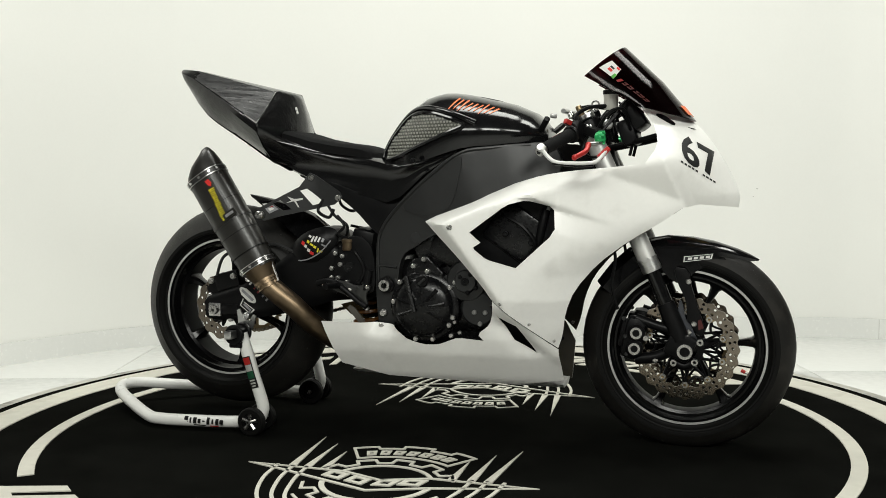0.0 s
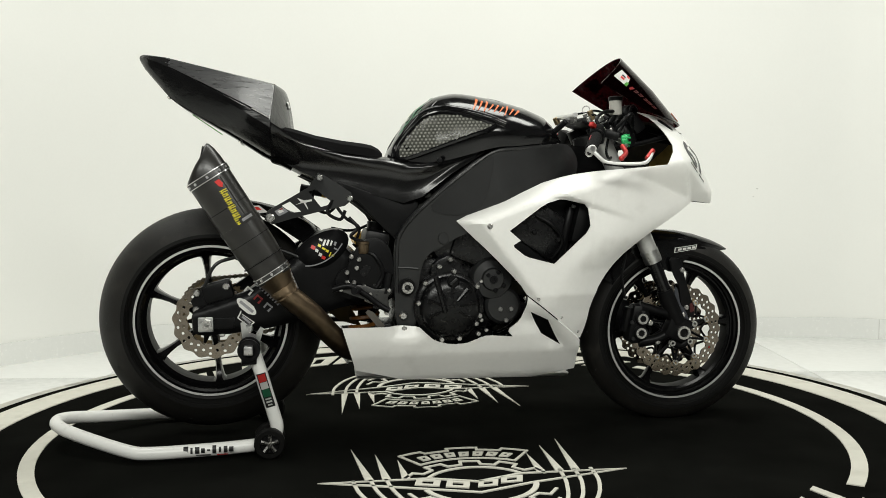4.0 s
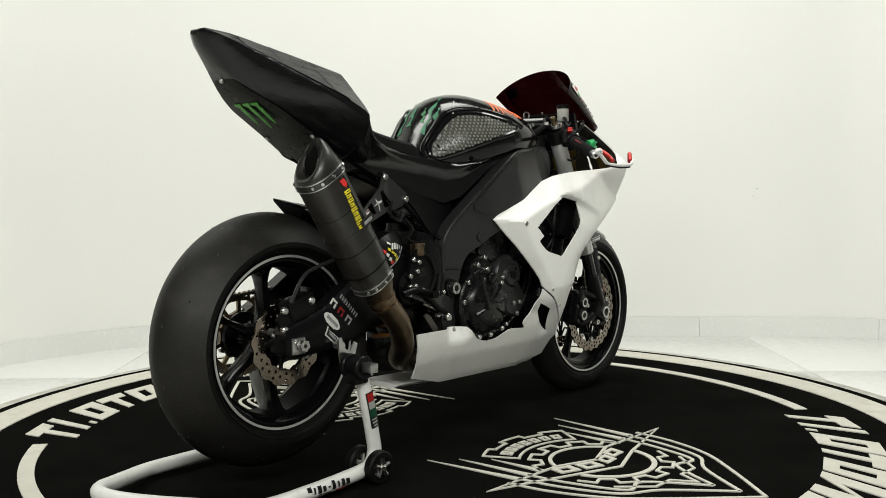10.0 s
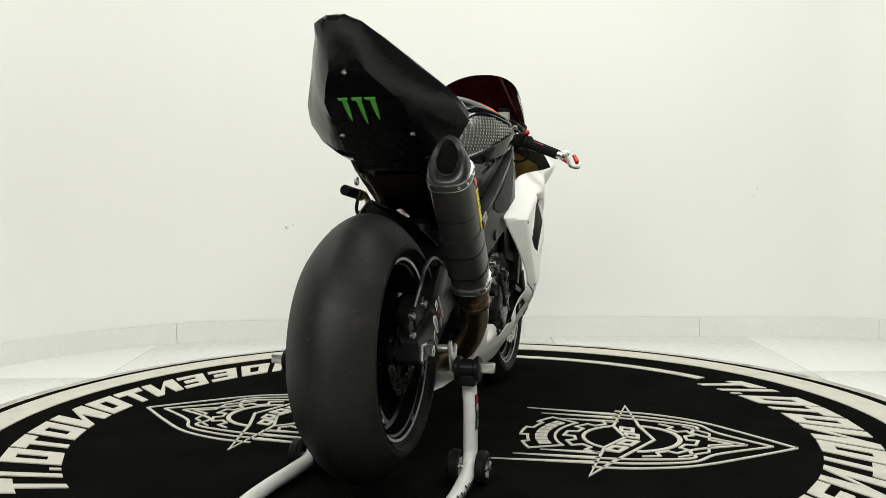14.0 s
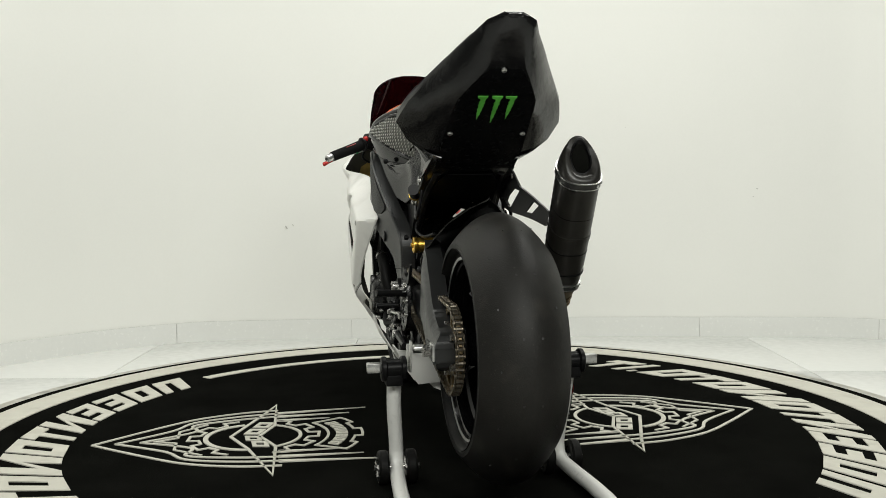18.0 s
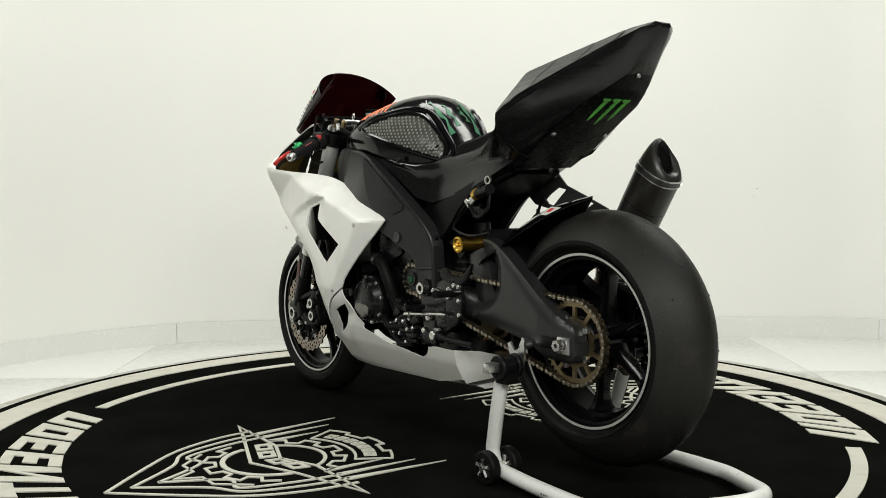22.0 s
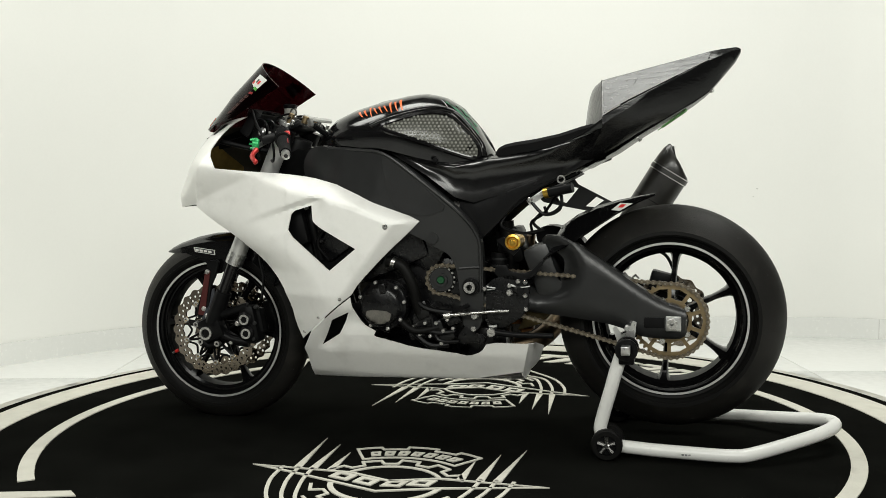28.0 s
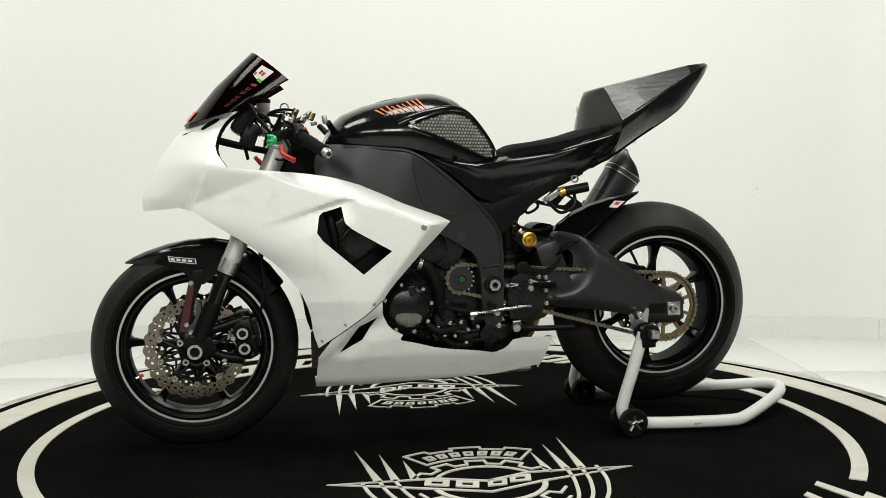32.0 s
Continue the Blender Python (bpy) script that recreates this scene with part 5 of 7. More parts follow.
def build_engine():
    eng = part("engine_block", box((0.03, 0, 0.43), (0.34, 0.215, 0.24), (0, -8, 0), 0.03), M_ENGINE, bike, "black engine crankcase")
    part("cylinder_block", box((0.15, 0, 0.61), (0.24, 0.30, 0.24), (0, 22, 0), 0.025), M_ENGINE, bike)
    part("gearbox_case", box((-0.09, 0, 0.42), (0.13, 0.21, 0.20), (0, 0, 0), 0.02), M_ENGINE, bike)
    part("throttle_body", box((0.03, 0, 0.62), (0.20, 0.27, 0.20), (0, -30, 0), 0.03), M_ENGINE, bike)
    part("sump", box((0.0, 0, 0.285), (0.30, 0.16, 0.14), (0, 0, 0), 0.03), M_ENGINE, bike)
    part("air_box", box((0.13, 0, 0.79), (0.36, 0.22, 0.14), (0, -6, 0), 0.03), M_SATIN, bike)
    # right: clutch cover with ribs, and the starter cover ahead of it
    c = Vector((-0.003, -0.150, 0.398))
    prof = [(0.104, -0.03), (0.104, 0.012), (0.098, 0.018), (0.090, 0.020), (0.086, 0.034), (0.078, 0.044), (0.055, 0.050), (0.0, 0.052)]
    cl = part("clutch_cover", revolve(c, (0, -1, 0), prof, 48), M_ENGINE, eng, "round black clutch cover")
    for k in range(7):
        a = radians(200 - k * 38)
        d = Vector((math.cos(a), 0, math.sin(a)))
        part("cover_rib", tube([c + d * 0.025 + Vector((0, -0.050, 0)), c + d * 0.072 + Vector((0, -0.046, 0))], (0.004, 0.007), 6, 1), M_ENGINE, cl)
    part("cover_bar", tube([c + Vector((-0.045, -0.045, 0.091)), c + Vector((-0.018, -0.054, -0.011))], 0.008, 8, 1), M_ENGINE, cl)
    part("oil_cap", cyl(c + Vector((0.005, -0.044, 0.077)), (0, -1, 0), 0.018, 0.02, 18, 0.003), M_SATIN, cl)
    part("cap_grip", box(tuple(c + Vector((0.005, -0.055, 0.077))), (0.026, 0.008, 0.007), (0, -40, 0), 0.002), M_FRAME, cl)
    part("cover_lobe", plate(soften([(-0.06, 0.50), (-0.045, 0.53), (0.0, 0.55), (0.03, 0.52), (0.06, 0.49), (0.03, 0.46), (-0.05, 0.46)]), 0.164, 0.03, side=-1), M_ENGINE, cl)
    bolts([(x, -0.170, z) for x, z in ((-0.001, 0.536), (-0.033, 0.516), (0.010, 0.501), (-0.075, 0.468), (0.078, 0.455), (0.085, 0.369), (0.074, 0.346), (0.024, 0.304), (-0.028, 0.303), (-0.095, 0.411), (0.080, 0.316))], (0, -1, 0), 0.0075, 0.016, cl)
    c2 = Vector((0.125, -0.145, 0.475))
    st = part("starter_cover", revolve(c2, (0, -1, 0), [(0.062, -0.03), (0.062, 0.012), (0.056, 0.020), (0.034, 0.024), (0.03, 0.034), (0.0, 0.036)], 36), M_FRAME, eng, "round black starter cover")
    bolts([c2 + Vector((0.015 * a, -0.03, 0.02 * b)) for a, b in ((1, 1), (-1, 0.6), (0.4, -1.6), (2.0, -0.9))], (0, -1, 0), 0.007, 0.012, st, M_SATIN)
    c3 = Vector((0.158, -0.14, 0.395))
    part("pulse_cover", revolve(c3, (0, -1, 0), [(0.055, -0.03), (0.055, 0.012), (0.046, 0.022), (0.0, 0.024)], 32), M_FRAME, eng)
    part("starter_hub", revolve(c2 + Vector((0, -0.036, 0)), (0, -1, 0), [(0.012, 0), (0.012, 0.004), (0.005, 0.004), (0.005, 0.001)], 20), M_SATIN, st)
    bolts([(0.148, -0.166, 0.385), (0.180, -0.166, 0.385), (0.165, -0.166, 0.352)], (0, -1, 0), 0.0075, 0.008, eng, M_DULLSTEEL)
    bolts([(0.09, -0.168, 0.355), (0.105, -0.168, 0.325), (0.09, -0.168, 0.47)], (0, -1, 0), 0.006, 0.012, eng)
    # left: generator cover with its worn patch, water pump, pipes
    g = Vector((0.136, 0.165, 0.399))
    gen = part("generator_cover", revolve(g, (0, 1, 0), [(0.074, -0.04), (0.074, 0.010), (0.066, 0.016), (0.060, 0.030), (0.050, 0.036), (0.0, 0.038)], 44), M_ENGINE, eng, "round black generator cover")
    part("cover_scrape", plate(soften([(0.098, 0.385), (0.172, 0.390), (0.178, 0.368), (0.160, 0.350), (0.128, 0.342), (0.105, 0.355)]), lambda x, z: 0.2050 - 2.0 * max(0, math.hypot(x - g.x, z - g.z) - 0.05) , 0.003, (), 0.01, 1), M_SCRAPE, gen, "scraped bare patch")
    part("cover_boss", box((g.x - 0.01, 0.195, g.z + 0.052), (0.022, 0.02, 0.03), (0, 15, 0), 0.005), M_ENGINE, gen)
    bolts([g + Vector((0.070 * math.cos(a), 0.012, 0.070 * math.sin(a))) for a in [radians(q) for q in (20, 75, 130, 170, 215, 255, 300)]], (0, 1, 0), 0.0065, 0.012, gen)
    fs = Vector((-0.033, 0.125, 0.473))
    part("front_sprocket", cyl(fs, (0, 1, 0), 0.036, 0.010, 34, 0.002), M_FRAME, eng)
    for k in range(17):
        a = math.tau * k / 17
        part("sprocket_tooth", box((fs.x + 0.037 * math.cos(a), fs.y, fs.z + 0.037 * math.sin(a)), (0.008, 0.006, 0.006), (0, -math.degrees(a), 0), 0), M_STEEL, eng)
    part("sprocket_nut", cyl(fs + Vector((0, 0.01, 0)), (0, 1, 0), 0.012, 0.012, 6, 0.002), M_GREENDARK, eng)
    part("nut_washer", revolve(fs + Vector((0, 0.008, 0)), (0, 1, 0), [(0.013, 0), (0.020, 0), (0.020, 0.004), (0.013, 0.004)], 20, closed_profile=True), M_FRAME, eng)
    part("water_pump", revolve((0.02, 0.12, 0.36), (0, 1, 0), [(0.042, -0.02), (0.042, 0.015), (0.03, 0.028), (0.0, 0.032)], 24), M_ENGINE, eng)
    part("coolant_hose", tube([(0.12, 0.17, 0.53), (0.075, 0.17, 0.515), (0.045, 0.165, 0.46), (0.035, 0.15, 0.40), (0.02, 0.14, 0.36)], 0.017, 12), M_RUBBER, eng, "black coolant hose")
    part("hose_clip", tube([(0.104, 0.171, 0.527), (0.094, 0.171, 0.523)], 0.0195, 12, 1), M_STEEL, eng)
    part("coolant_hose", tube([(0.09, 0.16, 0.36), (0.04, 0.165, 0.325), (-0.03, 0.15, 0.335)], 0.011, 10), M_RUBBER, eng)
    bolts([(x, 0.15, z) for x, z in ((0.009, 0.348), (0.072, 0.422), (-0.024, 0.349), (-0.046, 0.327), (-0.006, 0.31), (0.025, 0.314), (-0.058, 0.36), (-0.04, 0.29), (0.045, 0.335), (-0.075, 0.335))], (0, 1, 0), 0.0062, 0.03, eng)
    for pts, r in (([(0.02, 0.155, 0.33), (-0.03, 0.16, 0.32), (-0.08, 0.155, 0.325)], 0.007), ([(0.05, 0.16, 0.44), (0.02, 0.158, 0.40), (-0.02, 0.155, 0.385), (-0.07, 0.15, 0.38)], 0.008), ([(-0.01, 0.155, 0.36), (-0.03, 0.16, 0.30), (-0.09, 0.155, 0.295)], 0.006), ([(0.07, 0.15, 0.34), (0.0, 0.16, 0.285), (-0.06, 0.15, 0.285)], 0.009)):
        part("engine_pipe", tube(pts, r, 8), M_SATIN, eng)
    for x, z, w, h in ((-0.02, 0.335, 0.05, 0.035), (-0.055, 0.31, 0.05, 0.03), (0.035, 0.315, 0.05, 0.03), (-0.075, 0.36, 0.045, 0.03), (0.02, 0.385, 0.04, 0.05)):
        part("case_lug", box((x, 0.135, z), (w, 0.05, h), (0, 20, 0), 0.008), M_ENGINE, eng)
    # radiator and header pipes behind the window
    part("radiator", box((0.385, 0, 0.56), (0.06, 0.34, 0.30), (0, 14, 0), 0.008), M_SATIN, bike, "black radiator")
    part("radiator_shroud", box((0.400, 0, 0.645), (0.07, 0.41, 0.15), (0, 14, 0), 0.02), M_SATIN, bike)
    bm = bmesh.new()
    for i in range(24):
        box((0.348 + 0.0, 0.0, 0.43 + i * 0.011), (0.004, 0.31, 0.004), (0, 0, 0), 0, bm)
    part("radiator_fins", bm, M_ENGINE, bike)["kind"] = "stuff"
    for y in (-0.11, -0.04, 0.04, 0.11):
        part("header_pipe", tube([(0.25, y, 0.56), (0.31, y, 0.50), (0.31, y * 0.8, 0.38), (0.22, y * 0.5, 0.28), (0.05, y * 0.3, 0.25)], 0.019, 10), M_ENGINE, bike)
    for s in (-1, 1):
        part("ignition_cover", box((0.27, s * 0.165, 0.62), (0.15, 0.03, 0.13), (0, 35, 0), 0.012), M_ENGINE, bike)
        bolts([(0.245, s * 0.186, 0.612), (0.318, s * 0.182, 0.588)], (0, s, 0), 0.008, 0.014, bike, M_ENGINE)
        part("coolant_pipe", tube([(0.36, s * 0.17, 0.68), (0.345, s * 0.175, 0.62), (0.33, s * 0.16, 0.53)], 0.014, 10), M_SATIN, bike)
        for k, (x, z, w, h, r) in enumerate(((0.366, 0.683, 0.010, 0.014, 20), (0.378, 0.676, 0.005, 0.022, -25), (0.360, 0.662, 0.007, 0.010, 40), (0.376, 0.650, 0.012, 0.006, -35), (0.370, 0.636, 0.006, 0.022, 15), (0.381, 0.628, 0.008, 0.018, -20))):
            part("hose_clip", box((x, s * 0.176, z), (w, 0.006, h), (0, r, 0), 0.001), M_ALU if k % 2 else M_DULLSTEEL, bike)
        part("ignition_lead", tube([(0.25, s * 0.18, 0.66), (0.30, s * 0.19, 0.63), (0.33, s * 0.185, 0.58), (0.30, s * 0.17, 0.53)], 0.006, 8), M_SATIN, bike)
    part("oil_cooler", box((0.318, 0, 0.345), (0.035, 0.25, 0.15), (0, 10, 0), 0.006), M_SATIN, bike, "black oil cooler")


def build_swingarm():
    def arm_y(x, z):
        return interp(x, [-0.75, -0.6, -0.45, -0.3, -0.15], [0.150, 0.150, 0.138, 0.125, 0.115])
    left = [(-0.156, 0.470), (-0.173, 0.389), (-0.330, 0.380), (-0.441, 0.368), (-0.545, 0.352), (-0.614, 0.322), (-0.735, 0.318), (-0.735, 0.405), (-0.660, 0.430), (-0.600, 0.467), (-0.494, 0.541), (-0.4236, 0.586), (-0.375, 0.604), (-0.337, 0.606),
            (-0.325, 0.592), (-0.331, 0.567), (-0.370, 0.556), (-0.392, 0.536), (-0.390, 0.495), (-0.365, 0.466), (-0.313, 0.453), (-0.25, 0.46)]
    right = [(-0.152, 0.499), (-0.154, 0.412), (-0.304, 0.402), (-0.40, 0.372), (-0.522, 0.345), (-0.735, 0.325), (-0.738, 0.405), (-0.670, 0.425), (-0.57, 0.458), (-0.455, 0.54), (-0.38, 0.60), (-0.32, 0.595), (-0.27, 0.54)]
    def rounded_arm(ol):
        def f(x, z):
            hits = []
            for p, q in zip(ol, ol[1:] + ol[:1]):
                if (p[0] > x) != (q[0] > x):
                    hits.append(p[1] + (q[1] - p[1]) * (x - p[0]) / (q[0] - p[0]))
            if len(hits) < 2:
                return arm_y(x, z) - 0.012
            t = min(1, max(-1, 2 * (z - min(hits)) / max(0.01, max(hits) - min(hits)) - 1))
            y = arm_y(x, z) - 0.016 * abs(t) ** 5
            # scooped hollow round the open front of the brace
            if ol is left and x > -0.50:
                e = math.hypot((x + 0.335) / 0.062, (z - 0.510) / 0.056)
                k = min(1.0, max(0.0, (1.95 - e) / 1.0))
                y -= 0.034 * k * k * (3 - 2 * k)
            return y
        return f

    for s, ol in ((1, left), (-1, right)):
        arm = part("swingarm", plate(soften(ol, (), 2, 0.2), rounded_arm(ol), 0.042, (), 0.009, s), M_FRAME if s > 0 else M_SATIN, bike, "black box-section swingarm")
        part("axle_plate", box((RW[0] - 0.012, s * 0.150, RW[2] - 0.002), (0.042, 0.010, 0.042), (0, 0, 0), 0.003), M_ALU, arm, "bare aluminium axle plate")
        part("axle_nut", revolve((RW[0] - 0.008, s * 0.158, RW[2]), (0, s, 0), [(0.006, 0), (0.015, 0), (0.015, 0.016), (0.006, 0.016)], 6, closed_profile=True), M_STEEL, arm)
        part("adjuster_slot", box((RW[0] + 0.040, s * 0.1505, RW[2]), (0.055, 0.004, 0.030), (0, 0, 0), 0.001), M_SATIN, arm)
        bolts([(-0.577, s * 0.165, 0.352)], (0, s, 0), 0.011, 0.03, arm, M_ALU)
    part("swingarm_bridge", box((-0.33, 0, 0.50), (0.08, 0.22, 0.16), (0, 20, 0), 0.02), M_FRAME, bike)
    # stickers on the right arm: a pale oval, letter bars, an outlined shield, a grey line of ticks
    def stick(poly, mat, lift):
        part("sticker", plate(poly, lambda x, z: arm_y(x, z) + 0.001 + lift, 0.002, (), 0.02, -1), mat, bike)

    def turned(cx, cz, pts, ang):
        c_, s_ = math.cos(radians(ang)), math.sin(radians(ang))
        return [(cx + px_ * c_ - pz_ * s_, cz + px_ * s_ + pz_ * c_) for px_, pz_ in pts]

    stick(turned(-0.584, 0.413, [(0.034 * math.cos(math.tau * i / 20), 0.0135 * math.sin(math.tau * i / 20)) for i in range(20)], -42), M_WHITED, 0.0)
    stick(turned(-0.584, 0.413, [(-0.018, -0.013), (0.018, -0.013), (0.018, 0.013), (-0.018, 0.013)], -42), M_WHITED, 0.0004)
    stick(turned(-0.584, 0.413, [(-0.024, -0.004), (0.024, -0.004), (0.024, 0.004), (-0.024, 0.004)], -42), M_STICKER, 0.0012)
    for x, z, mat in ((-0.577, 0.457, M_WHITED), (-0.551, 0.432, M_REDDARK), (-0.524, 0.408, M_STICKER)):
        stick(turned(x, z, [(-0.012, -0.008), (-0.007, -0.008), (-0.007, 0.008), (-0.012, 0.008)], -42), mat, 0.0)
        stick(turned(x, z, [(-0.012, 0.005), (0.010, 0.005), (0.010, 0.010), (-0.012, 0.010)], -42), mat, 0.0004)
        stick(turned(x, z, [(0.004, -0.009), (0.010, -0.009), (0.010, 0.003), (0.005, 0.003)], -42), mat, 0.0)
    shield = [(-0.026, 0.012), (-0.018, 0.006), (0.026, 0.010), (0.024, -0.010), (-0.020, -0.012)]
    stick(turned(-0.588, 0.377, shield, -42), M_WHITED, 0.0)
    stick(turned(-0.588, 0.377, [(x * 0.84, z * 0.74) for x, z in shield], -42), M_BLACKD, 0.0010)
    stick(turned(-0.586, 0.376, [(-0.014, -0.003), (0.016, -0.003), (0.016, 0.003), (-0.014, 0.003)], -42), M_STICKER, 0.0018)
    for i in range(9):
        k = i / 8
        stick(turned(-0.549 + 0.055 * k, 0.473 - 0.055 * k, [(-0.0025, -0.006), (0.002, -0.006), (0.0025, 0.006 - 0.003 * (i % 2)), (-0.002, 0.006)], -42), M_STICKER, 0.0)
    # rear brake caliper
    cal = part("rear_caliper", box((-0.665, -0.110, 0.455), (0.085, 0.05, 0.055), (0, -15, 0), 0.01), M_SATIN, bike, "black rear brake caliper")
    part("caliper_bracket", plate([(-0.74, 0.43), (-0.70, 0.475), (-0.63, 0.46), (-0.60, 0.40), (-0.66, 0.34), (-0.70, 0.33)], 0.128, 0.012, side=-1), M_SATIN, bike)
    bolts([(-0.722, -0.13, 0.452), (-0.640, -0.135, 0.470), (-0.724, -0.132, 0.405), (-0.655, -0.13, 0.335)], (0, -1, 0), 0.010, 0.014, cal)
    part("brake_line", tube([(-0.70, -0.13, 0.47), (-0.67, -0.14, 0.53), (-0.62, -0.13, 0.55), (-0.50, -0.12, 0.57), (-0.40, -0.13, 0.54), (-0.36, -0.14, 0.60)], 0.005, 8), M_FRAME, bike, "braided brake line")
    # peaked hugger over the tyre, drawn out to a point behind
    rings = []
    for xr, zr, xe, ye, ze in ((-0.645, 0.724, -0.640, 0.006, 0.718), (-0.60, 0.716, -0.592, 0.040, 0.697), (-0.54, 0.704, -0.525, 0.078, 0.660), (-0.48, 0.688, -0.462, 0.104, 0.618), (-0.42, 0.662, -0.405, 0.120, 0.580), (-0.37, 0.625, -0.355, 0.124, 0.552), (-0.335, 0.58, -0.33, 0.118, 0.535)):
        row = []
        for q in (-1, -0.75, -0.5, -0.2, 0, 0.2, 0.5, 0.75, 1):
            t = abs(q) ** 1.15
            row.append(Vector((xr + (xe - xr) * t, ye * q, zr + (ze - zr) * t)))
        rings.append(row)
    bm = loft(rings, cap=False, closed=False)
    bmesh.ops.recalc_face_normals(bm, faces=bm.faces)
    bmesh.ops.solidify(bm, geom=bm.faces[:], thickness=0.003)
    hug = part("rear_hugger", bm, M_GLOSS, bike, "gloss black peaked rear mudguard", angle=50)
    for s in (1, -1):
        hy = lambda x, z: interp(x, [-0.64, -0.592, -0.525, -0.462], [0.006, 0.040, 0.078, 0.104]) * interp((z - interp(x, [-0.64, -0.592, -0.525, -0.462], [0.718, 0.697, 0.660, 0.618])), [0.0, 0.05], [1.0, 0.35]) + 0.004
        part("hugger_sticker", plate([(-0.580, 0.694), (-0.545, 0.696), (-0.520, 0.676), (-0.545, 0.674)], hy, 0.003, (), 0.01, s), M_WHITED, hug, "small white sticker")
        part("hugger_sticker", plate([(-0.562, 0.692), (-0.548, 0.692), (-0.538, 0.683), (-0.552, 0.683)], lambda x, z: hy(x, z) + 0.001, 0.003, (), 0.01, s), M_REDD, hug)


def build_chain():
    rs, fs = (RW[0], RW[2], 0.105), (-0.033, 0.473, 0.042)
    top = [(rs[0] + 0.02, rs[1] + rs[2]), (fs[0] - 0.006, fs[1] + fs[2])]
    bot = [(fs[0] - 0.012, fs[1] - fs[2]), (rs[0] + 0.035, rs[1] - rs[2] + 0.006)]
    pts = []
    for i in range(60):
        t = i / 60
        pts.append((top[0][0] + (top[1][0] - top[0][0]) * t, top[0][1] + (top[1][1] - top[0][1]) * t))
    for i in range(14):
        a = radians(82 - 170 * i / 14)
        pts.append((fs[0] + fs[2] * math.cos(a), fs[1] + fs[2] * math.sin(a)))
    for i in range(60):
        t = i / 60
        pts.append((bot[0][0] + (bot[1][0] - bot[0][0]) * t, bot[0][1] + (bot[1][1] - bot[0][1]) * t + 0.002 * math.sin(math.pi * t)))
    for i in range(30):
        a = radians(-72 - 196 * i / 30)
        pts.append((rs[0] + rs[2] * math.cos(a), rs[1] + rs[2] * math.sin(a)))
    pts.append(pts[0])
    # even links along the loop
    lens = [0.0]
    for a, b in zip(pts, pts[1:]):
        lens.append(lens[-1] + math.hypot(b[0] - a[0], b[1] - a[1]))
    n = int(lens[-1] / 0.0159 / 2) * 2
    xs, zs = [p[0] for p in pts], [p[1] for p in pts]
    chain = part("chain", cyl((xs[0], 0.103, zs[0]), (0, 1, 0), 0.005, 0.012, 8), M_CHAIN, bike, "bronze-coloured drive chain")
    def link(gap, pin):
        """Two waisted side plates and, on the outer links, the pins through them."""
        bm = bmesh.new()
        for side in (gap, -gap):
            waist = [(0.008 * math.copysign(1, math.cos(t)) + 0.0062 * math.cos(t), 0.0062 * math.sin(t)) for t in [math.tau * (q + 0.5) / 12 for q in range(12)]]
            waist.insert(3, (0.0, 0.0030))
            waist.insert(10, (0.0, -0.0030))
            add_ring_loft(bm, [[Vector((x, side + dy, z)) for x, z in waist] for dy in (-0.0009, 0.0009)])
        plates = len(bm.faces)
        for x in (-0.008, 0.008):
            cyl((x, 0, 0), (0, 1, 0), 0.0030, pin, 8, 0.0008, bm)
            cyl((x, 0, 0), (0, 1, 0), 0.0050, 0.012, 8, 0, bm)
        for i, fc in enumerate(bm.faces):
            fc.material_index = 1 if i >= plates else 0
        return part("chain_link", bm, M_CHAIN, chain, inside=M_PIN)

    kinds = (link(0.0066, 0.014), link(0.0096, 0.0235))
    for i in range(n):
        s = lens[-1] * i / n
        x, z = np.interp(s, lens, xs), np.interp(s, lens, zs)
        x2, z2 = np.interp((s + 0.01) % lens[-1], lens, xs), np.interp((s + 0.01) % lens[-1], lens, zs)
        ob = kinds[i] if i < 2 else new("chain_link", kinds[i % 2].data)
        ob.parent = chain
        y = interp(x, [-0.68, -0.03], [0.103, 0.125])
        ob.matrix_basis = pose(x, y, z, 0, -math.degrees(math.atan2(z2 - z, x2 - x)), 0)


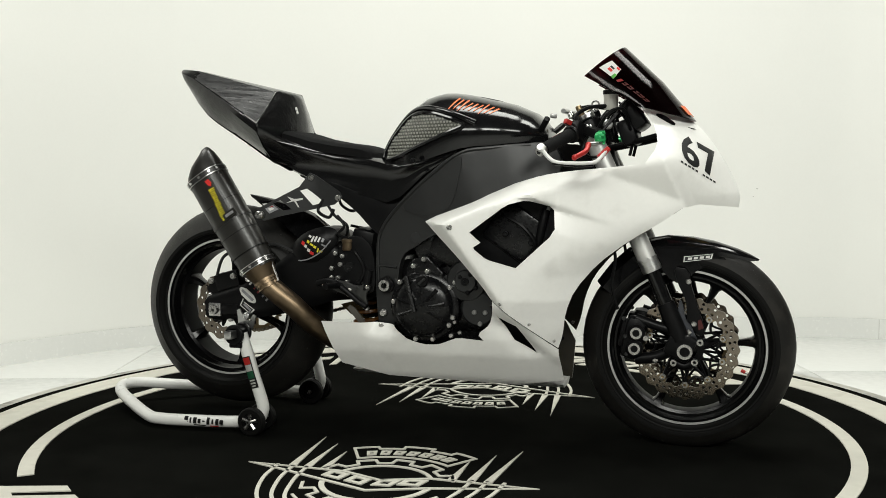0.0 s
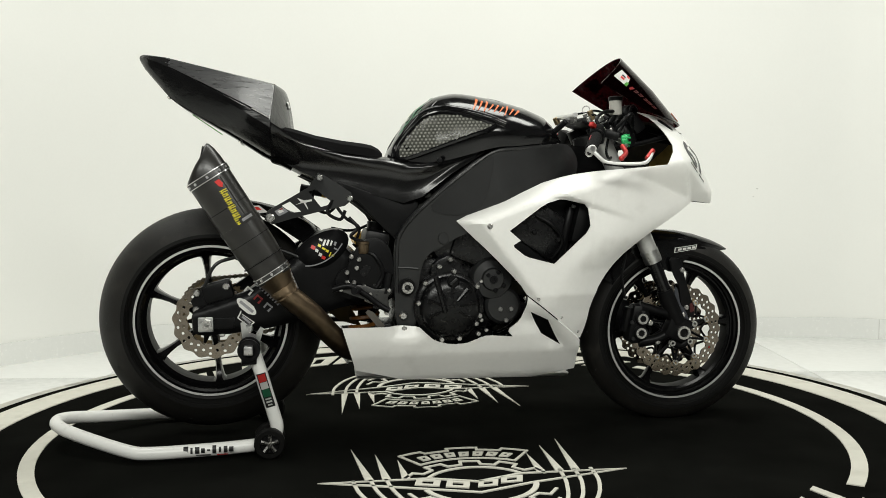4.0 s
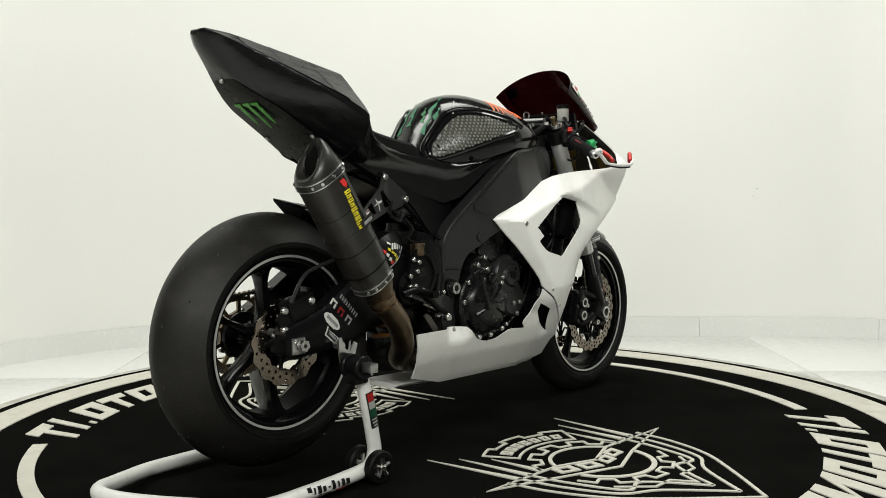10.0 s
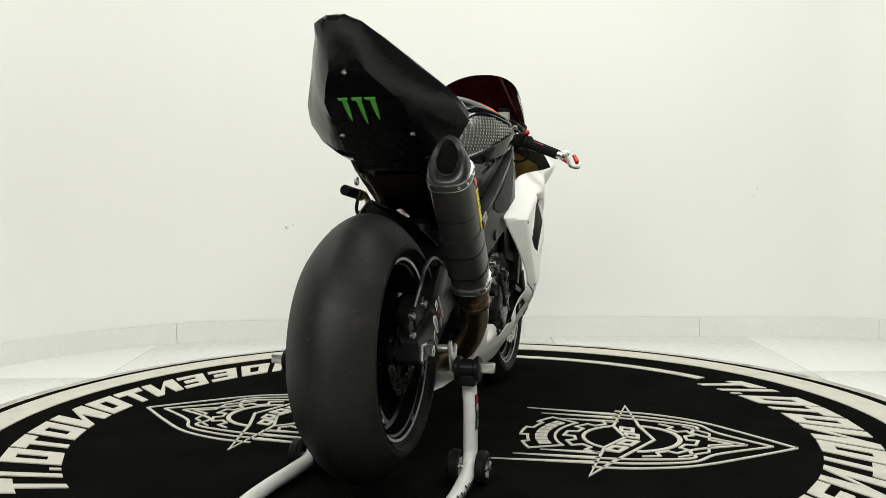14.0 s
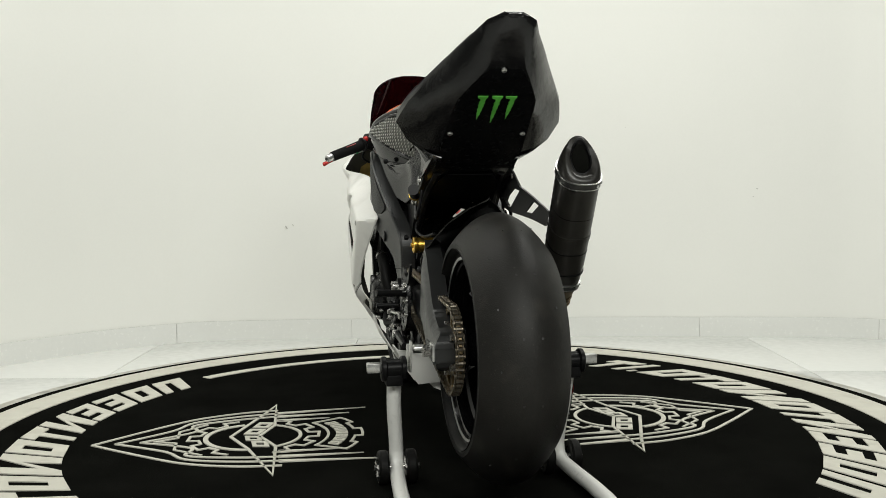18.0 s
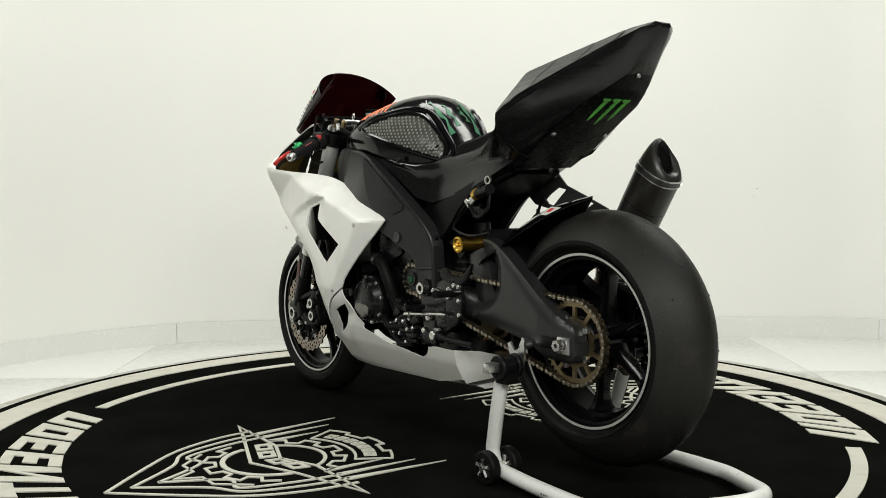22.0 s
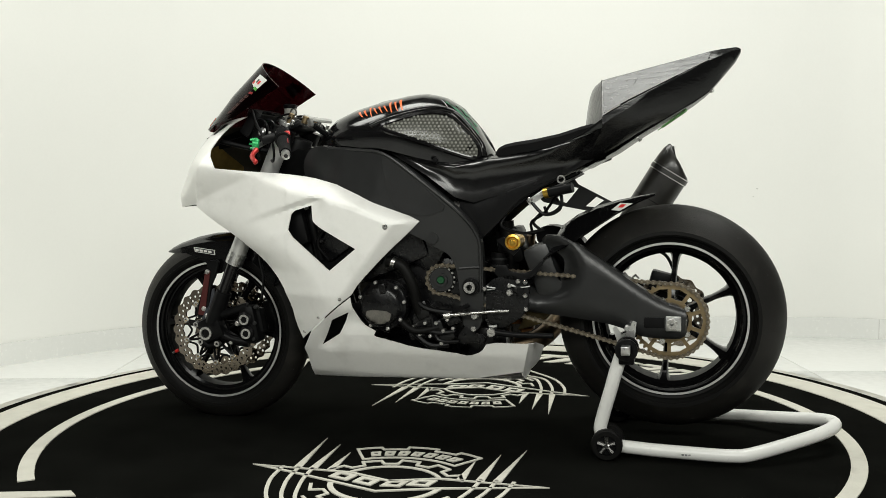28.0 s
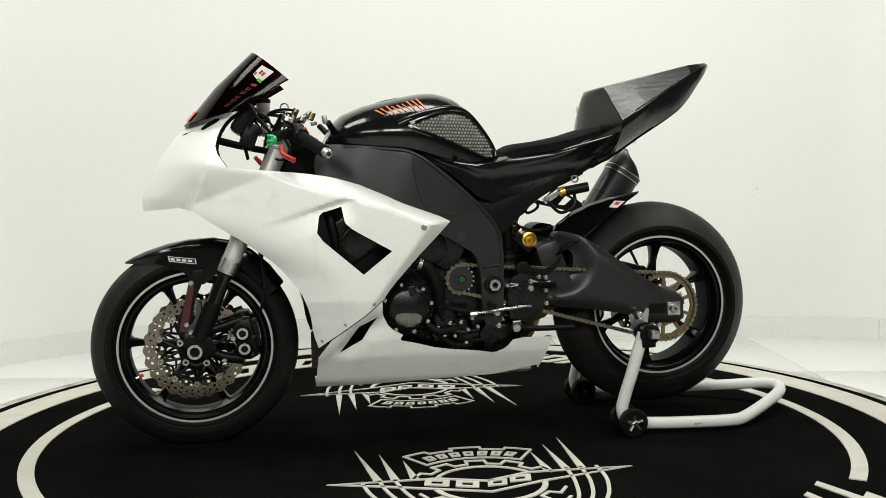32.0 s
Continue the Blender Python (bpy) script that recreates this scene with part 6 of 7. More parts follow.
def build_exhaust():
    A, B = Vector((-0.677, -0.213, 0.782)), Vector((-0.503, -0.221, 0.502))
    d = (B - A).normalized()
    v = Vector((0, 1, 0))
    u = d.cross(v).normalized()

    def ring(c, ru, rv, k=24, e=0.75):
        return [c + u * ru * math.copysign(abs(math.cos(t)) ** e, math.cos(t)) + v * rv * math.copysign(abs(math.sin(t)) ** e, math.sin(t)) for t in [math.tau * i / k for i in range(k)]]

    can = part("silencer", loft([ring(A + d * 0.0, 0.060, 0.050), ring(A + d * 0.12, 0.060, 0.050), ring(B - d * 0.08, 0.058, 0.049), ring(B, 0.050, 0.044)]), M_CARBON, bike, "dark carbon exhaust silencer")
    def slash(t):
        return 0.046 + 0.030 * math.cos(t)

    def cap_ring(scale, f, sink=0.0, e=0.8):
        out = []
        for i in range(32):
            t = math.tau * i / 32
            pinch = 1 - 0.30 * f * max(0.0, math.cos(t))
            out.append(A + u * (0.060 * scale * math.copysign(abs(math.cos(t)) ** e, math.cos(t)) + 0.006 * (1 - scale)) + v * 0.050 * scale * pinch * math.copysign(abs(math.sin(t)) ** e, math.sin(t)) - d * (slash(t) * f - sink))
        return out

    part("end_cap", loft([cap_ring(1.005, 0.0, 0, 0.75), cap_ring(0.99, 0.35, 0, 0.75), cap_ring(0.93, 0.72), cap_ring(0.82, 0.95), cap_ring(0.74, 1.0), cap_ring(0.50, 1.0, 0.004)], cap=False), M_CARBON, can, "slash-cut dark carbon end cap")
    part("outlet_rim", loft([cap_ring(0.54, 1.0, 0.004), cap_ring(0.50, 1.04, 0.002), cap_ring(0.45, 1.03, 0.004), cap_ring(0.43, 0.9, 0.01)], cap=False), M_SATIN, can, "rounded outlet rim")
    part("outlet", loft([cap_ring(0.44, 0.92, 0.008), cap_ring(0.42, 0.6, 0.06), cap_ring(0.38, 0.3, 0.16)]), M_CARPET, can, "black outlet bore")
    for c, ru, rv, w in ((A + d * 0.004, 0.0625, 0.0525, 0.017), (B - d * 0.014, 0.0545, 0.0475, 0.013)):
        band = part("clamp_band", loft([ring(c - d * w / 2, ru, rv), ring(c + d * w / 2, ru, rv)]), M_MACHINED, can, "riveted clamp band with bright edges")
        for e in (-1, 1):
            part("band_edge", loft([ring(c + d * (e * w / 2 - 0.0012), ru + 0.0008, rv + 0.0008), ring(c + d * (e * w / 2 + 0.0012), ru + 0.0008, rv + 0.0008)]), M_ALU, band, "bright band edge")
        for k in range(5):
            t = radians(-150 + k * 30)
            q = c + u * (ru + 0.0) * math.copysign(abs(math.cos(t)) ** 0.75, math.cos(t)) + v * (rv + 0.001) * math.copysign(abs(math.sin(t)) ** 0.75, math.sin(t))
            part("rivet", cyl(q, (u * math.cos(t) + v * math.sin(t)), 0.0040, 0.004, 8), M_ALU, band)
    # plain coloured bars down the outer side of the can
    for i in range(9):
        w = (0.010, 0.008, 0.009, 0.007, 0.010, 0.008, 0.009, 0.010, 0.008)[i]
        c = A + d * (0.058 + i * 0.0118) + v * -0.0505 + u * (0.016 - 0.0012 * i)
        for off, hw in ((-0.0032, 0.0013), (0.0022, 0.0013)):
            part("name_bar", loft([[c + v * k + u * a * w + d * (off + b * hw + a * 0.001) for a, b in ((-1, -1), (1, -1), (1, 1), (-1, 1))] for k in (0.0, -0.0015)]), M_YELLOW, can)
        part("name_bar", loft([[c + v * k + u * (0.5 * w * (1 if i % 2 else -1) + a * 0.0016) + d * b * 0.004 for a, b in ((-1, -1), (1, -1), (1, 1), (-1, 1))] for k in (0.0, -0.0015)]), M_YELLOW, can)
    c = A + d * 0.036 + v * -0.0505 + u * 0.018
    part("name_mark", loft([[c + u * a * 0.009 + d * b * 0.012 for a, b in ((-1, -1), (0.6, -1), (1, 0.2), (0.2, 1), (-0.6, 0.3))], [c + v * -0.0015 + u * a * 0.009 + d * b * 0.012 for a, b in ((-1, -1), (0.6, -1), (1, 0.2), (0.2, 1), (-0.6, 0.3))]]), M_REDD, can)
    # scuffed lower rim of the can and the weave seams
    for k in (0.10, 0.205, 0.27):
        part("can_seam", loft([ring(A + d * k, 0.0602, 0.0502), ring(A + d * (k + 0.002), 0.0602, 0.0502)]), M_SATIN, can)
    for r0, r1, t0, t1 in ((0.050, 0.036, -0.004, 0.036), (0.0385, 0.0385, 0.036, 0.044), (0.0365, 0.0365, 0.060, 0.064)):
        part("pipe_cone", tube([B + d * t0, B + d * t1], (r0, r1), 24, 1), M_TI, can, "heat-stained titanium cone")
    part("link_pipe", tube([B - d * 0.01, B + d * 0.05, (-0.405, -0.205, 0.395), (-0.345, -0.165, 0.325), (-0.28, -0.09, 0.265), (-0.15, -0.03, 0.24)], (0.034, 0.030), 18, 8), M_TI, bike, "heat-stained titanium link pipe")
    part("pipe_flange", tube([B + d * 0.038, B + d * 0.052], 0.036, 18, 1), M_TI, bike)
    part("exhaust_spring", tube([B + d * 0.0 + u * 0.045, B + d * 0.06 + u * 0.035], 0.004, 8, 1), M_STEEL, bike)
    # bracket with cut-outs
    br = [(-0.375, 0.790), (-0.359, 0.783), (-0.282, 0.732), (-0.275, 0.715), (-0.299, 0.694), (-0.452, 0.661), (-0.506, 0.646), (-0.528, 0.660), (-0.520, 0.684), (-0.404, 0.748)]
    h1 = [(-0.404, 0.736), (-0.383, 0.7425), (-0.333, 0.701), (-0.369, 0.691)]
    h2 = [(-0.480, 0.6975), (-0.457, 0.709), (-0.426, 0.680), (-0.452, 0.677)]
    bk = part("silencer_bracket", plate(br, lambda x, z: interp(x, [-0.52, -0.45, -0.36, -0.28], [0.190, 0.165, 0.125, 0.122]), 0.005, [h1, h2], 0.03, -1), M_FRAME, bike, "black cut-out silencer bracket")
    bolts([(-0.371, -0.131, 0.775), (-0.286, -0.126, 0.714)], (0, -1, 0), 0.009, 0.012, bk)
    bolts([(-0.512, -0.197, 0.664)], (0, -1, 0), 0.013, 0.022, bk)
    part("can_strap", loft([ring(A + d * 0.155, 0.0615, 0.0515), ring(A + d * 0.167, 0.0615, 0.0515)]), M_CARBON, can)
    on = lambda x, z: interp(x, [-0.52, -0.45, -0.36, -0.28], [0.190, 0.165, 0.125, 0.122]) + 0.0015
    for mark in ([(-0.437, 0.719), (-0.417, 0.711), (-0.395, 0.714), (-0.395, 0.709), (-0.416, 0.704), (-0.424, 0.704)], [(-0.442, 0.699), (-0.425, 0.707), (-0.415, 0.712), (-0.422, 0.704)], [(-0.420, 0.707), (-0.414, 0.706), (-0.405, 0.686), (-0.408, 0.686)]):
        part("bracket_mark", plate(mark, on, 0.003, (), 0.01, -1), M_WHITED, bk, "white scratched mark")
    part("bracket_sticker", plate([(-0.500, 0.683), (-0.478, 0.694), (-0.462, 0.681), (-0.488, 0.668)], on, 0.003, (), 0.01, -1), M_STICKER, bk)
    part("bracket_sticker", plate([(-0.492, 0.683), (-0.481, 0.688), (-0.474, 0.682), (-0.486, 0.676)], lambda x, z: on(x, z) + 0.001, 0.003, (), 0.01, -1), M_WHITED, bk)
    part("bracket_sticker", plate([(-0.487, 0.688), (-0.479, 0.692), (-0.476, 0.689), (-0.484, 0.685)], lambda x, z: on(x, z) + 0.001, 0.003, (), 0.01, -1), M_REDDARK, bk)
    # buckled strap clip on the can and its raised edge line
    c = A + d * 0.150 + v * -0.0515 + u * 0.030
    part("strap_clip", loft([[c + v * k + u * a * 0.022 + d * b * 0.010 for a, b in ((-1, -1), (1, -1), (1, 1), (-1, 1))] for k in (0.0, -0.004)]), M_CARBON, can)
    part("strap_slot", loft([[c + v * k + u * a * 0.015 + d * b * 0.004 for a, b in ((-1, -1), (1, -1), (1, 1), (-1, 1))] for k in (-0.003, -0.0055)]), M_STICKER, can)
    part("can_edge", tube([A + d * 0.02 + v * -0.0478 + u * 0.030, A + d * 0.145 + v * -0.0478 + u * 0.030], 0.0016, 6, 1), M_CARBON, can)


def build_front():
    for s in (-1, 1):
        y = s * 0.103
        tp, mid, low = Vector((0.468, y, 0.905)), Vector((0.645, y, 0.508)), Vector((0.722, y, 0.318))
        fork = part("fork_tube", tube([tp, mid], 0.0265, 20, 1), M_FORK, bike, "silver upper fork tube")
        for f0, f1, r in ((0.092, 0.072, 0.0282), (0.066, 0.040, 0.0278), (0.036, 0.020, 0.0284), (0.017, 0.0, 0.0275)):
            part("fork_collar", tube([mid + (tp - mid) * f0, mid + (tp - mid) * f1], r, 20, 1), M_ALU, fork)
        part("fork_slider", tube([mid, mid + (low - mid) * 0.5], 0.0205, 18, 1), M_GLOSS, fork, "black lower fork leg")
        part("fork_sleeve", tube([mid + (low - mid) * 0.46, low], (0.0245, 0.027), 18, 1), M_SATIN, fork)
        foot = part("fork_foot", box((0.722, y, 0.302), (0.075, 0.045, 0.075), (0, 24, 0), 0.012), M_SATIN, fork)
        part("axle_ring", revolve((FW[0], s * 0.118, FW[2]), (0, s, 0), [(0.014, 0), (0.021, 0), (0.021, 0.014), (0.014, 0.014)], 20, closed_profile=True), M_STEEL, foot)
        # radial caliper
        bm = box((0.594, s * 0.088, 0.318), (0.060, 0.066, 0.125), (0, 12, 0), 0.026)
        for x, z in ((0.603, 0.336), (0.598, 0.292)):
            cyl((x, s * 0.118, z), (0, s, 0), 0.024, 0.02, 20, 0.005, bm)
        box((0.566, s * 0.080, 0.33), (0.022, 0.044, 0.080), (0, 12, 0), 0.010, bm)
        cal = part("front_caliper", bm, M_SATIN, bike, "black radial brake caliper")
        for k in range(3):
            part("caliper_port", cyl((0.568 + 0.004 * k, s * 0.117, 0.375 - 0.05 * k), (0, s, 0), 0.006, 0.008, 10, 0.001), M_FRAME, cal)
        for x, z in ((0.603, 0.336), (0.598, 0.292)):
            part("caliper_ring", revolve((x, s * 0.126, z), (0, s, 0), [(0.010, -0.006), (0.0165, -0.006), (0.0165, 0.004), (0.010, 0.004)], 18, closed_profile=True), M_STEEL, cal)
        bolts([(0.629, s * 0.118, 0.322), (0.655, s * 0.112, 0.262)], (0, s, 0), 0.009, 0.014, cal)
        for x, z in ((0.704, 0.255), (0.761, 0.259), (0.775, 0.314)):
            part("pinch_bolt", revolve((x, s * 0.112, z), (0, s, 0), [(0.0045, -0.01), (0.009, -0.01), (0.009, 0.006), (0.0045, 0.006)], 12, closed_profile=True), M_STEEL, foot)
        part("foot_lug", tube([(0.704, s * 0.103, 0.258), (0.733, s * 0.104, 0.245), (0.761, s * 0.103, 0.262)], 0.012, 10, 3), M_SATIN, foot)
        part("caliper_arm", tube([(0.60, s * 0.10, 0.26), (0.66, s * 0.105, 0.27), (0.715, s * 0.105, 0.30)], 0.016, 10, 3), M_SATIN, cal)
        part("caliper_arm", tube([(0.60, s * 0.10, 0.375), (0.66, s * 0.105, 0.355), (0.70, s * 0.105, 0.345)], 0.014, 10, 3), M_SATIN, cal)
        part("brake_hose", tube([(0.55, s * 0.11, 0.40), (0.535, s * 0.125, 0.47), (0.545, s * 0.13, 0.55), (0.52, s * 0.12, 0.64)], 0.0045, 8), M_SATIN, bike)
        # fender side strut with its guard
        strut = [(0.700, 0.520), (0.742, 0.515), (0.752, 0.455), (0.790, 0.345), (0.775, 0.325), (0.740, 0.362), (0.735, 0.430), (0.712, 0.475)]
        part("fender_strut", plate(soften(strut), 0.092, 0.010, side=s), M_SATIN, bike)
        bolts([(0.742, s * 0.094, 0.480), (0.757, s * 0.094, 0.362)], (0, s, 0), 0.008, 0.008, bike)
        part("red_mark", plate([(0.732, 0.482), (0.749, 0.482), (0.778, 0.344), (0.756, 0.340)] if s > 0 else [(0.768, 0.372), (0.776, 0.376), (0.784, 0.352), (0.770, 0.346)], 0.0945, 0.004, side=s), M_DIMRED, bike)
        part("fender_stay", plate(soften([(0.717, 0.430), (0.726, 0.425), (0.735, 0.375), (0.750, 0.358), (0.770, 0.313), (0.733, 0.325), (0.714, 0.375)]), 0.0985, 0.005, side=s), M_STAY, bike, "blue-grey fender stay")
        bolts([(0.744, s * 0.100, 0.340)], (0, s, 0), 0.008, 0.006, bike)
    # front fender
    rings = []
    crest = ((0.930, 0.537, 0.005), (0.905, 0.552, 0.026), (0.87, 0.568, 0.042), (0.81, 0.588, 0.056), (0.75, 0.600, 0.063), (0.68, 0.604, 0.066), (0.62, 0.593, 0.067), (0.57, 0.566, 0.067), (0.52, 0.522, 0.066), (0.480, 0.470, 0.064))
    c = Vector(FW)
    for x, z, w in crest:
        out = (Vector((x, 0, z)) - c).normalized()
        row = []
        for q in (-1.0, -0.97, -0.8, -0.45, 0, 0.45, 0.8, 0.97, 1.0):
            drop = 0.030 * abs(q) ** 3 * (w / 0.066) + (0.030 * w / 0.066 if abs(q) == 1.0 else 0)
            p = Vector((x, 0, z)) - out * drop
            row.append(Vector((p.x, w * q, p.z)))
        rings.append(row)
    bm = loft(rings, cap=False, closed=False)
    bmesh.ops.recalc_face_normals(bm, faces=bm.faces)
    bmesh.ops.solidify(bm, geom=bm.faces[:], thickness=0.003)
    fen = part("front_fender", bm, M_GLOSS, bike, "gloss black front fender")
    skirt_l = [(0.575, 0.540), (0.63, 0.565), (0.70, 0.572), (0.77, 0.562), (0.855, 0.540), (0.80, 0.525), (0.755, 0.505), (0.735, 0.470), (0.70, 0.475), (0.66, 0.515), (0.61, 0.520)]
    for s in (-1, 1):
        part("fender_side", plate(soften(skirt_l), lambda x, z: interp(x, [0.6, 0.75, 0.855], [0.070, 0.068, 0.050]), 0.003, (), 0.03, s), M_GLOSS, fen)
        part("fender_label", plate([(0.728, 0.548), (0.806, 0.556), (0.802, 0.541), (0.726, 0.532)], lambda x, z: interp(x, [0.6, 0.75, 0.855], [0.070, 0.068, 0.050]) + 0.001, 0.003, (), 0.03, s), M_WHITED, fen, "white outlined label with plain bars")
        part("fender_label", plate([(0.731, 0.5465), (0.802, 0.554), (0.799, 0.543), (0.729, 0.534)], lambda x, z: interp(x, [0.6, 0.75, 0.855], [0.070, 0.068, 0.050]) + 0.0018, 0.003, (), 0.03, s), M_BLACKD, fen)
        for i in range(4):
            x = 0.738 + i * 0.016
            z = 0.5375 + (x - 0.731) * 0.105
            part("label_bar", plate([(x, z), (x + 0.011, z + 0.001), (x + 0.012, z + 0.0075), (x + 0.001, z + 0.0065)], interp(x, [0.6, 0.75, 0.855], [0.070, 0.068, 0.050]) + 0.0027, 0.003, side=s), M_WHITED, fen)
    # clamps, bars, grips, levers, dash
    clamp = part("top_clamp", box((0.450, 0, 0.930), (0.070, 0.20, 0.018), (0, 22, 0), 0.007), M_SATIN, bike, "black top fork clamp with bright screws")
    part("lower_clamp", box((0.535, 0, 0.765), (0.07, 0.25, 0.035), (0, 22, 0), 0.008), M_SATIN, bike)
    part("ignition_switch", cyl((0.470, 0, 0.940), (-0.4, 0, 0.92), 0.020, 0.04, 16, 0.004), M_SATIN, clamp)
    part("steering_damper", tube([(0.395, -0.105, 0.957), (0.405, 0.0, 0.958), (0.400, 0.10, 0.960)], 0.0075, 10, 2), M_ALU, clamp, "bright steering damper rod")
    part("damper_block", box((0.372, -0.130, 0.942), (0.018, 0.014, 0.012), (0, 10, 20), 0.003), M_DULLSTEEL, clamp)
    part("damper_block", box((0.362, 0.146, 0.938), (0.014, 0.012, 0.024), (0, 10, -20), 0.003), M_DULLSTEEL, clamp)
    part("damper_mount", tube([(0.330, 0.10, 0.905), (0.352, 0.140, 0.930)], 0.009, 8, 1), M_SATIN, clamp)
    part("damper_mount", tube([(0.330, -0.10, 0.905), (0.355, -0.135, 0.935)], 0.009, 8, 1), M_SATIN, clamp)
    for x, y, z, r, h, m in ((0.444, 0.104, 0.955, 0.009, 0.035, M_BRASS), (0.443, -0.108, 0.955, 0.009, 0.032, M_BRASS), (0.396, 0.103, 0.950, 0.010, 0.024, M_BRASS), (0.470, 0.022, 0.950, 0.007, 0.04, M_STEEL),
                             (0.462, 0.103, 0.940, 0.021, 0.014, M_ALU), (0.462, -0.103, 0.940, 0.021, 0.014, M_ALU), (0.412, 0.050, 0.948, 0.007, 0.022, M_STEEL), (0.410, -0.045, 0.948, 0.008, 0.020, M_STEEL), (0.425, 0.135, 0.942, 0.006, 0.016, M_STEEL), (0.422, -0.150, 0.940, 0.006, 0.016, M_STEEL)):
        part("clamp_screw", cyl((x, y, z), (-0.4, 0, 0.92), r, h, 12, 0.002), m, clamp)
    part("clamp_hoop", revolve((0.468, 0.022, 0.980), (0.3, 1, 0), [(0.010, -0.002), (0.0135, -0.002), (0.0135, 0.002), (0.010, 0.002)], 16, closed_profile=True), M_STEEL, clamp, "wire key hoop")
    for s in (-1, 1):
        e0, e1 = Vector((0.470, s * 0.112, 0.918)), Vector((0.372, s * 0.312, 0.841))
        dirn = (e1 - e0).normalized()
        part("bar_clamp", tube([Vector((0.478, s * 0.103, 0.888)), Vector((0.462, s * 0.103, 0.925))], 0.035, 18, 1), M_SATIN, bike)
        bar = part("handlebar", tube([e0, e1], 0.011, 12, 1), M_SATIN, bike, "clip-on handlebar")
        part("grip", tube([e0 + dirn * 0.095, e0 + dirn * 0.150, e1 - dirn * 0.012], (0.0185, 0.0165), 16, 3), M_SOFT, bar, "black rubber grip")
        part("grip_flange", cyl(e0 + dirn * 0.094, dirn, 0.025, 0.010, 18, 0.003), M_SATIN, bar)
        part("grip_mark", tube([e0 + dirn * 0.125 + Vector((-0.0115, 0, 0.0125)), e0 + dirn * 0.165 + Vector((-0.0110, 0, 0.0120))], 0.0022, 6, 1), M_REDDARK, bar)
        part("bar_end", cyl(e1 - dirn * 0.002, dirn, 0.0128, 0.026, 16, 0.003), M_ALU, bar, "aluminium bar end")
        part("bar_end_slot", cyl(e1 + dirn * 0.0125, dirn, 0.006, 0.003, 6, 0), M_BLACKD, bar)
        part("switch_box", box(tuple(e0 + dirn * 0.066), (0.044, 0.040, 0.050), (0, 25, s * -60), 0.010), M_SATIN, bar)
        part("switch_button", box((0.421, s * 0.187, 0.921) if s < 0 else (0.425, 0.180, 0.905), (0.020, 0.016, 0.014), (0, 25, s * -40), 0.003), M_RED, bar)
        # lever: silver root, red blade, green adjuster wheel
        grn = Vector((0.512, s * 0.208, 0.876))
        tip = Vector((0.461, s * 0.322, 0.822))
        mid = Vector((0.488, s * 0.255, 0.858))
        lev = part("lever", tube([Vector((0.498, s * 0.150, 0.888)), grn + Vector((0.004, 0, -0.012)), mid], (0.008, 0.0055), 10, 4), M_ALU, bar, "silver lever root")
        part("lever_blade", tube([mid, mid * 0.45 + tip * 0.55 + Vector((0.012, 0, 0.0)), tip], (0.0075, 0.0065), 10, 4), M_RED, lev, "red anodised lever blade")
        part("lever_ball", cyl(tip, (0.1, s, -0.4), 0.0072, 0.013, 12, 0.003), M_RED, lev)
        adj = part("lever_adjuster", cyl(grn, (0.9, s * 0.35, 0.1), 0.0165, 0.020, 14, 0.003), M_GREEN, bar, "green anodised adjuster")
        for k in range(7):
            a = k * math.tau / 7
            part("adjuster_knurl", box((grn.x + 0.004, grn.y + 0.016 * math.cos(a), grn.z + 0.016 * math.sin(a)), (0.018, 0.006, 0.006), (math.degrees(a), 0, 0), 0.0015), M_GREEN, adj)
        part("lever_perch", box((0.490, s * 0.165, 0.893), (0.045, 0.050, 0.026), (0, 20, s * 25), 0.007), M_SATIN, bar)
        part("perch_cap", cyl((0.524, s * 0.135, 0.915), (0.5, s * 0.8, 0.3), 0.014, 0.012, 16, 0.003), M_ALU, bar)
        bolts([(0.470, s * 0.150, 0.912), (0.482, s * 0.175, 0.910)], (-0.5, 0, 0.85), 0.0045, 0.008, bar)
        part("cable", tube([(0.50, s * 0.16, 0.885), (0.545, s * 0.13, 0.94), (0.575, s * 0.10, 0.985), (0.600, s * 0.07, 0.95), (0.575, s * 0.05, 0.83)], 0.0045, 8), M_SATIN, bike)
        part("cable", tube([(0.475, s * 0.17, 0.885), (0.462, s * 0.19, 0.845), (0.485, s * 0.15, 0.825), (0.520, s * 0.09, 0.84)], 0.004, 8), M_SATIN, bike)
        part("cable", tube([(0.445, s * 0.12, 0.955), (0.44, s * 0.09, 0.966), (0.48, s * 0.05, 0.972), (0.52, s * 0.05, 0.955), (0.54, s * 0.06, 0.90)], 0.0035, 8), M_SATIN, bike)
    part("hose", tube([(0.515, -0.10, 0.968), (0.47, -0.135, 0.962), (0.44, -0.165, 0.938), (0.455, -0.17, 0.915)], 0.0055, 8), M_SATIN, bike)
    part("hose", tube([(0.50, -0.15, 0.905), (0.53, -0.165, 0.945), (0.565, -0.13, 0.955), (0.58, -0.08, 0.90)], 0.005, 8), M_SATIN, bike)
    # slotted instrument bracket
    arc = [(0.022 * math.cos(a), 0.034 * math.sin(a)) for a in (-1.4, -0.9, -0.4, 0.1, 0.6, 1.1, 1.5)]
    arc2 = [(x - 0.014, z) for x, z in arc[::-1]]
    hol = [[(x - 0.0105, z + 0.0032), (x - 0.0035, z + 0.0032), (x - 0.0035, z - 0.0036), (x - 0.0105, z - 0.0036)] for x, z in arc[1:6]]
    bm = plate(arc + arc2, 0.0, 0.003, hol, 0, 1)
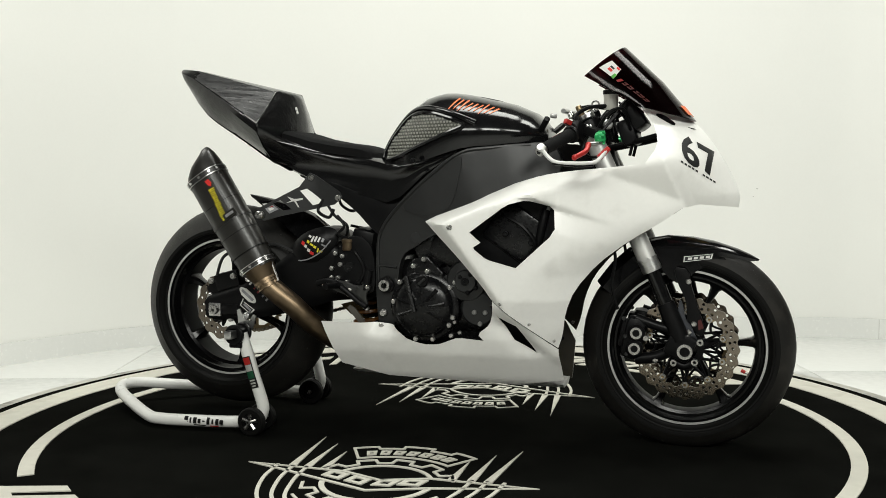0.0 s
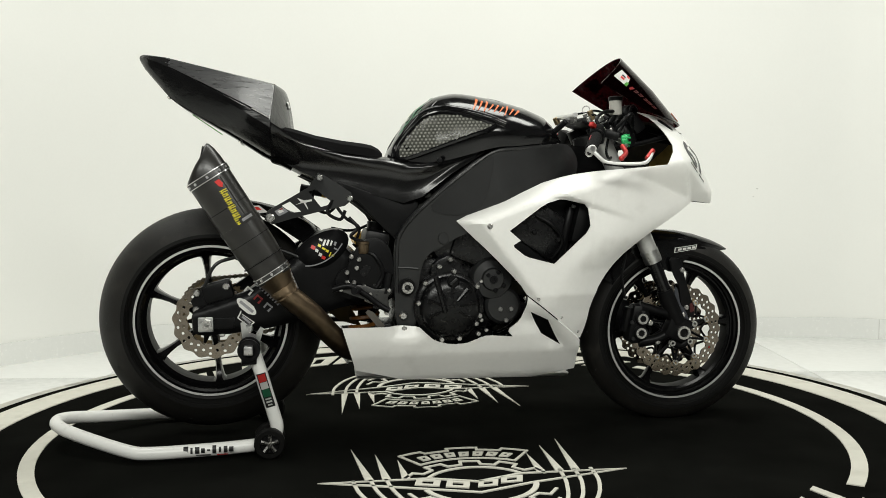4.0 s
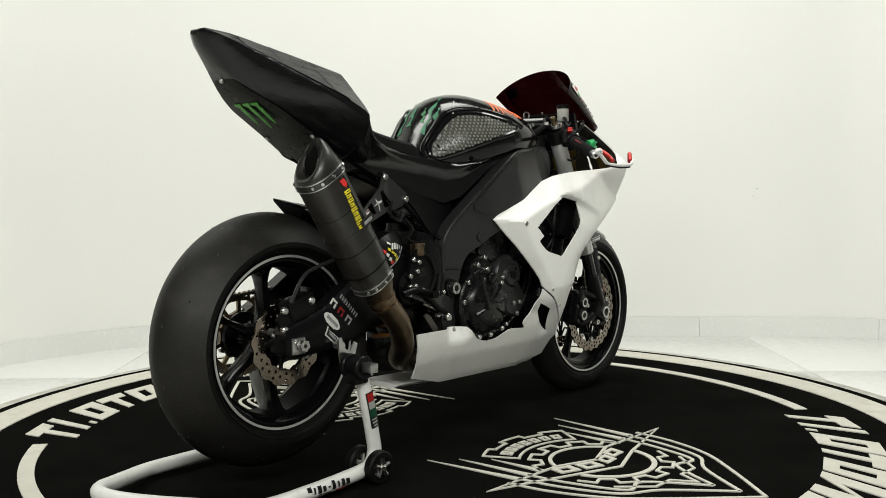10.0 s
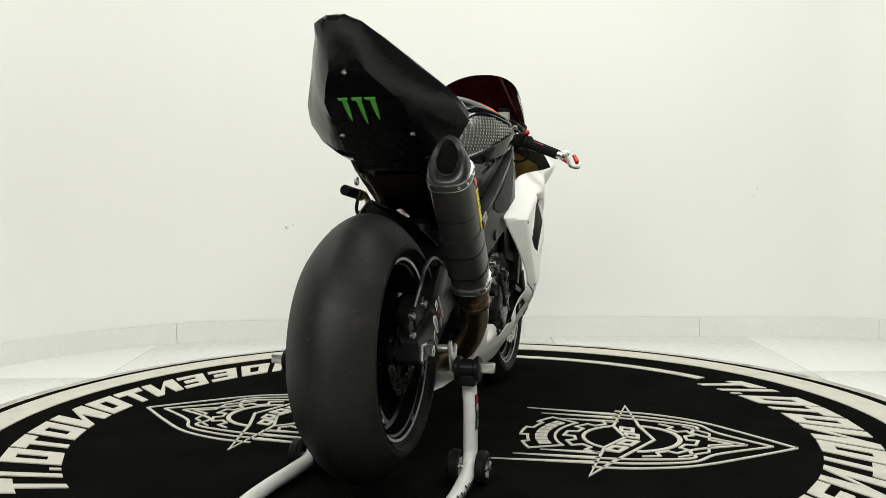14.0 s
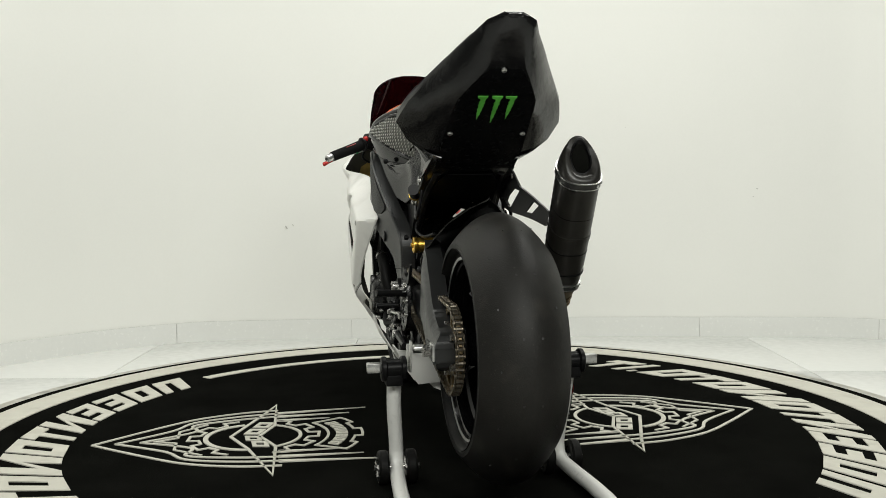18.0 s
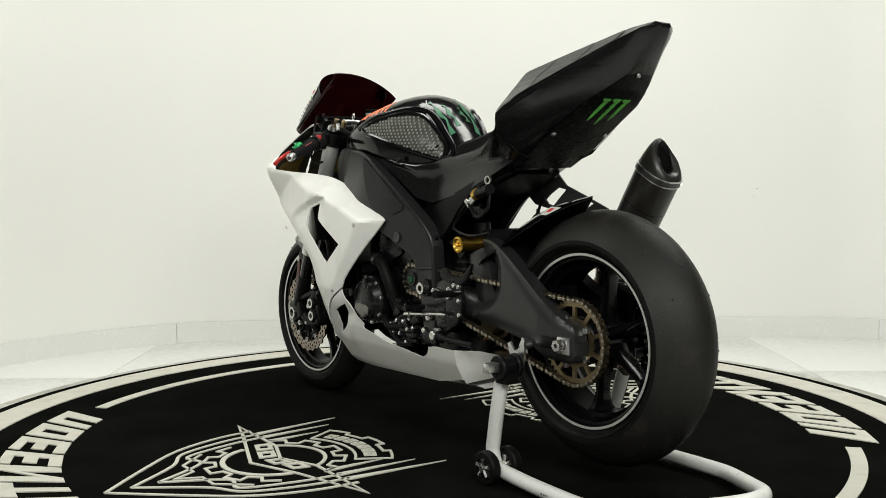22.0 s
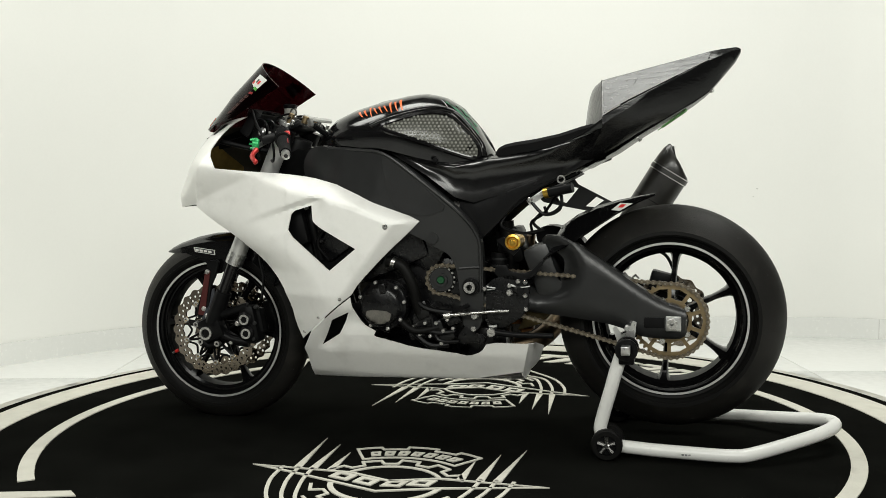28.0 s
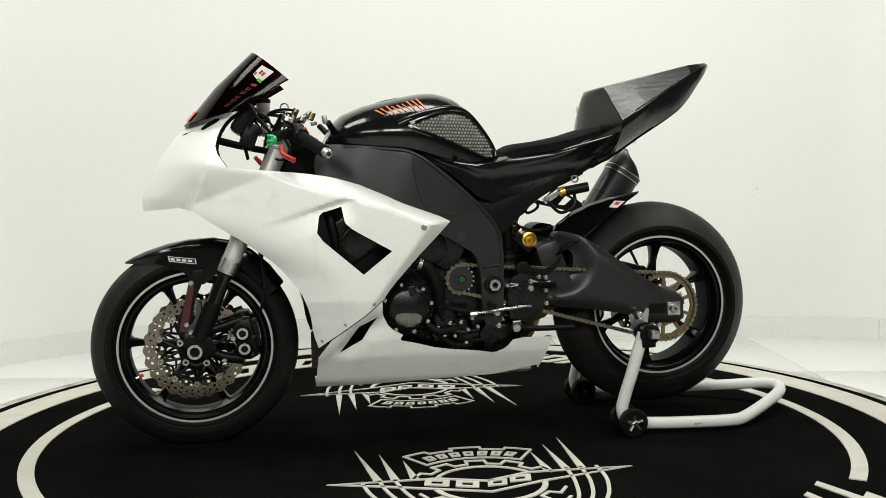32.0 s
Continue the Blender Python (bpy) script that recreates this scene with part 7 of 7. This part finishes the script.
    bmesh.ops.rotate(bm, verts=bm.verts, cent=(0, 0, 0), matrix=pose(0, 0, 0, 0, 0, 215).to_3x3())
    bmesh.ops.translate(bm, verts=bm.verts, vec=(0.612, 0.058, 0.965))
    bmesh.ops.recalc_face_normals(bm, faces=bm.faces)
    part("slotted_bracket", bm, M_DULLSTEEL, bike, "silver slotted bracket")
    # brake lever guard on the right
    grd = part("lever_guard", tube([(0.374, -0.325, 0.848), (0.392, -0.334, 0.826), (0.416, -0.336, 0.810), (0.470, -0.346, 0.806), (0.515, -0.354, 0.808), (0.532, -0.352, 0.820), (0.545, -0.338, 0.838)], (0.0056, 0.0048), 12, 4), M_WHITEMET, bike, "pale silver lever guard with a red tip")
    part("guard_boss", cyl((0.374, -0.326, 0.848), (0.2, -1, 0.1), 0.0115, 0.020, 18, 0.004), M_WHITEMET, grd)
    part("guard_bolt", cyl((0.372, -0.337, 0.849), (0.2, -1, 0.1), 0.008, 0.006, 10, 0.001), M_ALU, grd)
    part("guard_tip", tube([(0.528, -0.347, 0.820), (0.550, -0.332, 0.844)], (0.0085, 0.007), 12, 1), M_RED, grd)
    # thin black rod stands for the shade along the guard's lower edge
    part("guard_shadow_edge", tube([(0.405, -0.337, 0.806), (0.470, -0.347, 0.799), (0.515, -0.354, 0.801)], 0.003, 6, 2), M_SATIN, grd)
    part("brake_reservoir", revolve((0.526, -0.088, 0.957), (0, 0, 1), [(0.017, 0), (0.0195, 0.004), (0.0205, 0.043)], 20), M_AMBER, bike, "clear brake fluid reservoir with a black cap")
    part("reservoir_cap", revolve((0.526, -0.088, 1.000), (0, 0, 1), [(0.0215, 0), (0.0225, 0.003), (0.0225, 0.011), (0.017, 0.014)], 20), M_SATIN, bike)
    part("reservoir_bracket", tube([(0.526, -0.09, 0.960), (0.50, -0.11, 0.93)], 0.007, 8, 1), M_SATIN, bike)
    part("ram_air_box", box((0.60, 0, 0.755), (0.12, 0.11, 0.07), (0, 8, 0), 0.02), M_SATIN, bike, "black ram air duct")
    part("wiring_block", box((0.570, 0.0, 0.895), (0.045, 0.17, 0.075), (0, -20, 0), 0.015), M_SATIN, bike)
    for i in range(5):
        yy = -0.10 + 0.05 * i
        part("cable", tube([(0.575, yy, 0.92), (0.545, yy * 1.1, 0.955), (0.515, yy * 1.2, 0.935), (0.525, yy, 0.87)], 0.004, 6), M_SATIN, bike)
    part("dash", box((0.585, 0, 0.945), (0.04, 0.18, 0.09), (0, -35, 0), 0.012), M_SATIN, bike, "black instrument pod")
    part("dash_face", box((0.563, 0, 0.956), (0.004, 0.15, 0.06), (0, -35, 0), 0.004), M_GLOSS, bike)
    for s in (-1, 1):
        part("fairing_stay", tube([(0.50, s * 0.04, 0.85), (0.60, s * 0.08, 0.87), (0.68, s * 0.10, 0.89)], 0.008, 8, 3), M_SATIN, bike)
    # race number and plain bars on the nose
    for ch, ox, oz in (("6", 0.7290, 0.8150), ("7", 0.7770, 0.7870)):
        data = bpy.data.curves.new("number", "FONT")
        data.body, data.resolution_u, data.offset = ch, 3, 0.022
        text = bpy.data.objects.new("number", data)
        flat_text = text.to_mesh()
        bm = bmesh.new()
        bm.from_mesh(flat_text)
        text.to_mesh_clear()
        bpy.data.objects.remove(text)
        for ax in (0, 1):
            for k in range(1, 14):
                co, no = Vector(), Vector()
                co[ax], no[ax] = k * 0.06, 1
                bmesh.ops.bisect_plane(bm, geom=bm.verts[:] + bm.edges[:] + bm.faces[:], plane_co=co, plane_no=no, dist=1e-5)
        for vt in bm.verts:
            tx, ty = vt.co.x * 0.092, vt.co.y * 1.0
            px_, pz_ = ox + tx - 0.028 * ty, oz - 0.58 * tx + 0.112 * ty
            vt.co = Vector((px_, -(fair_y(px_, pz_) + 0.0022), pz_))
        bmesh.ops.solidify(bm, geom=bm.faces[:], thickness=0.001)
        part("race_number", bm, M_BLACKD, bike, "bold black race number on the nose")
    for i in (0, 1, 2, 3, 4, 6, 7, 8, 9):
        x = 0.7235 + 0.0090 * i
        z = 0.813 - 0.0059 * i
        part("small_bar", plate([(x, z), (x + 0.006, z - 0.004), (x + 0.006, z - 0.009), (x, z - 0.005)], lambda p, q: fair_y(p, q) + 0.0015, 0.003, (), 0.01, -1), M_BLACKD, bike)
    for s in (-1, 1):
        part("duct_rim", plate(soften([(0.652, 0.944), (0.672, 0.940), (0.704, 0.916), (0.700, 0.908), (0.676, 0.922), (0.652, 0.936)]), lambda x, z: fair_y(x, z) + 0.003, 0.004, (), 0.02, s), M_SATIN, bike, "black fairing slot rim")
        part("nose_fin", plate([(0.70, 0.912), (0.735, 0.906), (0.755, 0.901), (0.735, 0.899)], lambda x, z: max(0.01, interp(x, [0.70, 0.783], [0.10, 0.03])), 0.02, (), 0.02, s), M_SATIN, bike)


def build_small():
    # shock with gold reservoir, linkage, lock box
    part("shock_reservoir", tube([(-0.245, 0.03, 0.585), (-0.245, 0.112, 0.585)], 0.021, 24, 1), M_GOLD, bike, "gold shock reservoir")
    part("reservoir_cap", revolve((-0.245, 0.112, 0.585), (0, 1, 0), [(0.021, 0), (0.023, 0.003), (0.023, 0.012), (0.017, 0.014), (0.013, 0.009), (0.006, 0.009), (0.006, 0.013), (0.0, 0.013)], 28), M_GOLD, bike)
    part("shock_mount", box((-0.215, -0.055, 0.565), (0.075, 0.15, 0.11), (0, 12, 0), 0.018), M_SATIN, bike, "black shock mount casting")
    part("shock_body", tube([(-0.20, 0.0, 0.64), (-0.235, 0.0, 0.34)], 0.026, 16, 1), M_SATIN, bike)
    coil = [(-0.222 - 0.0006 * i + 0.04 * math.sin(i * 0.8), 0.04 * math.cos(i * 0.8), 0.455 - 0.0036 * i) for i in range(40)]
    part("shock_spring", tube(coil, 0.0065, 6, 2), M_ORANGESPRING, bike, "orange shock spring")
    part("reservoir_knob", cyl((-0.245, 0.126, 0.585), (0, 1, 0), 0.0065, 0.010, 12, 0.002), M_GOLD, bike)
    part("shock_neck", tube([(-0.193, 0.06, 0.55), (-0.195, 0.06, 0.46)], 0.024, 16, 1), M_SATIN, bike)
    for z in (0.535, 0.515, 0.495):
        part("shock_ring", tube([(-0.194, 0.06, z), (-0.194, 0.06, z - 0.006)], 0.027, 16, 1), M_FRAME, bike)
    part("res_bracket", plate([(-0.265, 0.565), (-0.215, 0.60), (-0.195, 0.59), (-0.245, 0.545)], 0.115, 0.006, side=1), M_SATIN, bike)
    lock = part("quick_release", tube([(-0.350, 0.135, 0.728), (-0.420, 0.150, 0.742)], 0.0145, 14, 1), M_SATIN, bike, "black breather canister")
    part("quick_release_band", tube([(-0.338, 0.133, 0.7255), (-0.352, 0.136, 0.7285)], 0.0155, 14, 1), M_GOLD, lock)
    part("mount_plate", plate([(-0.285, 0.705), (-0.335, 0.738), (-0.345, 0.722), (-0.295, 0.690)], 0.128, 0.008, side=1), M_ALU, bike)
    bolts([(-0.297, 0.130, 0.707), (-0.332, 0.130, 0.725)], (0, 1, 0), 0.008, 0.010, bike)
    part("cable", tube([(-0.30, 0.125, 0.70), (-0.34, 0.13, 0.665), (-0.385, 0.13, 0.69), (-0.38, 0.12, 0.74)], 0.005, 8), M_SATIN, bike)
    part("cable", tube([(-0.22, 0.10, 0.66), (-0.21, 0.11, 0.63), (-0.27, 0.10, 0.61), (-0.33, 0.08, 0.62)], 0.0045, 8), M_SATIN, bike)
    part("cable", tube([(-0.34, -0.11, 0.715), (-0.30, -0.12, 0.66), (-0.26, -0.12, 0.63), (-0.27, -0.11, 0.59)], 0.0045, 8), M_SATIN, bike)
    part("tail_hoop", revolve((-0.385, 0.128, 0.765), (0, 1, 0), [(0.008, -0.003), (0.012, -0.003), (0.012, 0.003), (0.008, 0.003)], 14, closed_profile=True), M_STEEL, bike)
    # right rearset and pedal
    rs = part("rearset_plate", plate(soften([(-0.165, 0.56), (-0.16, 0.44), (-0.19, 0.425), (-0.25, 0.435), (-0.29, 0.46), (-0.30, 0.53), (-0.25, 0.60), (-0.20, 0.60)]), 0.148, 0.010, side=-1), M_SATIN, bike, "black rearset plate")
    bolts([(x, -0.152, z) for x, z in ((-0.184, 0.453), (-0.187, 0.384), (-0.299, 0.503), (-0.271, 0.515), (-0.264, 0.540), (-0.286, 0.548), (-0.299, 0.474), (-0.279, 0.474), (-0.250, 0.461), (-0.248, 0.443))], (0, -1, 0), 0.0070, 0.012, rs)
    for z in (0.40, 0.42, 0.44, 0.46):
        part("rearset_hole", box((-0.212, -0.1485, z), (0.026, 0.003, 0.010), (0, 10, 0), 0.001), M_ENGINE, rs)
    adj = part("adjuster_plate", plate(soften([(-0.325, 0.452), (-0.300, 0.466), (-0.255, 0.468), (-0.215, 0.452), (-0.180, 0.458), (-0.168, 0.448), (-0.186, 0.430), (-0.178, 0.392), (-0.192, 0.384), (-0.208, 0.412), (-0.250, 0.425), (-0.290, 0.440)]), 0.166, 0.008, side=-1), M_MACHINED, rs, "machined dark adjuster plate")
    bolts([(-0.318, -0.168, 0.455), (-0.180, -0.168, 0.450), (-0.187, -0.168, 0.390), (-0.235, -0.168, 0.440)], (0, -1, 0), 0.0060, 0.010, adj)
    for k in range(4):
        part("adjuster_hole", cyl((-0.212 - 0.004 * k, -0.1668, 0.448 - 0.010 * k), (0, -1, 0), 0.0032, 0.002, 8), M_BLACKD, adj)
    part("rearset_slot", plate(soften([(-0.265, 0.505), (-0.245, 0.525), (-0.225, 0.515), (-0.25, 0.485)]), 0.1488, 0.003, side=-1), M_ENGINE, rs)
    part("linkage_rod", tube([(-0.185, -0.155, 0.398), (-0.25, -0.152, 0.425)], 0.006, 8, 1), M_STEEL, rs)
    part("fluid_hose", tube([(-0.250, -0.138, 0.56), (-0.22, -0.15, 0.550), (-0.195, -0.15, 0.50), (-0.215, -0.15, 0.455)], 0.006, 8), M_SATIN, rs)
    part("master_cylinder", tube([(-0.19, -0.155, 0.44), (-0.178, -0.155, 0.50)], 0.012, 12, 1), M_SATIN, rs)
    part("arrow_tab", plate([(-0.248, 0.386), (-0.240, 0.394), (-0.224, 0.386), (-0.192, 0.346), (-0.208, 0.336)], 0.158, 0.006, side=-1), M_TABMETAL, rs)
    part("foot_peg", tube([(-0.262, -0.15, 0.452), (-0.285, -0.235, 0.458)], 0.010, 12, 1), M_SATIN, rs, "black foot peg")
    part("brake_pedal", tube([(-0.341, -0.165, 0.457), (-0.294, -0.170, 0.466), (-0.251, -0.172, 0.442), (-0.209, -0.172, 0.409), (-0.180, -0.175, 0.392)], (0.010, 0.008), 10), M_SATIN, rs)
    part("heel_guard", plate(soften([(-0.29, 0.52), (-0.33, 0.50), (-0.33, 0.44), (-0.28, 0.42)]), 0.140, 0.004, side=-1), M_SATIN, rs)
    part("brake_fluid_cup", revolve((-0.250, -0.135, 0.556), (0, 0, 1), [(0.018, 0), (0.020, 0.003), (0.020, 0.026), (0.0215, 0.027), (0.0215, 0.034), (0.015, 0.036)], 18), M_TI, bike, "amber brake fluid cup")
    # lens-shaped carbon pod with slanted race stickers
    pod = lambda x, z: 0.152 - 5.0 * (0.85 * (x + 0.372) + 0.5 * (z - 0.565)) ** 2 - 10.0 * (0.85 * (z - 0.565) - 0.5 * (x + 0.372)) ** 2
    outline = [(-0.372 + 0.090 * math.cos(t) * 0.87 - 0.048 * math.sin(t) * 0.5, 0.565 + 0.090 * math.cos(t) * 0.5 + 0.048 * math.sin(t) * 0.87) for t in [math.tau * q / 22 for q in range(22)]]
    tankpod = part("catch_tank", plate(outline, pod, 0.09, (), 0.012, -1), M_SATIN, bike, "gloss black carbon pod with race stickers")
    part("pod_seam", tube([(x, -(pod(x, z) + 0.0005), z) for x, z in ((-0.448, 0.535), (-0.42, 0.523), (-0.38, 0.528), (-0.34, 0.550), (-0.31, 0.585))], 0.0020, 6, 4), M_STICKER, tankpod, "pale cable along the pod")
    for x, z, w, h, m in ((-0.372, 0.598, 0.011, 0.006, M_WHITED), (-0.362, 0.590, 0.006, 0.020, M_WHITED), (-0.352, 0.590, 0.006, 0.018, M_WHITED), (-0.342, 0.588, 0.005, 0.016, M_WHITED), (-0.331, 0.586, 0.007, 0.012, M_STICKER), (-0.376, 0.582, 0.010, 0.008, M_YELLOW),
                          (-0.364, 0.573, 0.012, 0.006, M_YELLOW), (-0.354, 0.566, 0.009, 0.008, M_YELLOW), (-0.394, 0.577, 0.013, 0.011, M_REDD), (-0.384, 0.568, 0.010, 0.009, M_WHITED), (-0.374, 0.556, 0.010, 0.010, M_WHITED), (-0.365, 0.547, 0.012, 0.010, M_REDD),
                          (-0.346, 0.556, 0.004, 0.014, M_YELLOW), (-0.338, 0.552, 0.008, 0.004, M_YELLOW), (-0.328, 0.570, 0.016, 0.005, M_STICKER)):
        lean = lambda a, b: (x + a * 0.82 + b * 0.35, z - a * 0.45 + b * 0.85)
        part("sticker", plate([lean(-w / 2, -h / 2), lean(w / 2, -h / 2), lean(w / 2, h / 2), lean(-w / 2, h / 2)], lambda a, b: pod(a, b) + 0.0012, 0.002, (), 0, -1), m, tankpod)
    # left rearset, shifter
    ls = part("rearset_plate", plate(soften([(-0.17, 0.47), (-0.17, 0.36), (-0.21, 0.33), (-0.29, 0.38), (-0.30, 0.47), (-0.24, 0.50)]), 0.150, 0.010, side=1), M_ENGINE, bike, "black rearset plate")
    bolts([(x, 0.153, z) for x, z in ((-0.168, 0.452), (-0.240, 0.462), (-0.265, 0.475), (-0.286, 0.473), (-0.286, 0.434), (-0.288, 0.395))], (0, 1, 0), 0.0068, 0.010, ls)
    bolts([(-0.240, 0.153, 0.442)], (0, 1, 0), 0.010, 0.012, ls)
    part("rearset_edge", tube([(-0.175, 0.156, 0.458), (-0.20, 0.156, 0.455)], 0.0022, 6, 1), M_DULLSTEEL, ls)
    part("rearset_edge", tube([(-0.245, 0.156, 0.466), (-0.27, 0.156, 0.458), (-0.30, 0.156, 0.462)], 0.0022, 6, 2), M_DULLSTEEL, ls)
    for k in range(5):
        part("rearset_hole", box((-0.205, 0.1505, 0.37 + 0.018 * k), (0.03, 0.003, 0.009), (0, -10, 0), 0.001), M_ENGINE, ls)
    part("rearset_wing", plate(soften([(-0.195, 0.490), (-0.200, 0.520), (-0.232, 0.522), (-0.238, 0.502), (-0.295, 0.497), (-0.335, 0.540), (-0.342, 0.535), (-0.310, 0.484), (-0.25, 0.474)]), 0.150, 0.008, side=1), M_SATIN, ls)
    part("foot_peg", tube([(-0.262, 0.15, 0.452), (-0.285, 0.235, 0.458)], 0.010, 12, 1), M_SATIN, ls, "black foot peg")
    part("shift_rod", tube([(-0.055, 0.165, 0.373), (-0.206, 0.165, 0.389), (-0.239, 0.162, 0.390)], (0.0062, 0.0045), 10, 1), M_STEEL, ls, "polished shift rod")
    part("shift_joint", cyl((-0.06, 0.168, 0.373), (1, 0, -0.1), 0.009, 0.022, 8, 0.001), M_STEEL, ls)
    part("shift_lever", tube([(-0.189, 0.165, 0.330), (-0.255, 0.165, 0.323), (-0.369, 0.17, 0.324)], (0.010, 0.008), 10, 3), M_SATIN, ls)
    part("shift_pivot", cyl((-0.190, 0.168, 0.328), (0, 1, 0), 0.013, 0.02, 12, 0.002), M_STEEL, ls)
    part("shift_bracket", plate(soften([(-0.08, 0.305), (-0.10, 0.285), (-0.135, 0.295), (-0.16, 0.285), (-0.17, 0.31), (-0.13, 0.325), (-0.11, 0.345)]), 0.145, 0.012, side=1), M_ENGINE, ls)
    part("lower_case", box((-0.165, 0.04, 0.285), (0.12, 0.14, 0.10), (0, 0, 0), 0.02), M_ENGINE, bike)
    part("shift_peg", tube([(-0.115, 0.15, 0.40), (-0.112, 0.215, 0.40)], 0.008, 10, 1), M_SATIN, ls)
    for p, q, r in (((-0.175, 0.158, 0.449), (-0.198, 0.158, 0.452), 0.003), ((-0.245, 0.158, 0.462), (-0.275, 0.158, 0.458), 0.003), ((-0.205, 0.160, 0.345), (-0.182, 0.160, 0.343), 0.006)):
        part("bright_link", tube([p, q], r * 0.8, 8, 1), M_DULLSTEEL, ls)
    part("cable", tube([(-0.29, -0.125, 0.66), (-0.265, -0.13, 0.63), (-0.285, -0.13, 0.605), (-0.25, -0.13, 0.59)], 0.005, 8), M_SATIN, bike)
    part("cable", tube([(-0.335, -0.12, 0.71), (-0.35, -0.13, 0.675), (-0.315, -0.13, 0.655), (-0.30, -0.125, 0.68)], 0.005, 8), M_SATIN, bike)
    part("link_plate", plate([(-0.280, 0.385), (-0.347, 0.369), (-0.313, 0.338), (-0.246, 0.319)], 0.06, 0.03, side=1), M_LINK, bike)


build_wheels()
build_fairing()
build_tank()
build_tail()
build_frame()
build_engine()
build_swingarm()
build_chain()
build_exhaust()
build_front()
build_small()
build_turntable()
build_stand()
floor_tiles()
skirt_tiles()
wall_marks()


# ---- the turntable carries the bike and its stand round ----
def motions():
    rows = [(float(t), pose(0, 0, 0, 0, 0, 90.0 + 6.514 * (t - 16.4))) for t in range(33)]
    for thing in (turntable, bike, stand):
        walk(thing, rows)


motions()
